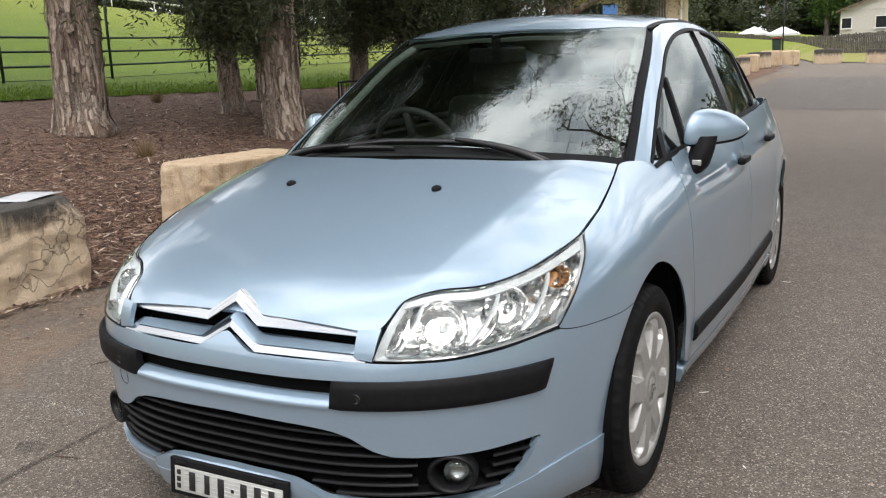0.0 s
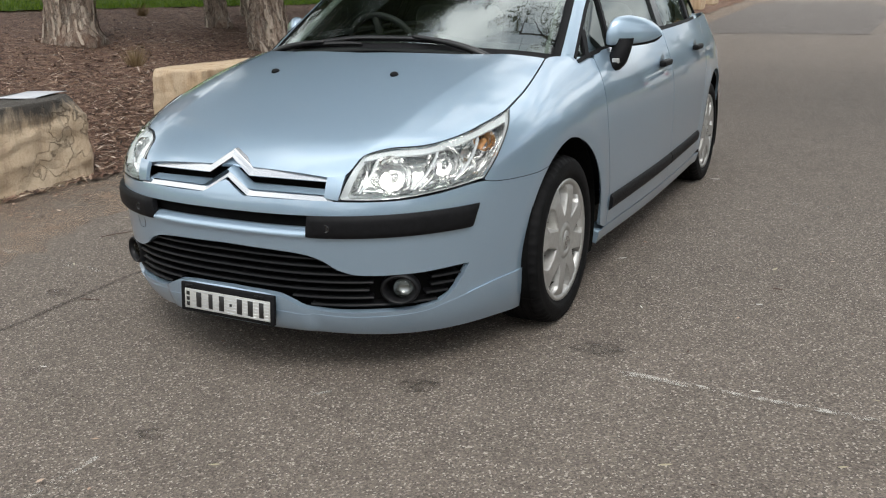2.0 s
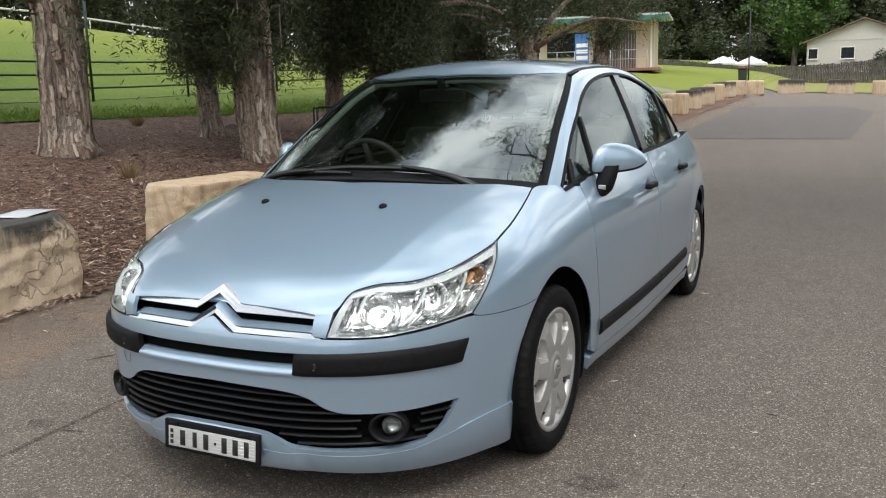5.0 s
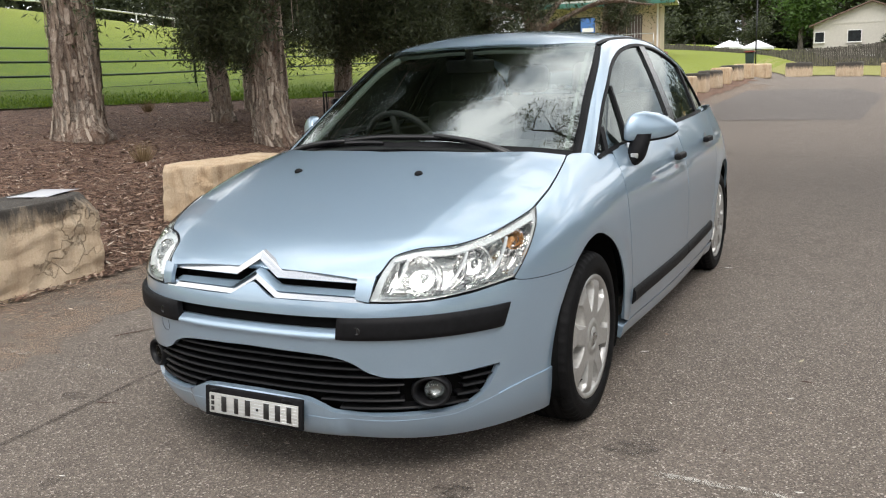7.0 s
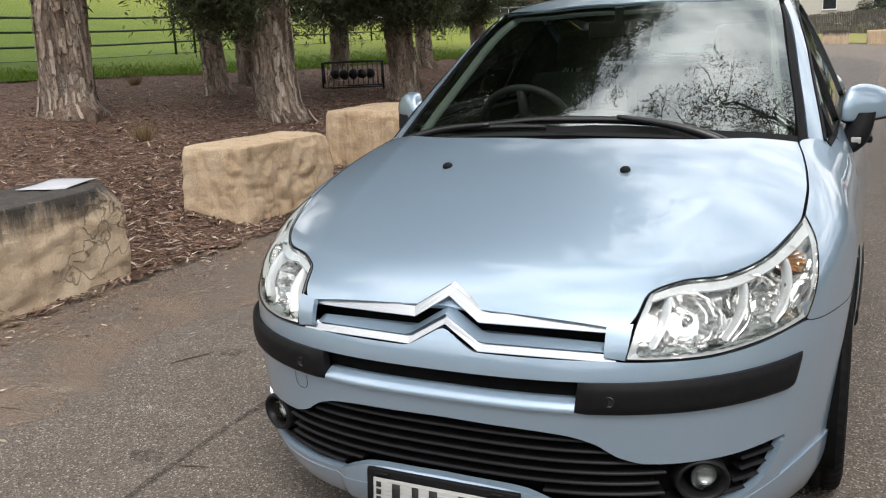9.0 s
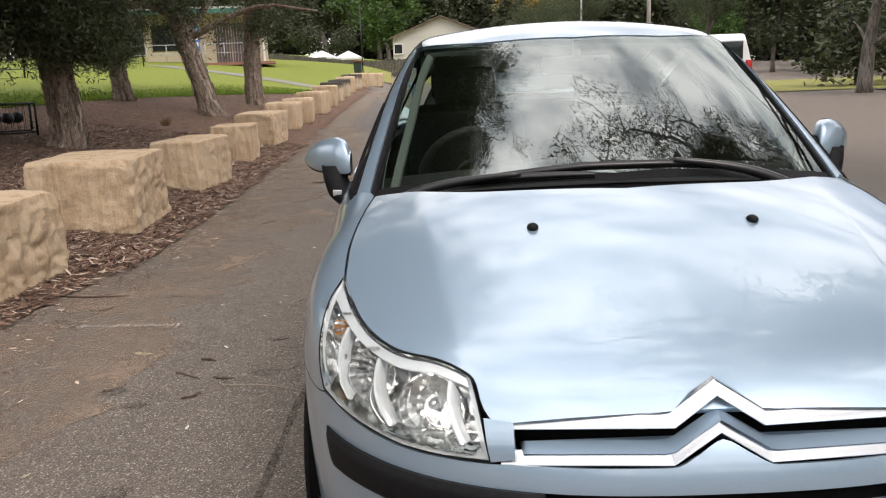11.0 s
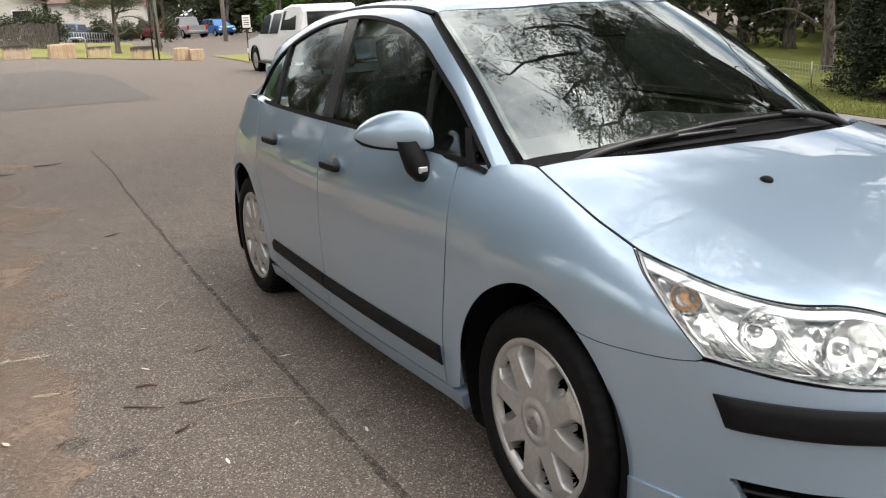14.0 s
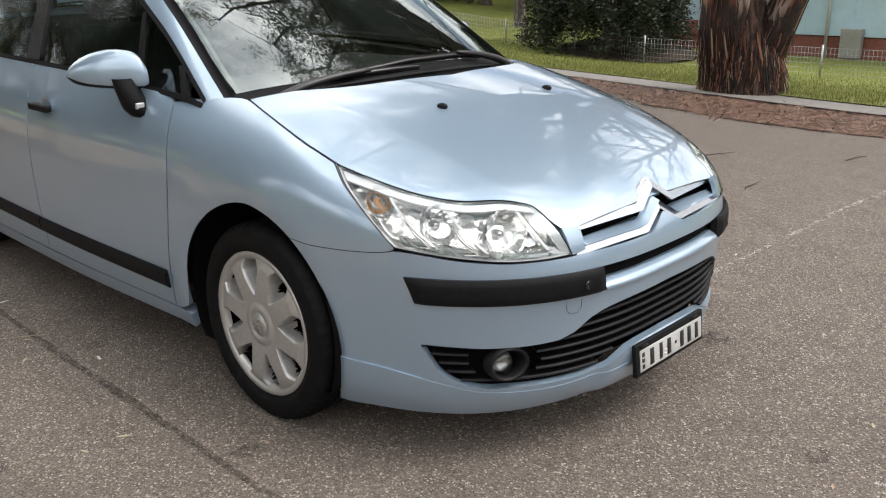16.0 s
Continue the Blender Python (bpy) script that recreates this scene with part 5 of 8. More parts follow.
def slope_of(fn, p, h=.002):
    x, y, z = p[..., 0], p[..., 1], p[..., 2]
    return np.stack([(fn(x + h, y, z) - fn(x - h, y, z)), (fn(x, y + h, z) - fn(x, y - h, z)), (fn(x, y, z + h) - fn(x, y, z - h))], -1) / (2 * h)


def settle(p, fn, off=0.0, rounds=8):
    """Lays points onto a form, off metres outside it."""
    p = np.array(p, float)
    for _ in range(rounds):
        g = slope_of(fn, p)
        n = np.linalg.norm(g, axis=-1, keepdims=True) + 1e-9
        step = np.clip(fn(p[..., 0], p[..., 1], p[..., 2])[..., None] / n - off, -.06, .06)
        p = p - step * g / n
    return p


def line(points, n, smooth=True):
    """n points along a curve, evenly spaced."""
    p = np.array(points, float)
    s = np.r_[0, np.cumsum(np.linalg.norm(np.diff(p, axis=0), axis=1))]
    t = np.linspace(0, s[-1], n)
    if smooth and len(p) > 2:
        return np.stack([pchip(s, p[:, k])(t) for k in range(p.shape[1])], -1)
    return np.stack([np.interp(t, s, p[:, k]) for k in range(p.shape[1])], -1)


def coons(low, high, left, right, gap=.0028):
    """A patch between four curves (low and high run with u, left and right with v), drawn in by a gap all round."""
    nu, nv = len(low), len(left)
    lu = np.linalg.norm(np.diff(low, axis=0), axis=1).sum()
    lv = np.linalg.norm(np.diff(left, axis=0), axis=1).sum()

    def again(c, g):
        s = np.linspace(0, 1, len(c))
        t = np.linspace(g, 1 - g, len(c))
        return np.stack([np.interp(t, s, c[:, k]) for k in range(3)], -1), t
    (lo, us), (hi, _) = again(low, gap / lu), again(high, gap / lu)
    (le, vs), (ri, _) = again(left, gap / lv), again(right, gap / lv)
    u, v = us[:, None, None], vs[None, :, None]
    flat = (1 - u) * (1 - v) * low[0] + u * (1 - v) * low[-1] + (1 - u) * v * high[0] + u * v * high[-1]
    return (1 - v) * lo[:, None] + v * hi[:, None] + (1 - u) * le[None] + u * ri[None] - flat


def skin(p, fn, thick=.014, fold=True):
    """Verts and faces of a sheet from a grid of points, with its rim folded in."""
    nu, nv = p.shape[:2]
    g = slope_of(fn, p)
    g = g / (np.linalg.norm(g, axis=-1, keepdims=True) + 1e-9)
    v = p.reshape(-1, 3)
    f = [(i * nv + j, (i + 1) * nv + j, (i + 1) * nv + j + 1, i * nv + j + 1) for i in range(nu - 1) for j in range(nv - 1)]
    a, b, c, _ = (v[k] for k in f[len(f) // 2])
    turn = np.dot(np.cross(b - a, c - a), g.reshape(-1, 3)[f[len(f) // 2][0]]) < 0
    if fold:
        ring = [(i, 0) for i in range(nu)] + [(nu - 1, j) for j in range(1, nv)] + [(i, nv - 1) for i in range(nu - 2, -1, -1)] + [(0, j) for j in range(nv - 2, 0, -1)]
        o = len(v)
        r0 = np.array([p[i, j] for i, j in ring])
        r1 = np.array([p[i, j] - thick * g[i, j] for i, j in ring])
        v = np.r_[v, r0, r1]
        n = len(ring)
        f += [(o + k, o + n + k, o + n + (k + 1) % n, o + (k + 1) % n) for k in range(n)]
    if turn:
        f = [q[::-1] for q in f]
    return v, f


def flip(v, f, side):
    if side > 0:
        return v, f
    return np.array(v) * [-1, 1, 1], [q[::-1] for q in f]


TAIL_RED = simple("red_tail_lamp", (.35, .02, .02), .2)
car = thing("hatchback_car", (0, 0, 0), "light blue metallic five-door hatchback parked on asphalt", "car")
SIDES = (1, -1)

# -- bonnet
EDGE = [(.395, -.80, .655), (.415, -.765, .675), (.43, -.71, .715), (.455, -.685, .728), (.50, -.645, .737), (.565, -.598, .738), (.635, -.505, .752), (.685, -.385, .786), (.716, -.25, .822),
        (.716, -.14, .85), (.708, -.03, .88), (.692, .09, .912), (.668, .21, .935)]
edge = line(EDGE, 64)
front = line([(0, -.815, .675), (.09, -.815, .672), (.395, -.80, .655)], 84)
rear = line([(0, -.02, .97), (.35, .04, .962), (.668, .21, .935)], 84)
mid = line([(0, -.815, .675), (0, -.4, .87), (0, -.02, .97)], 64)
half = settle(coons(front, rear, mid, edge), body_form)
full = np.concatenate([(half * [-1, 1, 1])[:0:-1], half])
piece("bonnet", *skin(full, body_form), PAINT, car)

# -- front bumper, built in columns from the middle to the wheel arch


def arch_y(z, ax=AX_F, s=-1):
    return ax + s * np.sqrt(np.clip(ARCH_R ** 2 - (z - ARCH_C) ** 2, .03, None))


def turn_most(z):
    return np.arccos(np.clip((Y0 - arch_y(z)) / (Y0 - NOSE(z)), 0, 1) ** (NX / 2))


def wrap(u, z, off=0.0):
    """Points on the nose: u from 0 in the middle to 1 at the arch."""
    th = np.clip(u * turn_most(z), 1e-6, 1.57)
    x = BASE(z) * .965 * np.sin(th) ** (2 / NX)
    y = Y0 - (Y0 - NOSE(z)) * np.cos(th) ** (2 / NX)
    return settle(np.stack([x, y, z + 0 * x], -1), body_form, off, 5)


def u_of(x, z):
    return np.arcsin(np.clip(x / (BASE(z) * .965), 0, 1) ** (NX / 2)) / turn_most(z)


def level(points, tail):
    us = [float(u_of(x, z)) for x, z in points] + [1.0]
    return pchip(us, [z for _, z in points] + [tail])


US = np.r_[[float(u_of(x, .42)) for x in np.linspace(0, .70, 57)], np.linspace(float(u_of(.712, .42)), 1, 24)]
L_TOP = level([(0, .642), (.045, .618), (.09, .598), (.37, .598), (.41, .5955), (.54, .5945), (.65, .604), (.742, .622)], .612)
L_SLOT = level([(0, .552), (.735, .557)], .557)
L_STRIP = level([(0, .486), (.735, .486)], .486)
L_LIP = level([(0, .512), (.735, .512)], .512)
L_GR1 = level([(0, .440), (.29, .428), (.34, .414), (.40, .378), (.45, .364), (.6, .360), (.71, .366)], .366)
L_GR0 = level([(0, .293), (.20, .289), (.25, .272), (.30, .247), (.45, .238), (.58, .238), (.64, .25), (.69, .30), (.716, .362)], .366)
L_SPLIT = level([(0, .250), (.25, .235), (.45, .222), (.60, .226), (.67, .248), (.74, .275)], .292)
L_BOT = level([(0, .168), (.3, .160), (.6, .142)], .135)
U_STRIP, U_TIP, U_IN = float(u_of(.735, .52)), float(u_of(.708, .36)), float(u_of(.31, .52))


def band(lo, hi, ua, ub, rows, off=0.0, push=None):
    us = US[(US >= ua - .006) & (US <= ub + .006)]
    t = np.linspace(0, 1, rows)
    zs = lo(us)[:, None] * (1 - t) + hi(us)[:, None] * t
    p = wrap(np.repeat(us[:, None], rows, 1), zs, off)
    if push is not None:
        p = push(p)
    return p


def pad(p):
    """The raised middle that carries the plate."""
    k = (1 - smoothstep(.27, .315, np.abs(p[..., 0]))) * smoothstep(.15, .17, p[..., 2]) * (1 - smoothstep(.285, .30, p[..., 2]))
    return p + np.stack([0 * k, -.020 * k, 0 * k], -1)


def both(*grids, fn=body_form, thick=.02):
    sets = [flip(*skin(g, fn, thick), s) for g in grids for s in SIDES]
    return gather(*sets)


def ledge():
    """The sill under the middle slot, leaning back into it."""
    p = band(L_STRIP, L_LIP, 0, U_IN, 5, .004)
    g = slope_of(body_form, p)
    g /= np.linalg.norm(g, axis=-1, keepdims=True)
    return p + g * np.array([.004, .006, .001, -.009, -.022])[None, :, None]


bands = [band(L_SLOT, L_TOP, 0, 1, 8), band(L_STRIP, L_SLOT, U_STRIP, 1, 6), ledge(), band(L_GR1, L_STRIP, 0, 1, 12),
         band(L_SPLIT, L_GR1, U_TIP + .02, 1, 8), band(L_SPLIT, L_GR0, 0, U_TIP + .02, 5, .004, pad), band(L_BOT, L_SPLIT, 0, 1, 9, .005, pad)]
bv, bf = gather(*[flip(*skin(b, body_form, fold=False), s) for b in bands for s in SIDES])
bm = bmesh.new()
vv_ = [bm.verts.new(v) for v in bv]
for q in bf:
    bm.faces.new([vv_[i] for i in q])
bmesh.ops.remove_doubles(bm, verts=bm.verts, dist=.0007)
rims = [e for e in bm.edges if e.is_boundary]
lip = {}
for e in rims:
    for v in e.verts:
        if v not in lip:
            g_ = slope_of(body_form, np.array(v.co, float))
            g_ = Vector(g_ / (np.linalg.norm(g_) + 1e-9))
            lip[v] = (bm.verts.new(v.co), bm.verts.new(v.co - g_ * .022))
for e in rims:
    a_, b_ = e.verts
    bm.faces.new((lip[a_][0], lip[b_][0], lip[b_][1], lip[a_][1]))
bm.normal_update()
bumper = part("front_bumper", bm, PAINT, car)

# lower grille: near-black sheet put in for the shade behind, and slats
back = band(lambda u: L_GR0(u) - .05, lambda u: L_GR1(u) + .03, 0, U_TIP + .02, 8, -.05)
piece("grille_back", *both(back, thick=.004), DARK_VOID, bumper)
GRILLE = simple("satin_black_grille_plastic", (.008, .008, .009), .42, 0, .2, 60, 0, .18)
for z_ in (.256, .282, .308, .334, .360, .386, .412):
    ok = [u for u in US if L_GR0(u) + .002 < z_ < L_GR1(u) - .002 and u <= U_TIP]
    if len(ok) < 3:
        continue
    runs = [[]]
    for u in ok:
        if abs(float(wrap(np.array([u]), np.array([z_]))[0, 0]) - .556) < .074 * math.sqrt(max(0, 1 - ((z_ - .311) / .050) ** 2)):
            runs.append([])
        else:
            runs[-1].append(u)
    for run in runs:
        if len(run) < 3:
            continue
        sl = band(lambda u, z=z_: z - .0042 + 0 * u, lambda u, z=z_: z + .0042 + 0 * u, run[0], run[-1], 4, -.010)
        g = slope_of(body_form, sl)
        g /= np.linalg.norm(g, axis=-1, keepdims=True)
        sl = sl + g * np.array([-.010, .003, .004, -.004])[None, :, None]
        if run[0] > .02:
            for s in SIDES:
                piece("grille_slat", *flip(*skin(sl, body_form, .03), s), GRILLE, bumper, "black plastic grille slat")
        else:
            piece("grille_slat", *skin(np.concatenate([(sl * [-1, 1, 1])[:0:-1], sl]), body_form, .03), GRILLE, bumper, "black plastic grille slat")
# middle slot, its shaded depth coloured in as a near-black sheet
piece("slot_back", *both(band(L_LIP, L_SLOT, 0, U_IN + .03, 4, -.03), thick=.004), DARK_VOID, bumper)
for s in SIDES:
    st = band(L_STRIP, L_SLOT, U_IN, U_STRIP, 9, .0)
    t = np.linspace(-1, 1, 9)
    g = slope_of(body_form, st)
    g /= np.linalg.norm(g, axis=-1, keepdims=True)
    ends = np.clip(np.minimum(np.arange(st.shape[0]), np.arange(st.shape[0])[::-1]) / 2.0, 0, 1)
    st = st + g * (.004 + .014 * np.sqrt(np.clip(1 - (t * .96) ** 4, 0, 1)))[None, :, None] * (.35 + .65 * ends)[:, None, None]
    strip = piece("bumper_strip", *flip(*skin(st, body_form, .02), s), BLACK_PLASTIC, bumper, "black textured rubbing strip")
    c = wrap(np.array([float(u_of(.375, .52))]), np.array([.518]), .019)[0]
    v, f = lathe([(.0, -.001), (.009, -.001), (.010, .0), (.012, .001), (.0125, -.002)], 20, "y")
    v = (np.array(v) * [1, -1, 1] + c) * [s, 1, 1]
    piece("parking_sensor", v, f, BLACK_GLOSS, strip)
    # fog lamp
    c = np.array([.556, -.742, .311])
    q = Vector((.40, -.92, .02)).to_track_quat("Z", "Y").to_matrix()
    kits = (("fog_lamp", [(.030, -.045), (.035, -.016), (.041, .000), (.045, .006), (.049, .007), (.053, .001), (.055, -.03)], GRILLE, 1.14, .92, 0, 0),
            ("fog_lens", [(0, -.006), (.016, -.007), (.027, -.011), (.032, -.018), (.033, -.034)], LENS, 1, 1, .012, 0),
            ("fog_reflector", [(0, -.044), (.012, -.043), (.023, -.036), (.032, -.022)], FOG_DARK, 1, 1, .012, 0))
    for nm, prof, mat, kx, ky, dx, dz in kits:
        v, f = lathe(prof, 36, "z")
        v = np.array([q @ Vector((p[0] * kx, p[1] * ky, p[2])) for p in map(tuple, v)]) + c + [dx, -.0, dz]
        piece(nm, v * [s, 1, 1], f if s > 0 else [k[::-1] for k in f], mat, bumper)

# chrome chevrons
UP = [(.399, -.794, .656), (.082, -.836, .664), (0, -.815, .715)]
LOW = [(.386, -.832, .604), (.088, -.862, .606), (0, -.845, .658)]


def chrome_bar(pts, h, depth):
    chain = [Vector(p) for p in pts] + [Vector((-p[0], p[1], p[2])) for p in pts[-2::-1]]
    chain = chain[::-1]
    vs, fs = [], []
    n = len(chain)
    for i, p in enumerate(chain):
        a = (chain[i] - chain[i - 1]).normalized() if i else (chain[1] - chain[0]).normalized()
        b = (chain[i + 1] - chain[i]).normalized() if i < n - 1 else a
        na, nb = Vector((-a.z, 0, a.x)).normalized(), Vector((-b.z, 0, b.x)).normalized()
        mt = (na + nb).normalized()
        k = h / 2 / max(.35, mt.dot(na))
        prof = [(-1, depth), (-1, .002), (-.85, 0), (0, 0), (.85, 0), (1, .002), (1, depth)]
        for s, d in prof:
            vs.append(p + mt * (k * s) + Vector((0, d + (s + 1) * .0085, 0)))
    m = 7
    for i in range(n - 1):
        for k in range(m - 1):
            fs.append((i * m + k, i * m + k + 1, (i + 1) * m + k + 1, (i + 1) * m + k))
    fs.append(tuple(range(m)))
    fs.append(tuple((n - 1) * m + k for k in range(m))[::-1])
    return vs, fs


piece("chrome_chevron_bar", *chrome_bar(UP, .0225, .02), CHROME, car, "bright chrome grille bar with a raised middle point", smooth=False)
piece("chrome_chevron_bar", *chrome_bar(LOW, .0235, .02), CHROME, car, "bright chrome grille bar with a raised middle point", smooth=False)
# near-black sheet between the chrome bars, standing in for the shade there
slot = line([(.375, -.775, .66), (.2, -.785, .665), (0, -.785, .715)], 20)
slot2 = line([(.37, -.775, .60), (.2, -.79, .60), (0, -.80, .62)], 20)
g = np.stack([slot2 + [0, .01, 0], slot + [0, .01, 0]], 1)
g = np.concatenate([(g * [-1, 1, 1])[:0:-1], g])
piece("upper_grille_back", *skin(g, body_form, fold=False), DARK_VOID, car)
led0 = line([(.362, -.828, .613), (.088, -.856, .616), (0, -.84, .668)], 24, False)
led1 = line([(.368, -.797, .624), (.088, -.818, .626), (0, -.806, .680)], 24, False)
g = np.stack([led0, led1], 1)
g = np.concatenate([(g * [-1, 1, 1])[:0:-1], g])
piece("grille_ledge", *skin(g, body_form, fold=False), PAINT, car)

for s in SIDES:
    g = np.stack([line([(.355, -.815, .598), (.403, -.822, .597)], 5), line([(.36, -.79, .660), (.412, -.772, .664)], 5)], 1)
    g = np.stack([g[:, 0] * (1 - k) + g[:, 1] * k for k in np.linspace(0, 1, 6)], 1)
    g = settle(g, body_form, .001)
    g[..., 1] -= .017 * np.linspace(0, 1, 6)[None]        # stands steeper than the nose behind it
    piece("grille_cheek", *flip(*skin(g, body_form), s), PAINT, car)

# -- headlights
HL_IN = [(.400, -.825, .597), (.412, -.775, .655), (.43, -.712, .714)]
HL_TOP = [(.43, -.712, .714), (.455, -.687, .727), (.50, -.647, .736), (.565, -.60, .737), (.633, -.507, .751), (.683, -.388, .784), (.715, -.253, .820)]
HL_OUT = [(.745, -.512, .629), (.756, -.42, .705), (.748, -.335, .765), (.715, -.253, .820)]
HL_LOW = [(.400, -.825, .597), (.47, -.80, .5955), (.55, -.757, .597), (.65, -.655, .608), (.745, -.512, .629)]
for s in SIDES:
    grid = settle(coons(line(HL_LOW, 40), line(HL_TOP, 40), line(HL_IN, 24), line(HL_OUT, 24), .003), body_form, .003)
    g = slope_of(body_form, grid)
    g /= np.linalg.norm(g, axis=-1, keepdims=True)
    lamp_bowl = grid - g * .006
    k = np.ones(grid.shape[:2])
    k[0] = k[-1] = 0
    k[:, 0] = k[:, -1] = 0
    ctr = grid.reshape(-1, 3).mean(0)
    lamp_bowl = np.where(k[..., None] > 0, lamp_bowl + np.array([-.035, .075, -.012]) + (ctr - lamp_bowl) * .10, lamp_bowl)
    lamp = piece("headlight", *flip(*skin(lamp_bowl, body_form, fold=False), s), FLUTED, car, "clear headlight with an amber bulb")
    lens = piece("lens", *flip(*skin(grid, body_form, .008), s), LENS, lamp)
    lens.visible_shadow = False
    rim = [grid[i, 0] for i in range(40)] + [grid[-1, j] for j in range(1, 24)] + [grid[i, -1] for i in range(38, -1, -1)] + [grid[0, j] for j in range(22, 0, -1)]
    v, f = tube(rim, .0015, 6, True)
    piece("lamp_seal", *flip(np.array(v), f, s), BLACK_PLASTIC, lamp)
    # pale inner surround
    ring = np.stack([np.array(rim) - [0, -.006, 0], np.array(rim) * .93 + ctr * .07 + [-.002, .018, -.002]], 1)
    ring = np.concatenate([ring, ring[:1]])
    piece("lamp_surround", *flip(*skin(ring, body_form, fold=False), s), LAMP_GREY, lamp)
    bowls = [("main_reflector", (.520, -.712, .655), .061, (.24, -1, .20)), ("dip_reflector", (.638, -.590, .683), .051, (.36, -1, .24)), ("indicator_reflector", (.704, -.432, .734), .034, (.62, -1, .30))]
    for nm, c, r, d in bowls:
        q = Vector(d).normalized().to_track_quat("Z", "Y").to_matrix()
        prof = [(.006, -.055), (r * .35, -.050), (r * .62, -.036), (r * .86, -.014), (r, .006), (r * 1.07, .010), (r * 1.08, -.004)]
        v, f = lathe(prof, 34, "z")
        v = [(p_[0] * (1 + .022 * (k_ // len(prof) % 2)), p_[1] * (1 + .022 * (k_ // len(prof) % 2)), p_[2]) for k_, p_ in enumerate(map(tuple, v))]
        v = np.array([q @ Vector(p) for p in v]) + np.array(c) + np.array([-.01, .028, -.004])
        b = piece(nm, *flip(v, f, s), FLUTED, lamp, smooth=False)
        v, f = lathe([(0, -.015), (.010, -.018), (.012, -.03), (.012, -.05)] if "ind" not in nm else [(0, -.012), (.006, -.014), (.0105, -.022), (.0105, -.045)], 14, "z")
        v = np.array([q @ Vector(p) for p in v]) + np.array(c) + np.array([-.01, .028, -.004])
        piece("bulb", *flip(v, f, s), ORANGE if "ind" in nm else CHROME, lamp)
    # frosted brow along the top, upright fins and fluted inner reflector
    piece("lamp_brow", *flip(*skin(grid[1:-1, 19:23] - g[1:-1, 19:23] * .006, body_form, .006), s), LAMP_GREY, lamp)
    for i in (4, 17, 28):
        a = grid[i, 3:20] - g[i, 3:20] * .010 + np.array([.010, 0, 0]) * np.sin(np.linspace(0, 3.14, 17))[:, None]
        b = a + np.array([-.016, .030, -.004])
        c = a + np.array([.006, .006, 0])
        piece("lamp_fin", *flip(*skin(np.stack([b, a, c], 1), body_form, .004), s), LAMP_GREY, lamp)
    # divider between the bowls and a row of prisms along the foot
    for i_, n_ in ((19, 12), (29, 11)):
        a = grid[i_, 2:2 + n_] - g[i_, 2:2 + n_] * .020
        a = a + np.stack([.014 * np.sin(np.linspace(0, 3.1, n_)), np.zeros(n_), np.zeros(n_)], -1)
        v, f = tube(a, [float(q) for q in .0052 - .0015 * np.linspace(0, 1, n_)], 8)
        piece("reflector_rib", *flip(np.array(v), f, s), REFLECTOR, lamp)
    foot = np.stack([grid[2:-3, j_] - g[2:-3, j_] * d_ for j_, d_ in ((1, .004), (2, .012), (3, .020), (4, .034))], 1)
    foot[::2] += np.array([0, .005, .002])
    piece("lamp_foot", *flip(*skin(foot, body_form, fold=False), s), REFLECTOR, lamp, smooth=False)

# -- front wings
SEAM_F = [(.83, .487, .235), (.85, .470, .40), (.862, .436, .60), (.855, .428, .70), (.838, .436, .80), (.79, .462, .885), (.765, .48, .915)]
a0, a1 = math.asin((.612 - ARCH_C) / ARCH_R), math.pi + .16


def arch_curve(ax, angles, x=.845):
    return np.array([(x, ax - ARCH_R * math.cos(a), ARCH_C + ARCH_R * math.sin(a)) for a in angles])


for s in SIDES:
    low = settle(np.r_[arch_curve(AX_F, np.linspace(a0, a1, 44)), [(.84, .45, .236)], [(.83, .487, .235)]], body_form)
    low = line(low, 60, False)
    high = settle(line([(.718, -.250, .822), (.718, -.14, .85), (.71, -.03, .88), (.694, .09, .912), (.672, .22, .935), (.712, .34, .925), (.765, .48, .912)], 60), body_form)
    left = line([tuple(low[0]), (.823, -.27, .606), (.775, -.44, .612), (.747, -.512, .628), (.758, -.42, .705), (.75, -.335, .765), (.718, -.250, .822)], 40)
    right = line([(.83, .487, .235)] + SEAM_F[1:], 40)
    p = settle(coons(low, high, left, right), body_form)
    piece("front_wing", *flip(*skin(p, body_form), s), PAINT, car)
    for run, nn in ((left[:22], 30), (edge, 60)):
        v, f = tube(settle(line(run, nn), body_form, -.0008), .0014, 6)
        piece("panel_gap", *flip(np.array(v), f, s), DARK_VOID, car)

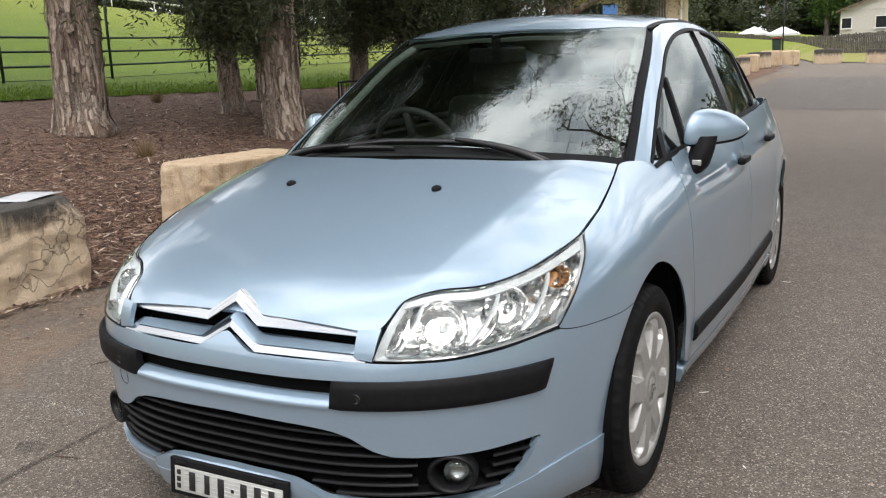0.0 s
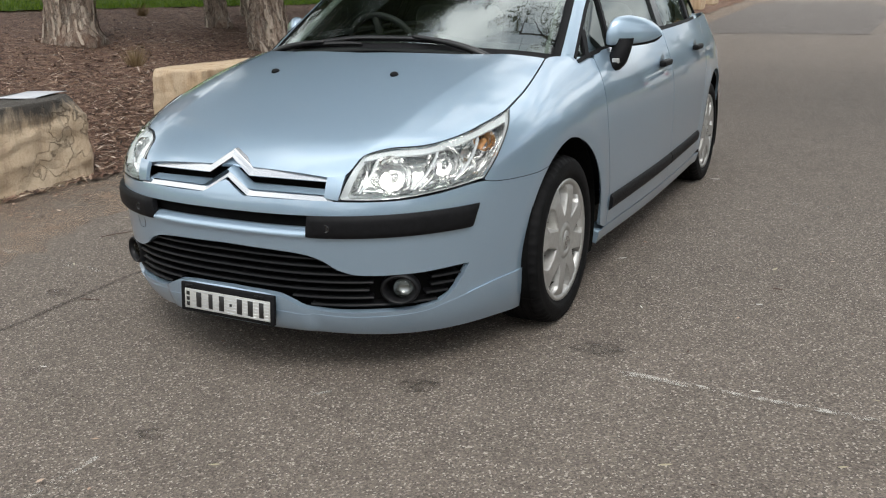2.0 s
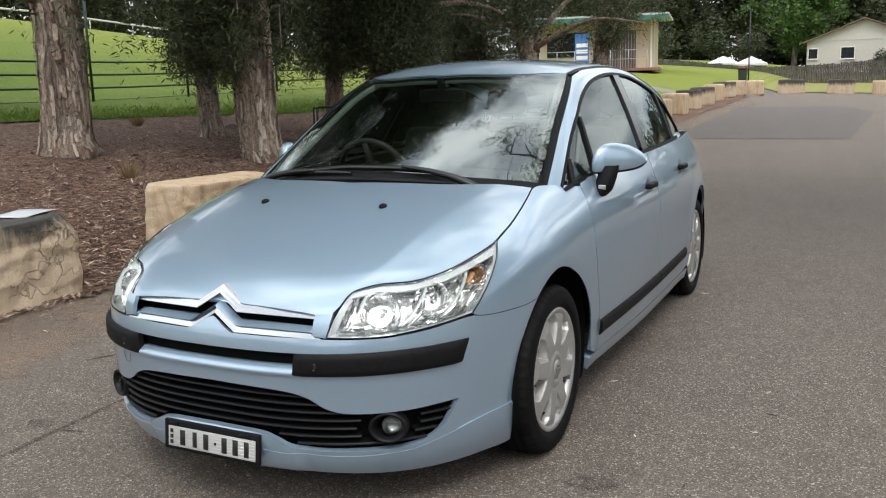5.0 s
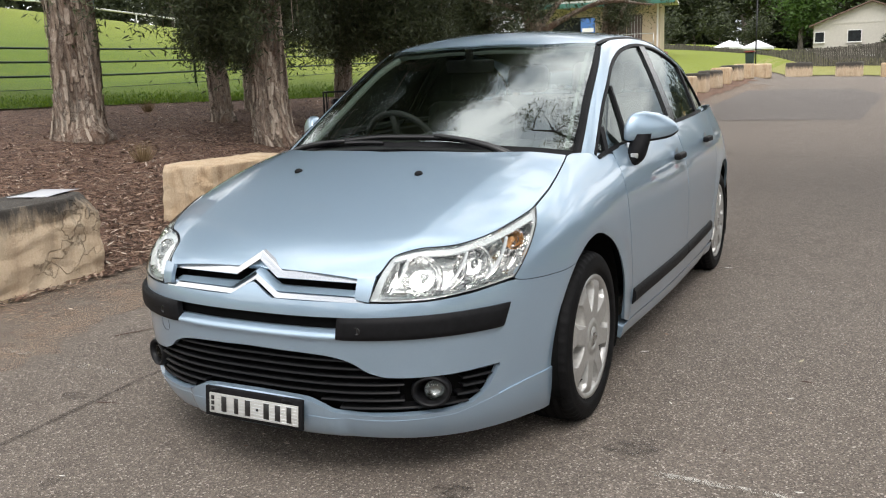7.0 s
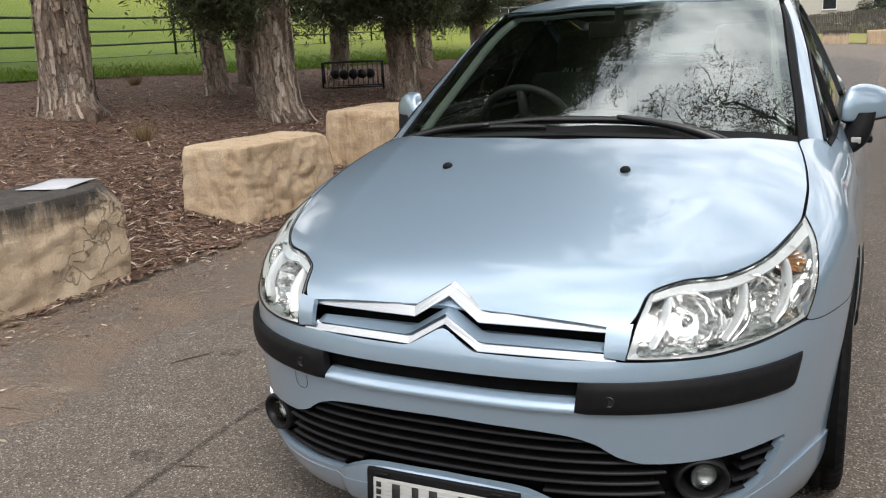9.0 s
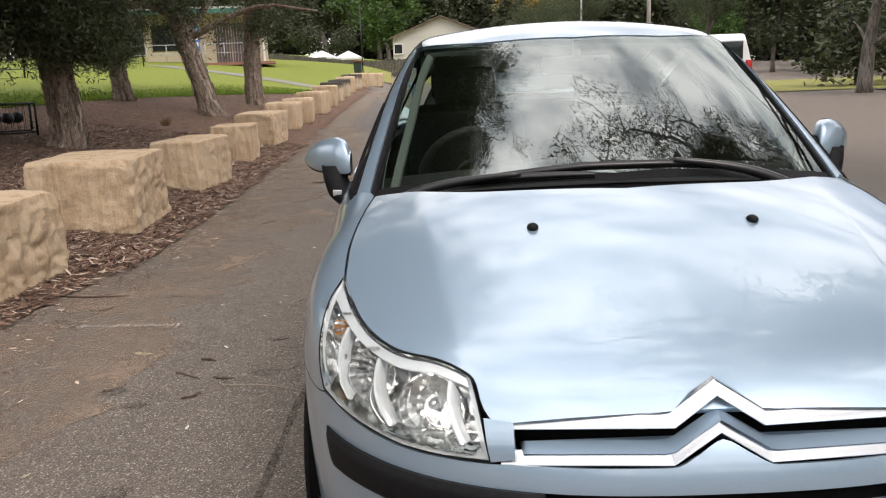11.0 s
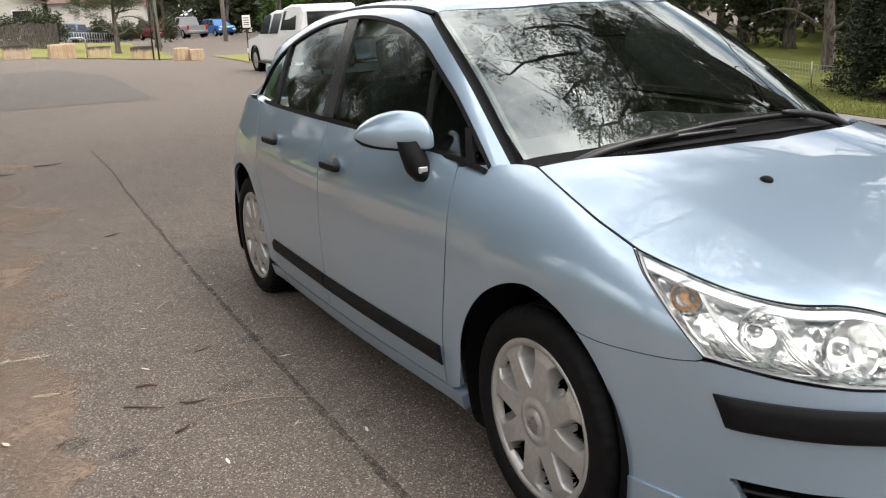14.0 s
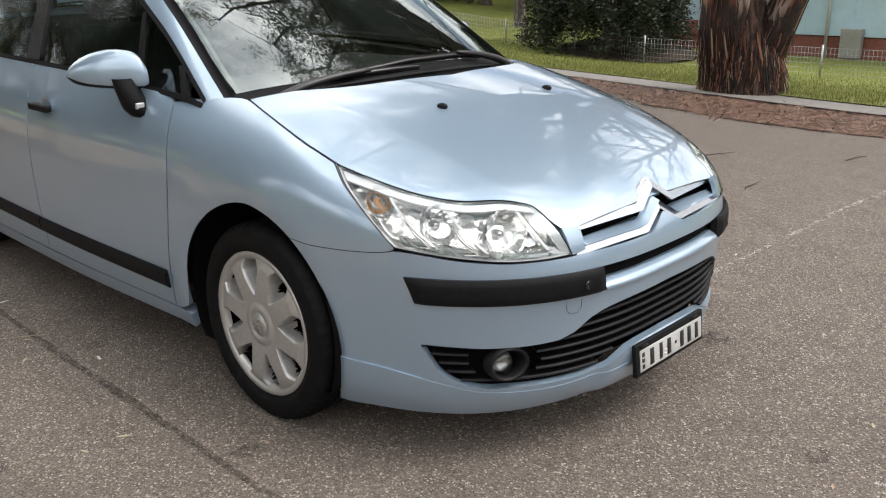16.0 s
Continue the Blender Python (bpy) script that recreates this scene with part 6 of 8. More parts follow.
# -- doors, sills and rear quarters
SEAM_B = [(.845, 1.447, .235), (.865, 1.445, .40), (.875, 1.445, .60), (.862, 1.458, .75), (.83, 1.49, .87), (.775, 1.535, .972)]
SEAM_C = [(.84, 2.10, .235), (.86, 2.145, .36), (.865, 2.205, .50), (.855, 2.31, .70), (.80, 2.43, .88), (.725, 2.555, .978)]
for s in SIDES:
    def side_panel(name, left, right, nu=44):
        lo = line([left[0], right[0]], nu)
        ys = np.linspace(left[-1][1], right[-1][1], nu)
        hi = np.stack([BELT_X(ys) + .004, ys, BELT_Z(ys) - .008], -1)
        hi[0], hi[-1] = left[-1], right[-1]
        return piece(name, *flip(*skin(settle(coons(lo, hi, line(left, 36), line(right, 36)), body_form), body_form), s), PAINT, car)
    fd = side_panel("front_door", SEAM_F, SEAM_B)
    rd = side_panel("rear_door", SEAM_B, SEAM_C)
    for door, y, z in ((fd, 1.285, .826), (rd, 2.07, .850)):
        # recess cup, then the bar over it
        c = settle(np.array([[.83, y + .01, z]]), body_form)[0]
        v, f = lathe([(.0, .002), (.030, .0015), (.040, .0028), (.046, .0010)], 30, "x")
        v = np.array(v) * [1, 1.0, .95] + c
        piece("handle_cup", *flip(v, f, s), PAINT, door)
        bm = bmesh.new()
        box(bm, 0, 0, 0, .030, .155, .028, .011, seg=3)
        for q in bm.verts:
            q.co.x -= .9 * q.co.y ** 2
        bmesh.ops.translate(bm, verts=bm.verts, vec=(s * (c[0] + .028), c[1] - .01, c[2] + .002))
        part("door_handle", bm, BLACK_PLASTIC, door, "black plastic door handle")
    for door, ya, yb, d0 in ((fd, .495, 1.442, 0), (rd, 1.452, 2.135, .0)):
        ys = np.linspace(ya, yb, 30)
        zl = .299 + .014 * (ys - .5)
        zh = .364 + .012 * (ys - .5)
        t = np.linspace(0, 1, 7)
        p = settle(np.stack([np.full((30, 7), .85), np.repeat(ys[:, None], 7, 1), zl[:, None] * (1 - t) + zh[:, None] * t], -1), body_form)
        g = slope_of(body_form, p)
        p = p + g / np.linalg.norm(g, axis=-1, keepdims=True) * (.004 + .011 * (1 - (2 * t - 1) ** 4))[None, :, None]
        piece("side_strip", *flip(*skin(p, body_form, .015), s), BLACK_PLASTIC, door, "black side rubbing strip")
    ys = np.linspace(.395, 2.27, 40)
    t = np.linspace(0, 1, 7)
    p = settle(np.stack([np.full((40, 7), .84), np.repeat(ys[:, None], 7, 1), np.full((40, 7), .172) + (.231 - .172) * t], -1), body_form)
    piece("sill", *flip(*skin(p, body_form, .05), s), PAINT, car)
    # rear quarter, from the rear door round to the tail
    low = settle(np.r_[[(.84, 2.10, .235)], arch_curve(AX_R, np.linspace(-.16, math.pi * .97, 40))], body_form)
    low = line(np.r_[low, [(.80, 3.05, .26)]], 60, False)
    high = line([(.725, 2.555, .978), (.70, 2.75, .985), (.63, 3.0, .985), (.52, 3.2, .97)], 60)
    left = line(SEAM_C, 40)
    right = line([tuple(low[-1]), (.78, 3.1, .5), (.66, 3.18, .8), (.52, 3.2, .97)], 40)
    p = settle(coons(low, high, left, right), body_form)
    piece("rear_wing", *flip(*skin(p, body_form), s), PAINT, car)
    tp = settle(np.stack([line([(.70, 3.05, z), (.60, 3.2, z)], 8) for z in np.linspace(.60, .93, 8)], 1), body_form, .004)
    piece("tail_lamp", *flip(*skin(tp, body_form), s), TAIL_RED, car, "red tail lamp")

for s in SIDES:
    out_ = line([(.725, 2.50, .972), (.70, 2.75, .983), (.63, 3.0, .983), (.52, 3.2, .968)], 24)
    in_ = line([(.690, 2.50, 1.000), (.625, 2.78, 1.012), (.56, 3.0, 1.045), (.47, 3.16, 1.06)], 24)
    t = np.linspace(0, 1, 6)[None, :, None]
    g = out_[:, None] * (1 - t) + in_[:, None] * t + np.array([0, 0, .010]) * np.sin(math.pi * t)
    piece("rear_shoulder", *flip(*skin(g, body_form, .01), s), PAINT, car)

# tail: hatch and rear bumper
t = np.linspace(-1, 1, 40)
zs = np.linspace(.2, .95, 20)
p = settle(np.stack([np.repeat((.70 * t)[:, None], 20, 1), np.full((40, 20), 3.3), np.repeat(zs[None], 40, 0)], -1), body_form)
piece("tailgate", *skin(p, body_form), PAINT, car)

# -- roof, pillars, glass
DITCH = [(.535, 1.03, 1.36), (.535, 1.25, 1.385), (.53, 1.6, 1.395), (.52, 2.0, 1.375), (.50, 2.4, 1.315), (.46, 2.75, 1.23)]
SCR_EDGE = [(.684, .250, .93), (.657, .395, 1.01), (.618, .595, 1.13), (.577, .833, 1.265), (.540, 1.025, 1.36)]
PIL_EDGE = [(.702, .27, .925), (.675, .413, 1.01), (.636, .613, 1.13), (.594, .85, 1.265), (.550, 1.035, 1.355)]
wid = line(DITCH, 50)
rf_front = line([(0, .80, 1.38), (.28, .855, 1.375), (.535, 1.03, 1.36)], 30)
rf_rear = line([(0, 2.70, 1.30), (.46, 2.75, 1.23)], 30)
half = settle(coons(rf_front, rf_rear, line([(0, .80, 1.38), (0, 1.5, 1.46), (0, 2.7, 1.30)], 50), wid, .004), cabin_form)
piece("roof", *skin(np.concatenate([(half * [-1, 1, 1])[:0:-1], half]), cabin_form), PAINT, car)
# windscreen
base_c = line([(0, .06, .975), (.35, .12, .965), (.672, .262, .935)], 30)
scr = settle(coons(base_c, rf_front, line([(0, .06, .975), (0, .45, 1.19), (0, .80, 1.38)], 40), line([(.672, .262, .935)] + SCR_EDGE[1:], 40), .012), cabin_form, -.004)
wsp = np.concatenate([(scr * [-1, 1, 1])[:0:-1], scr])


def evened(p, ex=(0, 2), ey=(0, 1, 2)):
    """Lays a grid of points on one even curved sheet z(x, y)."""
    x, y = p[..., 0].ravel(), p[..., 1].ravel()
    a = np.stack([x ** i * y ** j for i in ex for j in ey], -1)
    c, *_ = np.linalg.lstsq(a, p[..., 2].ravel(), rcond=None)
    q = p.copy()
    q[..., 2] = (a @ c).reshape(p.shape[:2])
    return q


wsp = evened(wsp)
windscreen = piece("windscreen", *skin(wsp, cabin_form, .004), SCREEN_GLASS, car, "clear laminated windscreen")
windscreen.visible_shadow = False
for s in SIDES:
    e0 = settle(line(PIL_EDGE, 50), cabin_form, -.006)
    e1 = settle(line(SCR_EDGE, 50), cabin_form, -.007)
    e2 = settle(line(np.array(SCR_EDGE) + [-.007, -.006, 0], 50), cabin_form, .003)
    piece("screen_moulding", *flip(*skin(np.stack([e0, e0 * .6 + e1 * .4 - [0, 0, .004], e1, e1 * .4 + e2 * .6 + [0, 0, .003], e2], 1), cabin_form, .012), s), BLACK_PLASTIC, windscreen, "black windscreen side moulding")
    d0 = settle(line(np.array(DITCH) + [.007, 0, 0], 50), cabin_form, .001)
    d1 = settle(line(np.array(DITCH) + [-.012, 0, 0], 50), cabin_form, .001)
    piece("roof_moulding", *flip(*skin(np.stack([d0, d1], 1), cabin_form, .01), s), BLACK_PLASTIC, car, "black roof moulding")
    # painted pillar and rail between screen and side windows
    inner = settle(line(PIL_EDGE + DITCH[1:], 90, False), cabin_form)
    ys = np.r_[np.linspace(.335, 1.0, 40), np.linspace(1.02, 2.80, 50)]
    outer = np.stack([np.full(90, .6), ys, ARCH_Z(ys) + .004], -1)
    outer[:, 0] = BELT_X(ys) - .42 * (outer[:, 2] - .96)
    outer = settle(outer, cabin_form)
    start = line([tuple(inner[0]), (.722, .31, .925), tuple(outer[0])], 9)
    end = line([tuple(inner[-1]), tuple(outer[-1])], 9)
    p = settle(coons(inner, outer, start, end, .001), cabin_form)
    piece("roof_rail", *flip(*skin(p, cabin_form), s), PAINT, car)

    def side_grid(ya, yb, n, lo, hi, rows, off):
        ys = np.linspace(ya, yb, n)
        t = np.linspace(0, 1, rows)
        z0, z1 = lo(ys), hi(ys)
        z = z0[:, None] * (1 - t) + np.maximum(z1, z0 + .002)[:, None] * t
        y = np.repeat(ys[:, None], rows, 1)
        d = z - .96
        x = BELT_X(y) - .42 * d
        return settle(np.stack([x, y, z], -1), cabin_form, off)
    belt = (lambda y: BELT_Z(y) - .012)
    belt_in = (lambda y: BELT_Z(y) + .004)
    arch_in = (lambda y: ARCH_Z(y) - .013)
    frame_up = side_grid(.345, 2.82, 80, lambda y: np.maximum(arch_in(y), belt(y)), lambda y: ARCH_Z(y) + .002, 3, .003)
    frame_lo = side_grid(.345, 2.60, 60, belt, lambda y: np.minimum(belt_in(y), ARCH_Z(y)), 3, .004)
    wf = piece("window_frame", *flip(*gather(skin(frame_up, cabin_form), skin(frame_lo, cabin_form)), s), BLACK_PLASTIC, car, "black side window frame")

    def post(a, b, wa, wb, name, mat=BLACK_GLOSS, off=.005):
        pa, pb = np.array(a), np.array(b)
        t = np.linspace(0, 1, 16)
        q = pa + (pb - pa) * t[:, None]
        w = wa + (wb - wa) * t
        g = np.stack([np.stack([0 * t, q[:, 0] + k * w, q[:, 1]], -1) for k in (-.5, 0, .5)], 1)
        d = g[..., 2] - .96
        g[..., 0] = BELT_X(g[..., 1]) - .42 * d
        return piece(name, *flip(*skin(settle(g, cabin_form, off), cabin_form), s), mat, wf)
    post((1.545, .985), (1.665, 1.372), .115, .115, "pillar_cover")
    post((.705, .955), (.80, 1.185), .022, .022, "quarter_post", BLACK_PLASTIC)
    post((.425, .93), (.50, 1.03), .03, .03, "sail_post", BLACK_PLASTIC)
    post((2.34, .99), (2.455, 1.26), .075, .05, "rear_quarter_post", BLACK_PLASTIC)
    for nm, ya, yb in (("quarter_window", .40, .75), ("door_window", .72, 1.60), ("rear_door_window", 1.60, 2.42), ("rear_quarter_window", 2.40, 2.80)):
        tint_ = REAR_GLASS if nm == "rear_quarter_window" else SIDE_GLASS
        gl = piece(nm, *flip(*skin(side_grid(ya, yb, 24, belt_in, lambda y: np.maximum(arch_in(y) + .004, belt_in(y)), 10, -.006), cabin_form, .004), s), tint_, car, "tinted side window glass")
        gl.visible_shadow = False
# rear screen
t = np.linspace(-1, 1, 30)
g = np.stack([np.stack([.50 * t, np.full(30, y), 0 * t], -1) for y in np.linspace(2.66, 3.14, 12)], 1)
g[..., 2] = PROF(g[..., 1] - .4 * g[..., 0] ** 2) - .15 * g[..., 0] ** 2
rw = piece("rear_screen", *skin(settle(g, cabin_form, -.004), cabin_form), REAR_GLASS, car)
rw.visible_shadow = False
g = np.stack([np.stack([.52 * t, np.full(30, y), 0 * t], -1) for y in np.linspace(3.14, 3.22, 4)], 1)
g[..., 2] = np.linspace(1.14, .95, 4)[None]
piece("tailgate_top", *skin(g, cabin_form), PAINT, car)
for s in SIDES:
    g = np.stack([line([(.50, 2.75, 1.22), (.50, 3.14, 1.08), (.60, 3.25, .96)], 12), line([(.62, 2.81, .99), (.62, 3.0, .985), (.62, 3.22, .965)], 12)], 1)
    piece("rear_pillar", *flip(*skin(g, cabin_form), s), PAINT, car)

# -- scuttle, wipers, washer jets
sc_f = line([(0, -.025, .958), (.35, .035, .950), (.672, .21, .925)], 30)
sc_r = line([(0, .085, .968), (.35, .14, .955), (.672, .275, .93)], 30)
g = np.stack([sc_f + (sc_r - sc_f) * k + [0, 0, -.012 * math.sin(3.14 * k)] for k in np.linspace(0, 1, 6)], 1)
g = np.concatenate([(g * [-1, 1, 1])[:0:-1], g])
scuttle = piece("scuttle_panel", *skin(g, cabin_form), BLACK_PLASTIC, car, "black plastic scuttle panel")
for s in SIDES:
    vs, fs = [], []
    for i in range(24):
        for j in range(5):
            x = .40 + .0105 * i
            k = .25 + .13 * j
            y = (.035 + .5 * (x - .35) ** 2 + .30 * (x - .35)) + (.095) * k
            z = .957 - .10 * (x - .40) - .012 * math.sin(3.14 * k) + .011
            v, f = lathe([(.0022, .0), (.0038, .0012), (.0046, .0)], 6, "z")
            vs, fs = gather((vs, fs), (np.array(v) + [x + .005 * (j % 2), y, z], f))
    piece("vent_mesh", *flip(np.array(vs), fs, s), BLACK_GLOSS, scuttle)


def on_screen(x, y, off=.02):
    return tuple(settle(np.array([[x, y, PROF(y - .4 * x * x) - .15 * x * x]]), cabin_form, off)[0])


band_ = []
for d_ in (0, .010, .020, .030):
    band_.append(settle(base_c + [0, d_ + .004, d_ * .6], cabin_form, .0006))
band_ = np.stack(band_, 1)
piece("screen_band", *skin(np.concatenate([(band_ * [-1, 1, 1])[:0:-1], band_]), cabin_form, fold=False), BLACK_PLASTIC, windscreen, "black band along the foot of the windscreen")
WIPER_BLACK = simple("satin_black_wiper_steel", (.013, .013, .014), .33, 0, .2, 60)
for blade, pivot, hold, lift in (([(-.37, .148), (-.20, .112), (-.06, .104), (.12, .110), (.32, .142)], (.475, .118, .944), 13, .010),
                                 ([(-.47, .185), (-.32, .128), (-.16, .092), (-.06, .082)], (-.585, .165, .935), 9, .004)):
    pts = line([on_screen(*b, lift) for b in blade], 18)
    wiper = piece("wiper", *tube(pts, .0042, 6), RUBBER, car, "black windscreen wiper")
    fin = []
    for k, (dy, dz) in enumerate(((.004, .002), (-.007, .001), (-.006, .008), (.001, .017), (.005, .010))):
        e = np.sin(np.linspace(.12, math.pi - .12, 18)) ** .3
        fin.append(pts + np.stack([0 * e, dy * e, .003 + dz * e], -1))
    fin = np.stack(fin + fin[:1], 1)
    piece("wiper_blade", *skin(fin, cabin_form, fold=False), WIPER_BLACK, wiper)
    m_ = pts[hold] + [0, -.004, .018]
    pv = np.array(pivot)
    arm = line([tuple(pv), tuple(pv * .72 + m_ * .28 + [0, -.004, .014]), tuple(pv * .35 + m_ * .65 + [0, -.004, .012]), tuple(m_)], 14)
    v, f = tube(arm, [.017, .0165, .016, .015, .014, .013, .0125, .012, .011, .010, .0095, .009, .008, .006], 8)
    piece("wiper_arm", np.array(v), f, WIPER_BLACK, wiper)
    v, f = lathe([(0, .016), (.012, .015), (.018, .008), (.020, -.02)], 16, "z")
    piece("pivot_cap", np.array(v) + pv, f, BLACK_PLASTIC, wiper)
for s in SIDES:
    c = settle(np.array([[.262, -.225, .915]]), body_form)[0]
    bm = bmesh.new()
    bmesh.ops.create_uvsphere(bm, u_segments=16, v_segments=8, radius=1, matrix=Matrix.Translation((s * c[0], c[1], c[2] + .002)) @ Matrix.Diagonal((.014, .020, .011, 1)))
    part("washer_jet", bm, BLACK_PLASTIC, car)

# -- door mirrors
M_TOP = soft([0, .04, .14, .32, .58, .82, .95, 1], [.45, .68, .88, .93, .80, .50, .24, .08], .02)
M_LOW = soft([0, .06, .2, .7, .9, 1], [.7, .95, 1, .95, .7, .15], .03)
M_DEEP = soft([0, .08, .3, .6, .85, 1], [.60, .82, 1, .95, .62, .12], .03)
for s in SIDES:
    nu, nv = 36, 26
    vs, fs, ix = [], [], []
    for i in range(nu + 1):
        t = i / nu
        x = .775 + .180 * t
        up_, dn_ = .100 * float(M_TOP(t)), .034 * float(M_LOW(t))
        dep = .066 * float(M_DEEP(t))
        yc, zc = .655 + .165 * t, .980 + .012 * t * t
        for j in range(nv):
            a = 2 * math.pi * j / nv
            cy, cz = math.cos(a), math.sin(a)
            py = -abs(cy) ** .8 * dep if cy < 0 else abs(cy) ** .35 * dep * .75
            vs.append((x * s, yc + py, zc + (up_ * abs(cz) ** .85 if cz > 0 else -dn_ * abs(cz) ** .55)))
    for i in range(nu):
        for j in range(nv):
            j2 = (j + 1) % nv
            q = (i * nv + j, i * nv + j2, (i + 1) * nv + j2, (i + 1) * nv + j)
            fs.append(q if s < 0 else q[::-1])
            ix.append(1 if nv * .54 < j < nv * .985 else 0)
    fs += [tuple(range(nv)), tuple(nu * nv + k for k in range(nv))]
    ix += [1, 0]
    mirror = piece("door_mirror", vs, fs, [PAINT, BLACK_PLASTIC], car, "blue door mirror with black base", index=ix)
    arm = line([(.835, .668, .985), (.832, .660, .955), (.824, .652, .92), (.812, .648, .885), (.785, .65, .858)], 12)
    vs, fs = [], []
    for i, p in enumerate(arm):
        r = .034 + .022 * (i / 11)
        for k in range(10):
            a = 2 * math.pi * k / 10
            vs.append(((p[0] + .042 * math.cos(a)) * s, p[1] + r * math.sin(a), p[2]))
    for i in range(11):
        for k in range(10):
            q = (i * 10 + k, i * 10 + (k + 1) % 10, (i + 1) * 10 + (k + 1) % 10, (i + 1) * 10 + k)
            fs.append(q[::-1] if s > 0 else q)
    fs.append(tuple(range(110, 120)))
    piece("mirror_arm", vs, fs, BLACK_PLASTIC, mirror)
    bm = bmesh.new()
    box(bm, s * .822, .607, .898, .030, .010, .020, .003)
    part("mirror_badge", bm, SILVER, mirror)
    bm = bmesh.new()
    box(bm, s * .865, .770, 1.008, .13, .004, .075, .0015, Matrix.Translation((s * .865, .770, 0)) @ Matrix.Rotation(s * .74, 4, 'Z') @ Matrix.Translation((-s * .865, -.770, 0)))
    part("mirror_glass", bm, CHROME, mirror)

# -- wheels
TYRE = [(.212, -.085), (.222, -.094), (.234, -.100), (.262, -.104), (.290, -.099), (.303, -.088), (.3085, -.072)]
for k in (-.052, -.020, .020, .052):
    TYRE += [(.3105, k - .008), (.3045, k - .005), (.3045, k + .005), (.3105, k + .008)]
TYRE += [(.3085, .072), (.303, .088), (.297, .093), (.290, .099), (.283, .099), (.270, .104), (.250, .1045), (.240, .1015), (.236, .097), (.228, .094), (.212, .085)]


def wheel_meshes():
    seg = 168
    v, f = lathe(TYRE, seg, "x")
    v = np.array(v)
    rad_ = np.hypot(v[:, 1], v[:, 2])
    turn = np.round(np.arctan2(v[:, 2], v[:, 1]) / (2 * math.pi) * seg).astype(int)
    cut = (np.abs(v[:, 0]) > .066) & (rad_ > .292) & (turn % 3 == 0)
    v[cut, 1:] *= ((rad_[cut] - .005) / rad_[cut])[:, None]
    tyre = mesh_of("tyre", v, f, RUBBER)
    v, f = lathe([(.02, .025), (.19, .02), (.197, -.08)], 40, "x")
    well = mesh_of("wheel_rim", v, f, DARK_VOID)
    # rim lip, hub with its ring, and eight broad petals with open wedges between them
    ring = lathe([(.184, .060), (.186, .074), (.197, .082), (.207, .084), (.211, .076), (.208, .066)], 72, "x")
    hub = lathe([(0, .089), (.031, .089), (.033, .084), (.036, .084), (.039, .090), (.055, .087), (.060, .083), (.066, .083)], 48, "x")
    nr, na = 44, 8 * 64
    rr = np.linspace(.064, .190, nr)
    aa = np.arange(na) / na * 2 * math.pi
    vs, fs = [], []
    inside = np.zeros((nr, na), bool)
    for i, r in enumerate(rr):
        win = .039 * max(0.0, min(1.0, (r - .085) / .075)) ** .8 * (1 - .25 * max(0.0, (r - .172) / .018))
        for j, a in enumerate(aa):
            k = (a / (math.pi / 4)) % 1.0
            g = abs(k - .5) * math.pi / 4 * r                # arc from the middle of a wedge
            t = max(0.0, min(1.0, (win - g) / .012))
            h = .0835 + .004 * math.sin(math.pi * (r - .064) / .126) - .052 * t * t * (3 - 2 * t) - .006 * max(0.0, (r - .17) / .02)
            inside[i, j] = t > .55 and .112 < r < .182 - .03 * abs(k - .62) and k > .30 + .9 * max(0, .135 - r)
            vs.append((h, r * math.cos(a), r * math.sin(a)))
    for i in range(nr - 1):
        for j in range(na):
            j2 = (j + 1) % na
            if inside[i, j] and inside[i, j2] and inside[i + 1, j]:
                continue
            fs.append((i * na + j, (i + 1) * na + j, (i + 1) * na + j2, i * na + j2))
    cv, cf = gather(ring, hub, (vs, fs))
    cover = mesh_of("wheel_cover", np.array(cv) * [1, 1.085, 1.085] + [.012, 0, 0], cf, SILVER)
    vs, fs = [], []
    for dz in (-.012, .006):
        o = len(vs)
        for y_, z_ in ((-.022, -.006), (0, .014), (.022, -.006), (.022, -.015), (0, .005), (-.022, -.015)):
            vs.append((.1035, y_, z_ + dz))
        fs += [(o, o + 1, o + 4, o + 5), (o + 1, o + 2, o + 3, o + 4)]
    mark = mesh_of("hub_mark", vs, fs, CHROME, False)
    return well, tyre, cover, mark


WELL, TYRE_M, COVER, MARK = wheel_meshes()
for s in SIDES:
    for y, xo, spin in ((0, .735, 12 if s < 0 else 30), (2.608, .727, 40)):
        w = new("wheel", WELL)
        w.matrix_basis = pose(s * xo, y, WHEEL_Z, spin, 0, 0) @ Matrix.Diagonal((s, 1, 1, 1))
        hang(w, car)
        for nm, me, lb in (("tyre", TYRE_M, "black rubber tyre"), ("wheel_cover", COVER, "silver wheel cover with eight broad petals"), ("hub_mark", MARK, "")):
            o = new(nm, me)
            o.parent = w
            tagged(o, lb)
        # arch liner
        v, f = lathe([(.20, -.17), (ARCH_R + .004, -.17), (ARCH_R + .004, .082)], 48, "x")
        v = np.array(v) * [s, 1, 1] + [s * .735, AX_F if y == 0 else AX_R, ARCH_C]
        v[:, 2] = np.maximum(v[:, 2], .16)
        piece("arch_liner", v, f, DARK_VOID, car)

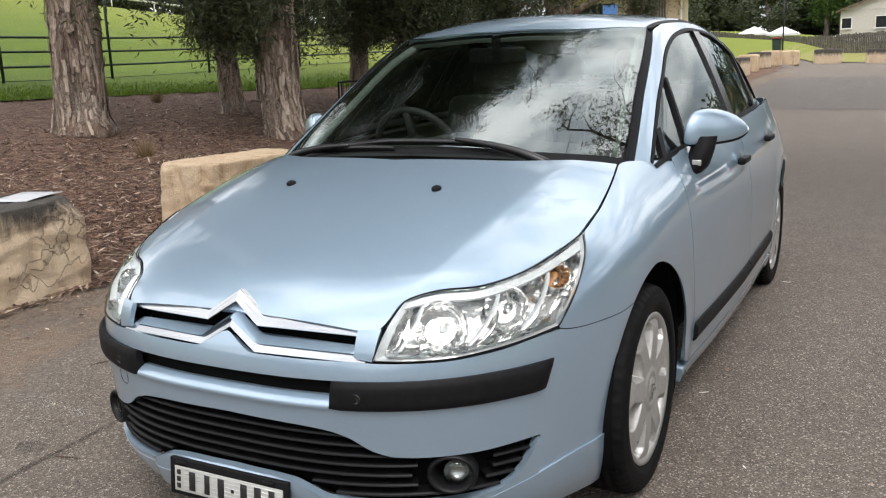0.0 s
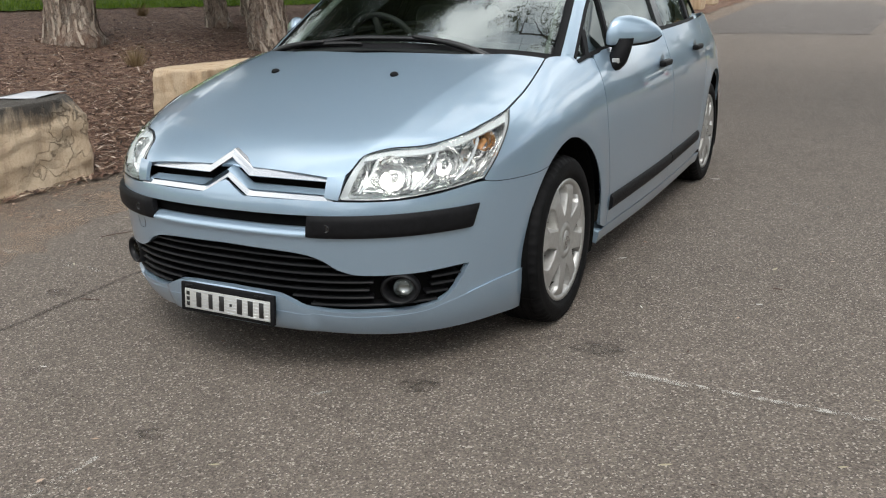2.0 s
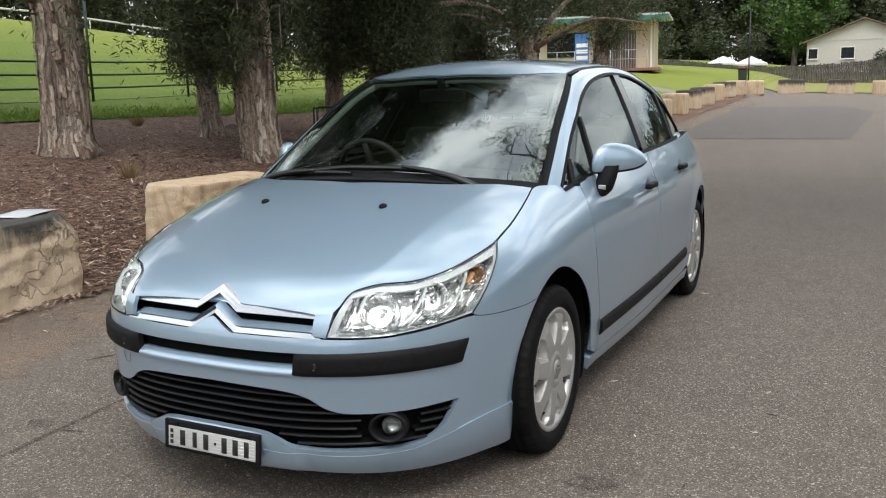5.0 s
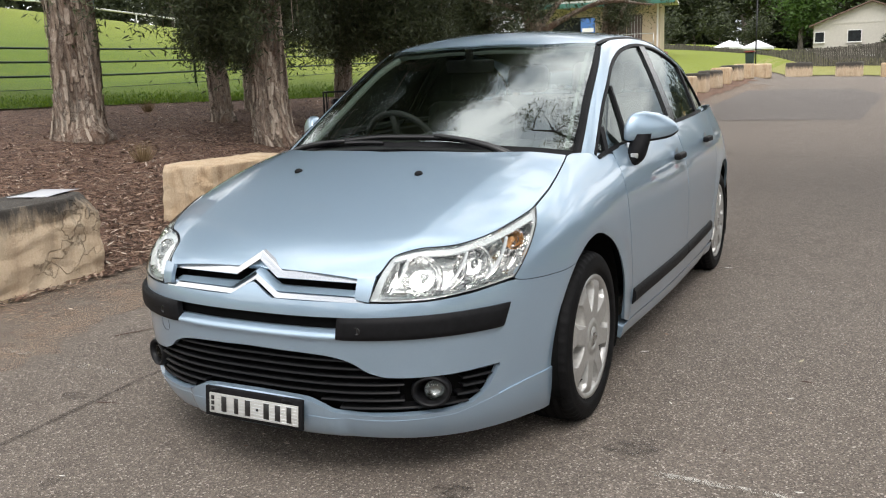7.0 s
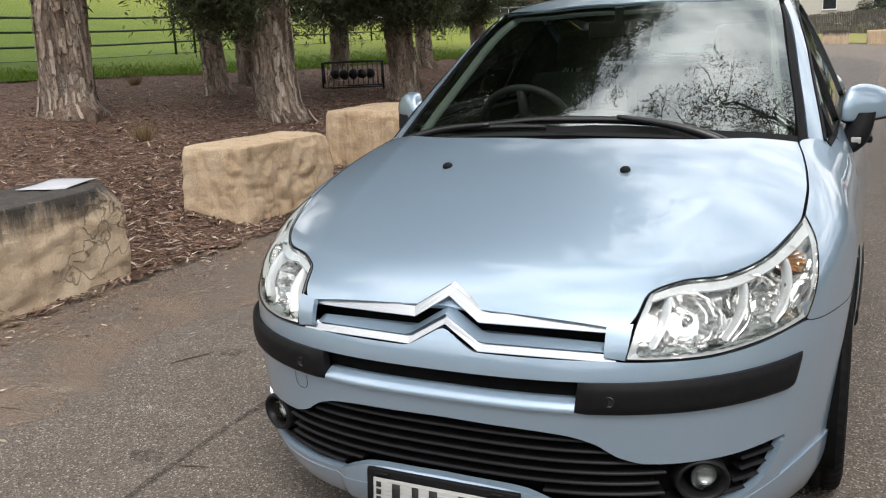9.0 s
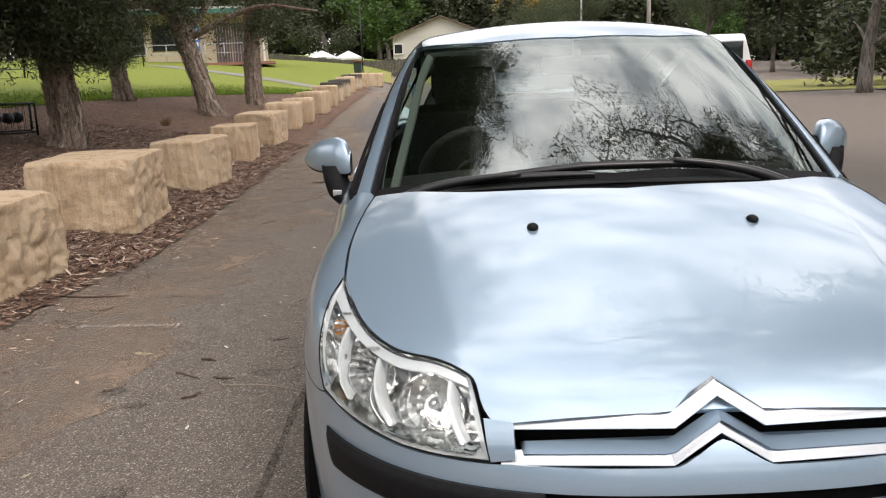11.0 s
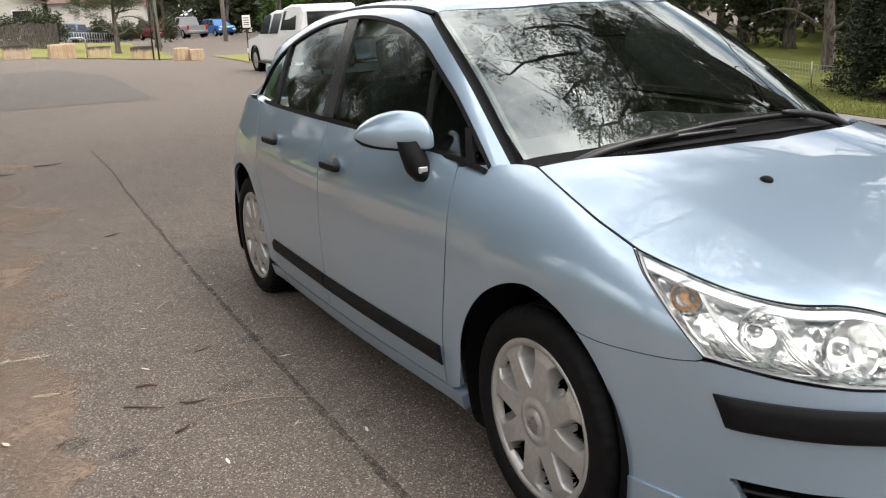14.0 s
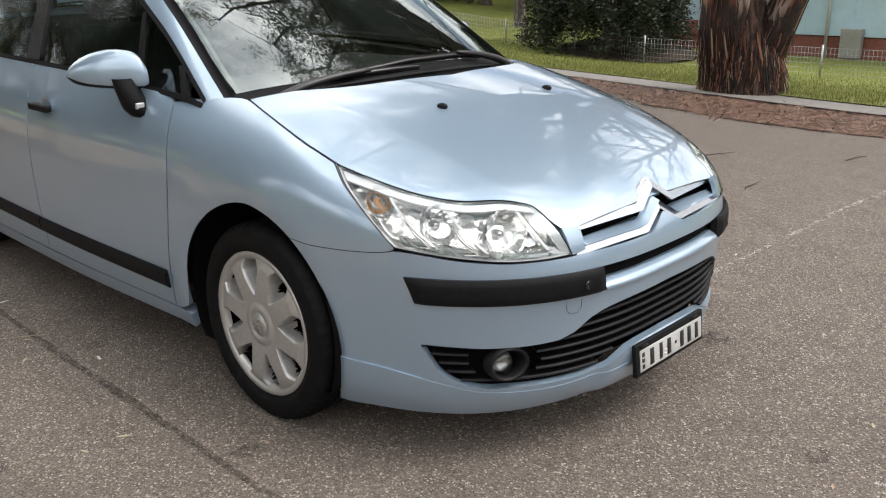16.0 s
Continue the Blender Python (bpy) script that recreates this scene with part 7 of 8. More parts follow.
# -- underbody, engine bay wall, cabin shell
bm = bmesh.new()
box(bm, 0, 1.28, .21, 1.0, 4.0, .05, .01)
part("underbody", bm, DARK_VOID, car)
bm = bmesh.new()
box(bm, 0, .34, .56, 1.36, .03, .66, .005)
part("firewall", bm, DARK_VOID, car)
bm = bmesh.new()
box(bm, 0, 1.7, .30, 1.5, 2.9, .04, .005)
part("cabin_floor", bm, CABIN_GREY, car)
for s in SIDES:
    ys = np.linspace(.40, 3.0, 30)
    t = np.linspace(0, 1, 6)
    g = np.stack([np.repeat((BELT_X(ys) - .045)[:, None], 6, 1), np.repeat(ys[:, None], 6, 1), .3 + (BELT_Z(ys) - .01 - .3)[:, None] * t], -1)
    piece("door_card", *flip(*skin(g, body_form, .02), s), CABIN_GREY, car)
    e0 = settle(line(np.array(SCR_EDGE) + [-.03, 0, 0], 30), cabin_form, -.03)
    e1 = settle(line(np.array(SCR_EDGE) + [-.048, .0, 0], 30), cabin_form, -.045)
    piece("pillar_trim", *flip(*skin(np.stack([e0, e1], 1), cabin_form, .01), s), CABIN_LIGHT, car, "pale grey windscreen pillar trim")
g = settle(np.concatenate([(half * [-1, 1, 1])[:0:-1], half]), cabin_form, -.03)
piece("headlining", *skin(g, cabin_form), CABIN_LIGHT, car)

# dashboard
ds = line([(0, .09, .945), (0, .25, .968), (0, .42, .985), (0, .56, .975), (0, .62, .93), (0, .63, .75), (0, .60, .55)], 24)
xs = np.linspace(-.66, .66, 44)
g = np.repeat(ds[None], 44, 0)
g[..., 0] = xs[:, None] * (1 - .0 * ds[None, :, 1])
bow = .16 * (xs / .66) ** 2
g[..., 1] += bow[:, None] * np.clip(1.3 - ds[None, :, 1] * 2, 0, 1)
g[..., 2] -= .035 * (xs[:, None] / .66) ** 2
hump = .03 * np.exp(-(xs / .16) ** 2)
g[..., 2] += hump[:, None] * np.clip((ds[None, :, 1] - .2) * 3, 0, 1)
piece("dashboard", *skin(g, cabin_form), CABIN_GREY, car, "dark grey dashboard")
rw_ = Matrix.Translation((-.355, .76, .915)) @ Matrix.Rotation(radians(-64), 4, "X")
v, f = tube([(.185 * math.cos(a), .185 * math.sin(a), 0) for a in np.linspace(0, 2 * math.pi, 37)[:-1]], .016, 8, True)
sp = [tube([(0, 0, -.02), (.18 * math.cos(a), .18 * math.sin(a), 0)], .02, 8) for a in (math.pi * .98, math.pi * .02, -math.pi / 2)]
hubv = lathe([(0, .02), (.06, .02), (.075, .005), (.08, -.03)], 24, "z")
vv, ff = gather((v, f), *sp, hubv)
piece("steering_wheel", [rw_ @ Vector(q) for q in vv], ff, CABIN_GREY, car, "black steering wheel")


def seat(x, y, bench=0.0):
    w = .50 + bench
    bm = bmesh.new()
    box(bm, x, y + .20, .47, w, .52, .20, .07, seg=3)
    part("seat_cushion", bm, CABIN_CLOTH, car)
    bm = bmesh.new()
    m = Matrix.Translation((x, y + .50, .50)) @ Matrix.Rotation(radians(-16), 4, "X")
    box(bm, 0, 0, .30, w, .17, .64, .07, m, 3)
    part("seat_back", bm, CABIN_CLOTH, car)
    for dx in ((0,) if not bench else (-.38, .38)):
        bm = bmesh.new()
        box(bm, dx, 0, .735, .27, .10, .17, .045, m, 3)
        box(bm, dx - .05, 0, .63, .012, .012, .12, .003, m)
        box(bm, dx + .05, 0, .63, .012, .012, .12, .003, m)
        part("headrest", bm, CABIN_CLOTH, car)


seat(.36, .92)
seat(-.36, .92)
seat(0, 1.80, .75)
bm = bmesh.new()
box(bm, 0, .80, 1.285, .24, .025, .062, .012)
box(bm, 0, .79, 1.33, .03, .03, .07, .005)
part("rear_view_mirror", bm, BLACK_GLOSS, car)

# -- number plate: black holder with two clips, white plate, dark bars for its marks
PT = Matrix.Translation((0, -.902, .240)) @ Matrix.Rotation(radians(-6), 4, "X")
bm = bmesh.new()
box(bm, 0, 0, 0, .384, .014, .098, .004, PT)
holder = part("plate_holder", bm, BLACK_PLASTIC, car, "black number plate holder")
bm = bmesh.new()
box(bm, .003, -.008, -.004, .352, .004, .066, .002, PT)
plate = part("plate", bm, PLATE_WHITE, holder, "white number plate with dark bars")
for k in range(6):
    bm = bmesh.new()
    box(bm, .018, -.0101, -.030 + .0105 * k, .318, .0006, .0016, 0, PT)
    part("plate_groove", bm, LAMP_GREY, plate)
for x, w in ((-.112, .034), (-.062, .028), (-.016, .034), (.058, .034), (.102, .034), (.146, .030)):
    bm = bmesh.new()
    box(bm, x, -.0108, -.004, w * .62, .0016, .050, .0006, PT, 1)
    part("plate_mark", bm, PLATE_BLACK, plate)
for x, z, w, h in ((-.158, -.022, .013, .013), (-.158, -.004, .013, .013), (-.158, .014, .013, .013), (.022, -.004, .009, .009)):
    bm = bmesh.new()
    box(bm, x, -.0108, z, w, .0016, h, .0005, PT, 1)
    part("plate_mark", bm, PLATE_BLACK, plate)
for x in (-.15, .135):
    bm = bmesh.new()
    box(bm, x, -.0095, .040, .036, .006, .006, .001, PT, 1)
    part("plate_clip", bm, GRILLE, holder)
# inspection flap on the driver's side of the bumper
fl = settle(line([(-.43, -.84, .475), (-.43, -.84, .45), (-.42, -.845, .437), (-.395, -.85, .437), (-.385, -.855, .45), (-.385, -.855, .475)], 24, False), body_form, .0005)
v, f = tube(fl, .0006, 4)
piece("tow_cap_line", v, f, BLACK_PLASTIC, bumper)

# ---------------------------------------------------------------- litter on the ground
CHIP, _n, _l, _b = material("bark_chips", .95)
_g = _n.new("ShaderNodeNewGeometry")
_l.new(ramp_of(_n, _l, _g.outputs["Random Per Island"], (0, (.022, .013, .009)), (.45, (.12, .066, .045)), (.72, (.24, .145, .10)), (.88, (.42, .31, .235)), (1, (.62, .52, .43))), _b.inputs["Base Color"])
CHIP_RED = leafy("red_bark_chips", (.06, .030, .020), (.33, .20, .14))


def flat_litter(name, xy, size, slim, mat, label, rng, lift=.02, tilt=.18, parent=None):
    """Thin chips lying about."""
    n = len(xy)
    p = np.c_[xy, ground_z(xy[:, 0], xy[:, 1]) + lift + rng.uniform(0, .012, n)]
    a = rng.uniform(0, 6.283, n)
    d = np.stack([np.cos(a), np.sin(a), rng.normal(size=n) * tilt], -1)
    s = np.stack([-np.sin(a), np.cos(a), rng.normal(size=n) * tilt], -1)
    ln = (size * rng.uniform(.4, 1.6, n))[:, None]
    w = ln * (slim * rng.uniform(.5, 1.5, n))[:, None]
    v = np.stack([p - d * ln / 2, p + s * w / 2, p + d * ln / 2, p - s * w / 2], 1).reshape(-1, 3)
    ob = new(name, leaf_mesh(name, v, np.arange(4 * n).reshape(-1, 4), mat))
    return tagged(ob, label, "litter", kind="stuff")


rng = np.random.default_rng(17)
n = 105000
yy = -5 + 18.5 * rng.random(n) ** 1.15
xx = np.array([float(road_edge(y)) for y in yy]) + .04 - np.abs(rng.normal(size=n)) * 2.6
flat_litter("bark_litter", np.c_[xx, yy], .074, .14, CHIP, "loose brown bark chips on the bank", rng)
n = 3400
yy = rng.uniform(-3, 16, n)
xx = np.array([float(road_edge(y)) for y in yy]) + .03 + np.abs(rng.normal(size=n)) * .24
flat_litter("edge_litter", np.c_[xx, yy], .030, .35, CHIP, "leaf litter along the asphalt edge", rng, .004, .05)
n = 14000
yy = rng.uniform(-4, 6.5, n)
tt = rng.random(n)
xx = np.array([float(isl(y)) for y in yy]) * (1 - tt) + np.array([float(kerb_near(y)) for y in yy]) * tt + rng.normal(size=n) * .2
flat_litter("gum_bark_litter", np.c_[xx, yy], .105, .12, CHIP_RED, "long strips of shed gum bark", rng, .022, .22)
n = 420
flat_litter("leaf_specks", np.c_[rng.uniform(-2.6, 5, n), rng.uniform(-3.5, 13, n)], .020, .4, CHIP, "small dry leaf specks on asphalt", rng, .003, .03)

TWIG = simple("dark_twig_bark", (.075, .045, .035), .9, 0, .3, 60)
TWIG_PALE = simple("pale_dry_twig", (.30, .24, .18), .9, 0, .2, 60)
rg = np.random.default_rng(29)


def twig(x, y, deg, length, r=.005, mat=TWIG, kink=.35):
    a = radians(deg)
    p = [Vector((x - .5 * length * math.cos(a), y - .5 * length * math.sin(a), 0))]
    for k in range(5):
        a += rg.normal() * kink * .5
        p.append(p[-1] + Vector((math.cos(a), math.sin(a), 0)) * (length / 5))
    p = [(q.x, q.y, float(ground_z(q.x, q.y)) + r * .9 + .002) for q in p]
    r *= .6
    ob = piece("twig", *tube(p, [r * .8, r, r, r * .9, r * .7, r * .4], 6), mat)
    return tagged(ob, "thin dry broken twig on asphalt" if mat is TWIG_PALE else "dark broken twig on asphalt", "twig", "fallen twigs")


TWIGS_NEAR = [(-1.33, 2.66, 60, .17, .006, TWIG_PALE), (-.98, 2.72, 50, .07, .005, TWIG), (-1.58, 1.62, 5, .09, .008, TWIG), (-1.62, 1.42, -20, .16, .006, TWIG), (-1.47, 1.33, -50, .11, .007, TWIG),
                            (-1.55, 1.16, 60, .10, .007, TWIG), (-1.22, 1.24, -8, .42, .0035, TWIG_PALE), (-1.30, 1.88, 5, .08, .005, TWIG), (-1.25, 2.20, 0, .06, .004, TWIG_PALE), (-1.18, 1.46, 70, .07, .003, TWIG),
                            (-2.62, 2.9, -10, .45, .009, TWIG), (-2.42, 2.58, 12, .10, .004, TWIG), (-2.1, 2.85, -15, .10, .004, TWIG), (-1.55, 2.76, 30, .05, .003, TWIG), (-2.35, 1.05, 40, .12, .003, TWIG_PALE)]
TWIGS_FAR = [(-1.3, 4.5, 5, .13, .006, TWIG), (-2.0, 5.4, 20, .2, .005, TWIG), (-1.9, 8.2, 0, .3, .012, TWIG), (-1.4, 8.6, 10, .3, .012, TWIG), (-1.0, -.6, 20, .10, .004, TWIG), (1.52, .62, -10, .05, .004, TWIG),
                            (2.9, .2, 15, .30, .006, TWIG), (3.8, .9, -15, .5, .007, TWIG), (4.6, .2, 10, .4, .008, TWIG), (7.5, 1.4, 20, 1.4, .02, TWIG), (-2.7, -.1, 30, .3, .006, TWIG), (-1.7, .2, 80, .2, .004, TWIG), (-2.0, -.5, 10, .18, .004, TWIG)]
for x, y, deg, ln, r, m in TWIGS_NEAR + TWIGS_FAR:
    twig(x, y, deg, ln, r, m)
LEAF_DRY = simple("dry_curled_leaf", (.36, .32, .22), .8, 0, .25, 50)
LEAF_PALE = simple("bleached_leaf", (.62, .60, .55), .8, 0, .12, 50)
vs, fs = [], []
for i in range(9):
    t = i / 8 - .5
    w = .26 * math.cos(t * 3.0) ** .8 if abs(t) < .49 else .01
    vs += [(t, -w / 2, .06 * t * t + .05), (t, 0, .02 + .1 * t * t), (t, w / 2, .07 * t * t + .04)]
    if i:
        o = 3 * i
        fs += [(o - 3, o - 2, o + 1, o), (o - 2, o - 1, o + 2, o + 1)]
leaf_a, leaf_b = mesh_of("fallen_leaf", vs, fs, LEAF_DRY), mesh_of("fallen_leaf", vs, fs, LEAF_PALE)
spots = [(.827, .793, 40, .045, 1), (.898, 2.614, 0, .06, 1), (1.473, .892, 75, .05, 0), (1.43, -.90, 30, .04, 0), (1.576, -.36, 10, .03, 1), (.35, -1.40, 30, .035, 0), (-1.94, 1.75, -15, .11, 0), (-1.86, 1.72, 30, .07, 0), (-.62, -1.15, 10, .03, 1),
         (-1.02, 1.62, 0, .05, 1), (1.95, 1.3, 20, .04, 1), (2.3, -.9, 60, .035, 0), (-.9, -1.7, 40, .03, 0), (1.2, 1.9, 15, .035, 0)]
rl = random.Random(41)
spots += [(rl.uniform(-2.5, -.95), rl.uniform(-1.2, 6), rl.uniform(0, 360), rl.uniform(.022, .05), rl.random() < .35) for _ in range(60)]
spots += [(rl.uniform(.95, 4.5), rl.uniform(-2.6, 6), rl.uniform(0, 360), rl.uniform(.02, .04), rl.random() < .35) for _ in range(34)]
for x, y, d, s, pale in spots:
    ob = new("fallen_leaf", leaf_b if pale else leaf_a)
    ob.matrix_basis = pose(x, y, float(ground_z(x, y)) + .001, 0, 0, d) @ Matrix.Diagonal((s, s, s * .6, 1))
    tagged(ob, "bleached curled leaf on asphalt" if pale else "dry curled leaf on asphalt", "leaf", "fallen leaves")

# ---------------------------------------------------------------- small park things
BLACK_STEEL = simple("black_painted_steel", (.012, .012, .013), .45, .2, .2, 40)
cage = thing("steel_cage", (-6.95, 10.65, float(ground_z(-6.95, 10.65))), "low black steel mesh cage beside a tree", "cage", rz=30)


def rod(name, a, b, r, parent, mat=BLACK_STEEL):
    ob = new(name, mesh_of(name, *tube([a, b], r, 6), mat))
    ob.parent = parent
    return ob


for x in (-.5, .5):
    for y in (-.35, .35):
        rod("leg", (x, y, 0), (x, y, .46), .018, cage)
for z in (.05, .46):
    for s in (-1, 1):
        rod("bar", (-.5, .35 * s, z), (.5, .35 * s, z), .014, cage)
        rod("bar", (.5 * s, -.35, z), (.5 * s, .35, z), .014, cage)
for k in range(1, 12):
    for s in (-1, 1):
        rod("wire", (-.5 + k / 12, .35 * s, .05), (-.5 + k / 12, .35 * s, .46), .004, cage)
for k in range(5):
    bm = bmesh.new()
    bmesh.ops.create_icosphere(bm, subdivisions=2, radius=.09, matrix=Matrix.Translation((-.3 + .15 * k, .1 * (-1) ** k, .26)))
    for v in bm.verts:
        v.co += v.co.normalized() * .03 * noise.noise(v.co * 9)
    ob = part("stored_lump", bm, BLACK_STEEL)
    ob.parent = cage

bin_ = thing("wheelie_bin", (-4.5, 42.3, float(ground_z(-4.5, 42.3))), "dark green wheelie bin with a red lid", "bin")
bin_.scale = (.8, .8, .8)
bm = bmesh.new()
box(bm, 0, 0, .52, .50, .56, .92, .05)
for v in bm.verts:
    k = .82 + .18 * v.co.z
    v.co.x *= k
    v.co.y *= k
o = part("bin_body", bm, FENCE_GREEN)
o.parent = bin_
bm = bmesh.new()
box(bm, 0, -.02, 1.02, .58, .66, .09, .03)
o = part("lid", bm, simple("red_bin_lid", (.18, .03, .025), .5))
o.parent = bin_
for s in (-1, 1):
    v, f = lathe([(0, -.03), (.1, -.03), (.1, .03), (0, .03)], 16, "x")
    o = new("bin_wheel", mesh_of("bin_wheel", np.array(v) + [.25 * s, .26, .1], f, RUBBER))
    o.parent = bin_
TENT = simple("white_canopy_cloth", (.62, .63, .66), .8, 0, .06, 4)
for x, y, z in ((-9.5, 67.5, 2.05), (-7.45, 67.5, 1.95)):
    t = thing("canopy_tent", (x, y, z), "small white pop-up canopy tent", "tent", "white canopies")
    vs = [(-1.05, -1.05, .45), (1.05, -1.05, .45), (1.05, 1.05, .45), (-1.05, 1.05, .45), (0, 0, .98), (-1.05, -1.05, .30), (1.05, -1.05, .30), (1.05, 1.05, .30), (-1.05, 1.05, .30)]
    o = new("canopy", mesh_of("canopy", vs, [(0, 1, 4), (1, 2, 4), (2, 3, 4), (3, 0, 4), (0, 5, 6, 1), (1, 6, 7, 2), (2, 7, 8, 3), (3, 8, 5, 0)], TENT, False))
    o.parent = t
    for px in (-1, 1):
        for py in (-1, 1):
            rod("leg", (px, py, float(ground_z(x + px, y + py)) - z - .3), (px, py, .4), .025, t, RAIL_WHITE)
STEEL = simple("galvanised_steel", (.42, .43, .43), .45, .7, .1, 20)
SIGN_WHITE = simple("white_sign_face", (.75, .75, .73), .5, 0, .05, 20)
SIGN_BLUE = simple("blue_sign_face", (.06, .16, .42), .5, 0, .08, 20)


def pole(name, x, y, h, r, mat, label, cat="pole", lean=(0, 0)):
    z = float(ground_z(x, y))
    t = thing(name, (x, y, z), label, cat)
    rod("shaft", (0, 0, -.2), (lean[0], lean[1], h), r, t, mat)
    return t


pole("telegraph_pole", 15.5, 66, 9.5, .16, simple("grey_timber_pole", (.30, .28, .25), .9, 0, .2, 6), "tall weathered grey telegraph pole")
pole("light_pole", 9.0, 57.2, 9, .07, STEEL, "tall grey street light pole")
pole("light_pole", 13.4, 81.5, 9, .08, STEEL, "tall grey street light pole")
lp = pole("street_pole", 17.3, 39, 7.5, .13, GREY_BARK, "leaning timber pole with a street sign", lean=(.8, 0))
for nm, x, w in (("street_sign", .15, .8),):
    bm = bmesh.new()
    box(bm, x + .5, -.16, 2.6, w, .03, .14, .01)
    o = part(nm, bm, SIGN_WHITE)
    o.parent = lp
sp = pole("park_sign", 8.35, 34.8, 1.7, .03, BLACK_STEEL, "white notice sign on a black post", "sign")
bm = bmesh.new()
box(bm, 0, -.04, 1.62, .34, .02, .5, .008)
o = part("sign_face", bm, SIGN_WHITE)
o.parent = sp
bm = bmesh.new()
for k in range(4):
    box(bm, 0, -.052, 1.76 - .09 * k, .22, .004, .03)
o = part("sign_marks", bm, BLACK_STEEL)
o.parent = sp
pole("banner_pole", -4.3, 42.8, 3.6, .035, BLACK_STEEL, "slim dark pole beside the wheelie bin")
for dx in (-.12, .12):
    pole("black_post", 5.84 + dx, 41.5, 3.1, .04, BLACK_STEEL, "tall slim black steel post")
rail = thing("hoop_rail", (2.5, 41.6, float(ground_z(2.5, 41.6))), "grey steel hoop rail by the stones", "rail")
o = new("hoop", mesh_of("hoop", *tube([(-.35, 0, 0), (-.35, 0, .8), (-.25, 0, .9), (.25, 0, .9), (.35, 0, .8), (.35, 0, 0)], .03, 8), STEEL))
o.parent = rail

# ---------------------------------------------------------------- vehicles
CAR_GLASS = simple("dark_car_glass", (.02, .024, .026), .08, 0, .2, 20)
WHITE_PAINT = simple("white_car_paint", (.78, .79, .80), .25, 0, .04, 10)
RED_PAINT = simple("dark_red_car_paint", (.22, .02, .025), .25, 0, .1, 10)
SLATE_PAINT = simple("slate_blue_car_paint", (.09, .13, .20), .25, .3, .1, 10)
BLUE_PAINT = simple("bright_blue_car_paint", (.03, .12, .36), .25, .2, .1, 10)
GREY_PAINT = simple("grey_car_paint", (.34, .35, .36), .3, .3, .1, 10)


def vehicle(name, label, at, rz, stations, paint, axles, wheel_r, panes, width, canopy=None, tail=True):
    """stations: (y, low, belt, roof, half width at the belt, at the roof), from nose to tail; forward is -y."""
    t = thing(name, at, label, "car", rz=rz)
    vs, fs = [], []
    for y, zl, zb, zr, wb, wr in stations:
        for w, z in ((wb * .93, zl), (wb, zl + .12), (wb, zb - .12), (wb * .985, zb), (wr, zr - .05), (wr * .9, zr)):
            vs.append((w, y, z))
        for w, z in ((wr * .9, zr), (wr, zr - .05), (wb * .985, zb), (wb, zb - .12), (wb, zl + .12), (wb * .93, zl)):
            vs.append((-w, y, z))
    for i in range(len(stations) - 1):
        for k in range(12):
            a, b = i * 12 + k, i * 12 + (k + 1) % 12
            fs.append((a, b, b + 12, a + 12))
    fs += [tuple(range(12))[::-1], tuple((len(stations) - 1) * 12 + k for k in range(12))]
    o = new("body", mesh_of("body", vs, fs, paint, False))
    o.parent = t
    for (y0, y1, z0, z1, x0, x1, tl) in panes:
        for s in (-1, 1):
            q = [(s * (x0 + .012), y0, z0), (s * (x0 + .012), y1, z0), (s * (x1 + .012), y1 - tl, z1), (s * (x1 + .012), y0 + tl, z1)]
            o = new("side_window", mesh_of("side_window", q, [(0, 1, 2, 3)], CAR_GLASS, False))
            o.parent = t
    for y in axles:
        for s in (-1, 1):
            v, f = lathe([(wheel_r * .62, .10), (wheel_r * .9, .11), (wheel_r, .08), (wheel_r, -.1), (wheel_r * .6, -.1)], 28, "x")
            w = new("wheel", mesh_of("wheel", np.array(v) * [s, 1, 1], f, RUBBER))
            w.parent = t
            w.matrix_basis = pose(s * (width / 2 - .10), y, wheel_r)
            v, f = lathe([(0, .07), (.05, .08), (wheel_r * .3, .075), (wheel_r * .6, .10), (wheel_r * .63, .09)], 20, "x")
            c = new("rim", mesh_of("rim", np.array(v) * [s, 1, 1], f, SILVER))
            c.parent = w
            v, f = lathe([(wheel_r * 1.16, .02), (wheel_r * 1.16, .125)], 20, "x")
            v = np.array(v) * [s, 1, 1]
            v[:, 2] = np.maximum(v[:, 2], -.05)
            a = new("wheel_arch", mesh_of("wheel_arch", v + [s * (width / 2 - .105), y, wheel_r], f, DARK_VOID))
            a.parent = t
    yb = stations[-1][0]
    for s in (-1, 1):
        bm = bmesh.new()
        box(bm, s * (width / 2 - .10), yb - .01, stations[-1][2] - .12, .17, .08, .36, .02)
        o = part("tail_lamp", bm, TAIL_RED)
        o.parent = t
        bm = bmesh.new()
        box(bm, s * (width / 2 - .2), stations[0][0] + .02, stations[0][2] - .12, .3, .08, .14, .02)
        o = part("front_lamp", bm, SIGN_WHITE)
        o.parent = t
    bm = bmesh.new()
    box(bm, 0, yb + .03, .52, width * .9, .14, .2, .03)
    o = part("rear_bumper", bm, STEEL if canopy else paint)
    o.parent = t
    return t


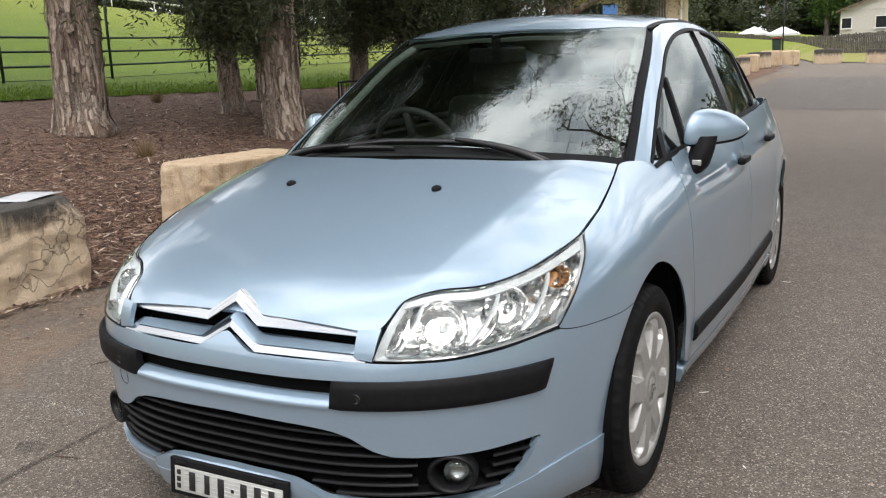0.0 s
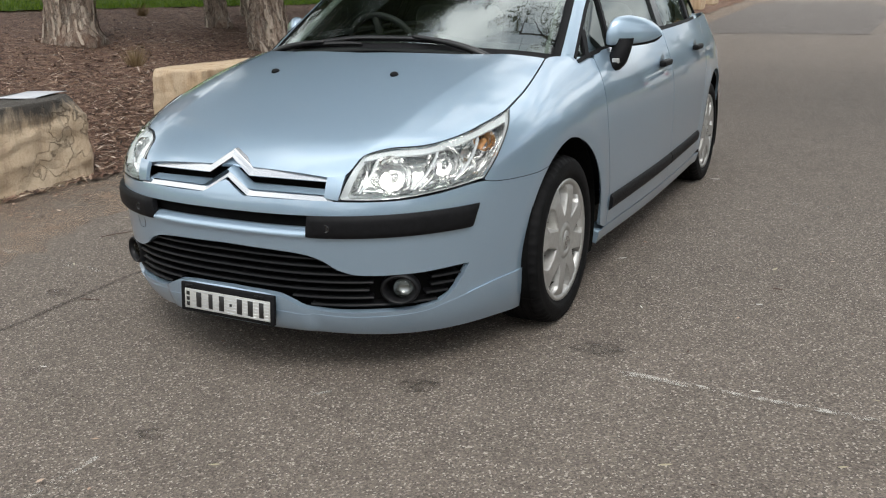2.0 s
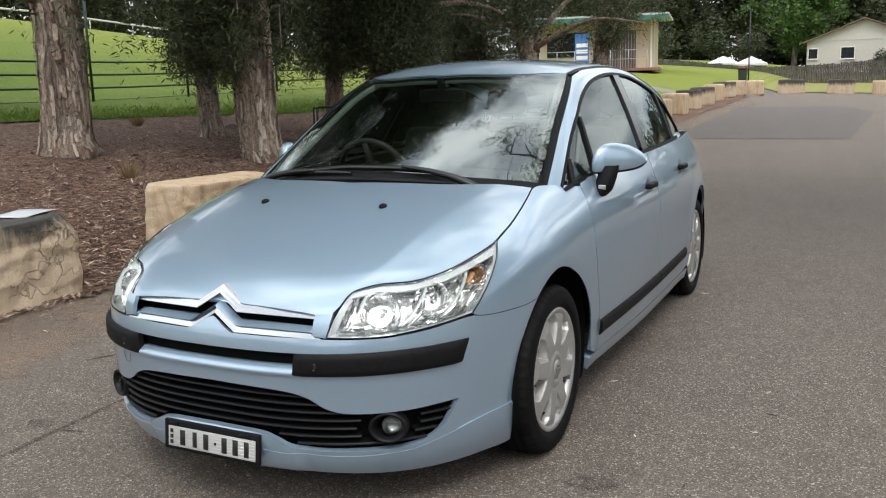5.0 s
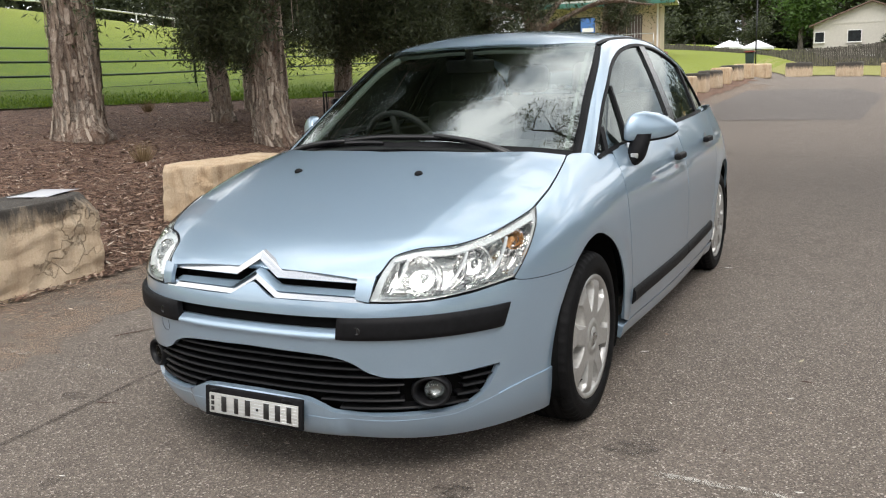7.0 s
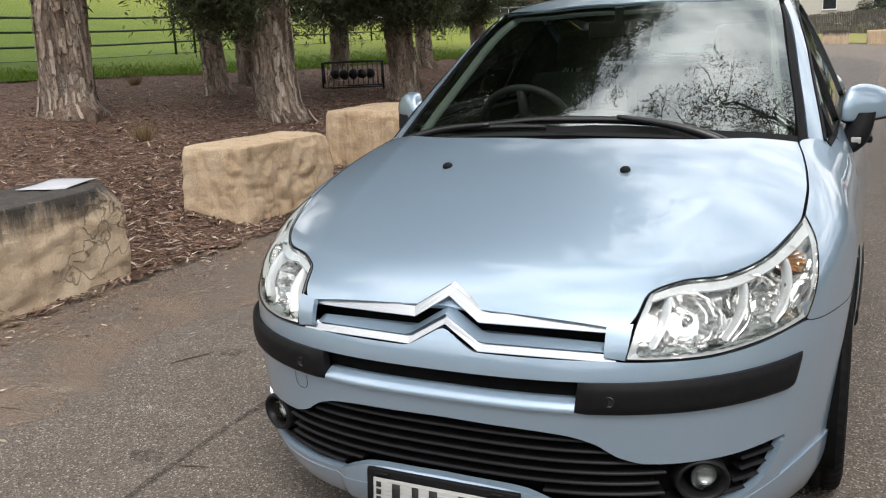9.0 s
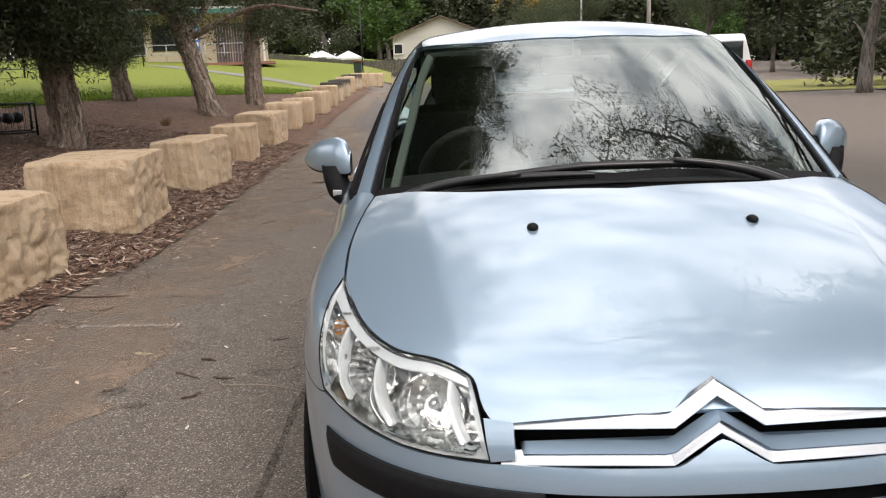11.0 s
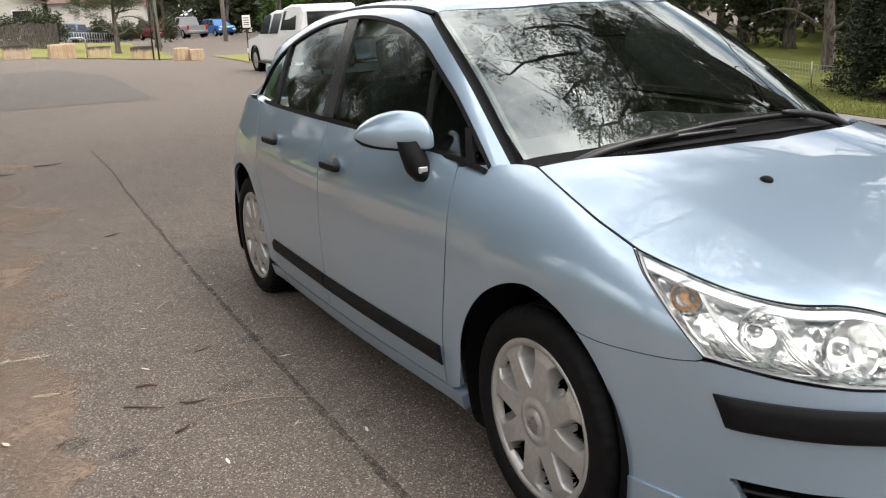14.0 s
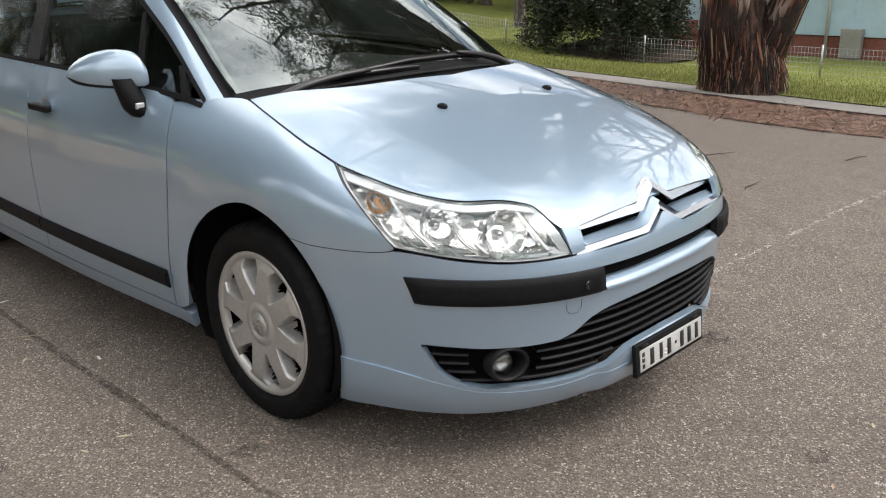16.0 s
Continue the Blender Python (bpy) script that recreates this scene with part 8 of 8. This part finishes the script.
TAIL_RED = simple("red_vehicle_lamp", (.42, .02, .02), .2, 0, .1, 20)
UTE = [(-2.55, .45, .78, .80, .74, .70), (-2.45, .32, .98, 1.02, .86, .78), (-1.25, .30, 1.10, 1.16, .91, .82), (-1.05, .30, 1.12, 1.24, .92, .80), (-.45, .30, 1.14, 1.74, .92, .70), (.05, .30, 1.15, 1.80, .92, .70), (.85, .30, 1.15, 1.78, .92, .71),
       (.90, .30, 1.16, 1.84, .92, .74), (1.6, .32, 1.16, 1.90, .92, .76), (2.5, .36, 1.16, 1.88, .92, .76), (2.66, .42, 1.15, 1.72, .91, .76)]
ute = vehicle("white_ute", "white twin-cab utility with a canopy parked at the kerb", (6.72, 23.55, 0.01), 180, UTE, WHITE_PAINT, (-1.55, 1.55), .385,
              [(-.92, -.05, 1.16, 1.68, .905, .735, .12), (.0, .82, 1.16, 1.70, .905, .72, .06), (1.0, 2.3, 1.24, 1.74, .885, .765, .12)], 1.86, True)
bm = bmesh.new()
box(bm, 0, 2.665, 1.46, 1.34, .03, .46, .01)
o = part("canopy_window", bm, CAR_GLASS)
o.parent = ute
for s in (-1, 1):
    bm = bmesh.new()
    box(bm, s * .95, -.1, .36, .10, 1.9, .06, .02)
    o = part("side_step", bm, BLACK_STEEL)
    o.parent = ute
WAG = [(-2.25, .45, .72, .74, .74, .70), (-2.15, .30, .88, .92, .82, .74), (-1.1, .28, 1.0, 1.04, .86, .78), (-.4, .28, 1.02, 1.52, .86, .66), (.3, .28, 1.03, 1.62, .86, .66), (1.9, .30, 1.03, 1.60, .86, .66), (2.25, .34, 1.02, 1.1, .85, .7)]
wp = [(-.75, .1, 1.04, 1.50, .85, .68, .14), (.16, .95, 1.04, 1.52, .85, .68, .04), (1.02, 1.9, 1.04, 1.50, .85, .68, .1)]
for nm, lb, x, y, rz, pt in (("wagon_car", "slate blue wagon parked by a fence", 6.9, 82.6, 92, SLATE_PAINT), ("red_car", "dark red car parked along the street", 12.9, 79, 12, RED_PAINT), ("blue_car", "bright blue car on the far street", 19.5, 84, 8, BLUE_PAINT)):
    vehicle(nm, lb, (x, y, float(ground_z(x, y)) + .02), rz, WAG, pt, (-1.35, 1.35), .33, wp, 1.74)
vehicle("far_ute", "pale grey utility parked along the street", (15.2, 78, float(ground_z(15.2, 78)) + .02), 190, UTE[:7] + [(.95, .30, 1.0, 1.04, .92, .88), (2.6, .36, 1.0, 1.04, .92, .88)], GREY_PAINT, (-1.55, 1.55), .37, [(-.92, -.05, 1.16, 1.68, .905, .735, .12), (.0, .82, 1.16, 1.70, .905, .72, .06)], 1.86)

# ---------------------------------------------------------------- buildings
CREAM = simple("cream_weatherboard", (.56, .535, .48), .8, 0, .06, 6)
TILE_ROOF = simple("brown_tile_roof", (.16, .105, .085), .85, 0, .25, 5, .3)
GUTTER_GREEN = simple("green_fascia_paint", (.05, .16, .13), .5, 0, .1, 10)
BUFF_BRICK = simple("buff_painted_brick", (.52, .44, .32), .85, 0, .1, 14, .2)
WINDOW_DARK = simple("dark_window_glass", (.025, .028, .03), .1, 0, .3, 3)
TIMBER = bark("grey_weathered_paling", (.035, .031, .028), (.075, .068, .061), (.13, .118, .107), .2, 10.0)


def slab(name, parent, x, y, z, sx, sy, sz, mat, bev=.01, m=None, label=""):
    bm = bmesh.new()
    box(bm, x, y, z, sx, sy, sz, bev, m)
    o = part(name, bm, mat, None, label, smooth=False)
    o.parent = parent
    return o


def window_in(parent, x, y, z, w, h, face=-1):
    fr = slab("window", parent, x, y + face * .03, z, w + .12, .06, h + .12, SIGN_WHITE)
    pn = slab("pane", None, x, y + face * .055, z, w, .03, h, WINDOW_DARK)
    pn.parent = fr
    sl = slab("sill", None, x, y + face * .09, z - h / 2 - .07, w + .2, .14, .05, SIGN_WHITE)
    sl.parent = fr


house = thing("cream_house", (0, 80, 1.75), "cream weatherboard cottage with a brown tiled gable roof", "house")
slab("wall", house, -.2, 4, 1.2, 8.8, 8, 2.6, CREAM)
vs = [(-4.6, -.02, 2.5), (4.2, -.02, 2.5), (-.2, -.02, 4.15), (-4.6, .15, 2.5), (4.2, .15, 2.5), (-.2, .15, 4.15)]
o = new("gable", mesh_of("gable", vs, [(0, 1, 2), (5, 4, 3), (0, 2, 5, 3), (1, 4, 5, 2)], CREAM, False))
o.parent = house
for s, xe in ((-1, -4.95), (1, 4.55)):
    vs = [(-.2, -.5, 4.28), (xe, -.5, 2.42), (xe, 9, 2.42), (-.2, 9, 4.28), (-.2, -.5, 4.18), (xe, -.5, 2.32), (xe, 9, 2.32), (-.2, 9, 4.18)]
    o = new("roof_slope", mesh_of("roof_slope", vs, [(0, 1, 2, 3), (4, 7, 6, 5), (0, 4, 5, 1), (1, 5, 6, 2), (2, 6, 7, 3)], TILE_ROOF, False))
    o.parent = house
for k in range(14):
    slab("weatherboard", house, -.2, -.012, .1 + .18 * k, 8.8, .02, .012, CREAM, 0)
window_in(house, -4.1, 0, 1.45, .7, .8)
window_in(house, -1.4, 0, 1.45, 1.0, .9)
window_in(house, 2.6, 0, 1.4, 1.4, .9)
slab("side_wing", house, 9.2, 8, 1.2, 8, 6, 2.6, CREAM)
vs = [(5.0, 4.6, 2.5), (13.6, 4.6, 2.5), (13.6, 11.4, 2.5), (5.0, 11.4, 2.5), (6.4, 8, 4.0), (12.2, 8, 4.0)]
o = new("wing_roof", mesh_of("wing_roof", vs, [(0, 1, 5, 4), (1, 2, 5), (2, 3, 4, 5), (3, 0, 4)], TILE_ROOF, False))
o.parent = house
far_house = thing("far_cottage", (12.5, 99, 1.8), "white cottage with a red roof among trees", "house")
slab("wall", far_house, 0, 3, 1.2, 7, 6, 2.6, RAIL_WHITE)
vs = [(-4, -.4, 2.5), (4, -.4, 2.5), (4, 6.5, 2.5), (-4, 6.5, 2.5), (-1.6, 3, 4.2), (1.6, 3, 4.2)]
o = new("hip_roof", mesh_of("hip_roof", vs, [(0, 1, 5, 4), (1, 2, 5), (2, 3, 4, 5), (3, 0, 4)], simple("red_tile_roof", (.26, .10, .07), .85, 0, .2, 5), False))
o.parent = far_house
window_in(far_house, -1.5, 0, 1.4, 1.0, 1.0)
window_in(far_house, 1.5, 0, 1.4, 1.0, 1.0)

hut = thing("park_kiosk", (-12.6, 44.9, 1.98), "buff brick park kiosk with green fascia and screened doors", "building", rz=10)
slab("wall", hut, 0, 2.0, 1.3, 6.2, 4, 2.7, BUFF_BRICK)
slab("roof", hut, -.2, 1.6, 2.78, 8.2, 5.6, .12, RAIL_WHITE)
slab("fascia", hut, -.2, -1.22, 2.62, 8.2, .05, .24, GUTTER_GREEN)
slab("downpipe", hut, 2.95, -.06, 1.3, .09, .09, 2.6, SIGN_WHITE)
for x in (.9, 1.75):
    d = slab("door", hut, x, -.04, 1.03, .78, .07, 2.06, simple("brown_screen_door", (.10, .075, .07), .6))
    for k in range(5):
        b = slab("bar", None, x - .3 + .15 * k, -.085, 1.03, .02, .02, 1.95, STEEL, 0)
        b.parent = d
slab("opening", hut, -1.6, -.03, 1.4, 2.2, .05, 1.3, WINDOW_DARK)
slab("porch_slab", hut, .2, -1.2, -.04, 6.6, 2.4, .14, simple("red_brick_paving", (.28, .13, .10), .9, 0, .2, 12))
o = slab("notice_board", hut, -.55, -1.6, 1.15, .75, .06, 1.5, SIGN_BLUE)
for k in range(3):
    b = slab("notice_mark", None, -.55, -1.64, 1.0 - .32 * k + .3, .6, .01, .2, SIGN_WHITE, 0)
    b.parent = o
for x in np.linspace(-4.5, 2.9, 9):
    rod("rail_post", (x, -2.6, 0), (x, -2.6, .95), .02, hut, STEEL)
rod("hand_rail", (-4.5, -2.6, .95), (2.9, -2.6, .95), .02, hut, STEEL)
rod("hand_rail", (-4.5, -2.6, .5), (2.9, -2.6, .5), .015, hut, STEEL)

# paling fence in front of the cottage
paling = thing("paling_fence", (-5, 58, 1.3), "weathered grey timber paling fence", "fence")
course = pchip([-24, -17, -11.7, -4.9, -1.5, 1.4, 3.2], [3.3, 2.95, 2.70, 2.02, 2.08, 2.21, 2.2])     # height of its top along x
vs, fs = [], []
rp = random.Random(2)
for k in range(272):
    x = -24 + .1 * k
    zt = float(course(x)) + rp.uniform(-.05, .05)
    z0 = min(float(ground_z(x, 58)), zt - .6) - .3
    o = len(vs)
    for xx, zz in ((x, z0), (x + .092, z0), (x + .092, zt), (x, zt)):
        vs += [(xx, 58 + .012 * (k % 2), zz), (xx, 58.02 + .012 * (k % 2), zz)]
    fs += [(o, o + 2, o + 4, o + 6), (o + 1, o + 7, o + 5, o + 3), (o, o + 6, o + 7, o + 1), (o + 2, o + 3, o + 5, o + 4), (o + 6, o + 4, o + 5, o + 7)]
tagged(piece("paling_run", vs, fs, TIMBER, paling, smooth=False), kind="stuff")
piece("rail", *tube([(x, 58.08, float(course(x)) - .2) for x in np.arange(-24, 3.2, 1.5)], .04, 4), TIMBER, paling)
# low lattice fence by the street
lat = thing("lattice_fence", (6, 79.5, 1.6), "low pale lattice garden fence", "fence")
for k in range(36):
    x = 3.0 + .2 * k
    z = float(ground_z(x, 79)) + .1
    piece("picket", *tube([(x, 79, z - .2), (x, 79, z + .75)], .03, 4), STEEL, lat)
for h in (.2, .7):
    piece("rail", *tube([(3, 79, float(ground_z(3, 79)) + h), (10, 79, float(ground_z(10, 79)) + h)], .03, 4), STEEL, lat)

# pale blue house across the yard
FIBRO = simple("pale_blue_fibro_sheet", (.42, .58, .66), .7, 0, .06, 4)
RED_BRICK = simple("red_brown_brick", (.20, .075, .055), .9, 0, .22, 18, .3)
blue = thing("blue_house", (20.7, 7, -1.15), "pale blue fibro house on a red brick base", "house")
slab("wall", blue, 4, -.5, 2.05, 8, 10.6, 2.9, FIBRO)
slab("brick_base", blue, 4.03, -.5, .28, 8, 10.5, .6, RED_BRICK)
for k in range(10):
    slab("cover_strip", blue, -.012, -5.6 + 1.15 * k, 2.05, .02, .05, 2.9, FIBRO, 0)
slab("cover_strip", blue, -.012, -.5, 1.75, .02, 10.6, .05, FIBRO, 0)
vs = [(-.6, -6.4, 3.45), (8.6, -6.4, 3.45), (8.6, 5.4, 3.45), (-.6, 5.4, 3.45), (4, -2.5, 5.2), (4, 2, 5.2)]
o = new("hip_roof", mesh_of("hip_roof", vs, [(0, 3, 5, 4), (3, 2, 5), (2, 1, 4, 5), (1, 0, 4)], TILE_ROOF, False))
o.parent = blue
SASH = simple("dark_red_sash", (.22, .04, .04), .5)
for y, z, w, h in ((1.45, 2.05, .95, 1.15), (4.35, 1.75, .9, .6)):
    fr = slab("window", blue, -.03, y, z, .06, w + .14, h + .14, RAIL_WHITE)
    for dz in (-.25, .25):
        pn = slab("pane", None, -.065, y, z + dz * h, .03, w, h * .44, SASH if dz > 0 else WINDOW_DARK)
        pn.parent = fr
ac = slab("air_conditioner", blue, -.25, 1.5, 1.15, .4, .62, .34, RAIL_WHITE)
for k in range(5):
    g_ = slab("grille_slat", None, -.455, 1.5, 1.03 + .055 * k, .02, .54, .015, STEEL, 0)
    g_.parent = ac
rod("downpipe", (-.06, -.4, 0), (-.06, -.4, 3.4), .04, blue, RAIL_WHITE)
slab("brick_porch", blue, -.9, 4.0, .42, 1.8, 1.7, .9, RED_BRICK)
for k in range(6):
    slab("porch_board", blue, -1.82, 3.4 + .22 * k, 1.5, .04, .16, 1.3, FIBRO)
slab("meter_box", blue, -.12, -1.05, .45, .2, .5, .7, STEEL)

# low wire fence round the yard
yard = thing("yard_fence", (16.4, 7, -1), "low woven wire fence on thin grey posts", "fence")
line_pts = [(15.9, 15.5), (16.2, 13.3), (16.25, 11.1), (16.0, 8.95), (16.35, 6.9), (16.6, 5.1), (16.85, 3.0), (17.1, .8), (17.4, -2)]
for x, y in line_pts:
    z = float(ground_z(x, y)) + .08
    piece("post", *tube([(x, y, z - .1), (x, y, z + .62)], .022, 6), STEEL, yard)
vs, fs = [], []
for (x0, y0), (x1, y1) in zip(line_pts, line_pts[1:]):
    m_ = 26
    for k in range(m_):
        t_ = k / m_
        x, y = x0 + (x1 - x0) * t_, y0 + (y1 - y0) * t_
        z = float(ground_z(x, y)) + .08
        vs, fs = gather((vs, fs), tube([(x, y, z), (x, y, z + .56)], .0035, 3))
    for h in (.04, .14, .24, .34, .44, .56):
        vs, fs = gather((vs, fs), tube([(x0, y0, float(ground_z(x0, y0)) + .08 + h), (x1, y1, float(ground_z(x1, y1)) + .08 + h)], .004, 3))
tagged(piece("woven_wire", vs, fs, STEEL, yard), kind="stuff")
# mound of clippings under the conifer
vs, fs = lathe([(0, .62), (.5, .56), (1.1, .34), (1.7, .08), (1.9, -.05)], 26, "z")
vs = [(v[0] * 1.15 + 17.6, v[1] + 10.6, float(ground_z(17.6, 10.6)) + .1 + v[2] * (.8 + .3 * noise.noise((v[0], v[1], 2)))) for v in map(tuple, vs)]
tagged(piece("mulch_mound", vs, fs, bark("dark_leaf_mould", (.012, .009, .007), (.030, .021, .016), (.075, .052, .038), 1.0, 14.0)), "dark mound of leaf mulch under a conifer", "mound")

# ---------------------------------------------------------------- woods all round
rng = np.random.default_rng(77)
n = 70000
a = rng.uniform(-math.pi, math.pi, n)
d = rng.uniform(112, 140, n)
z = rng.random(n) ** 1.1 * 17 * (.55 + .45 * np.array([noise.noise((math.cos(t) * 9, math.sin(t) * 9, 3)) for t in a]) + .3)
p = np.stack([d * np.sin(a), d * np.cos(a) + 8, z + 1.0 + ground_z(d * np.sin(a), d * np.cos(a) + 8)], -1)
v, f = leaves(p, (.8, .8, .8), 1, 1.5, .1, rng, .6)
tagged(new("far_woods", leaf_mesh("far_woods", v, f, LEAF_FAR)), "dark wooded skyline round the park", "woods", kind="stuff")
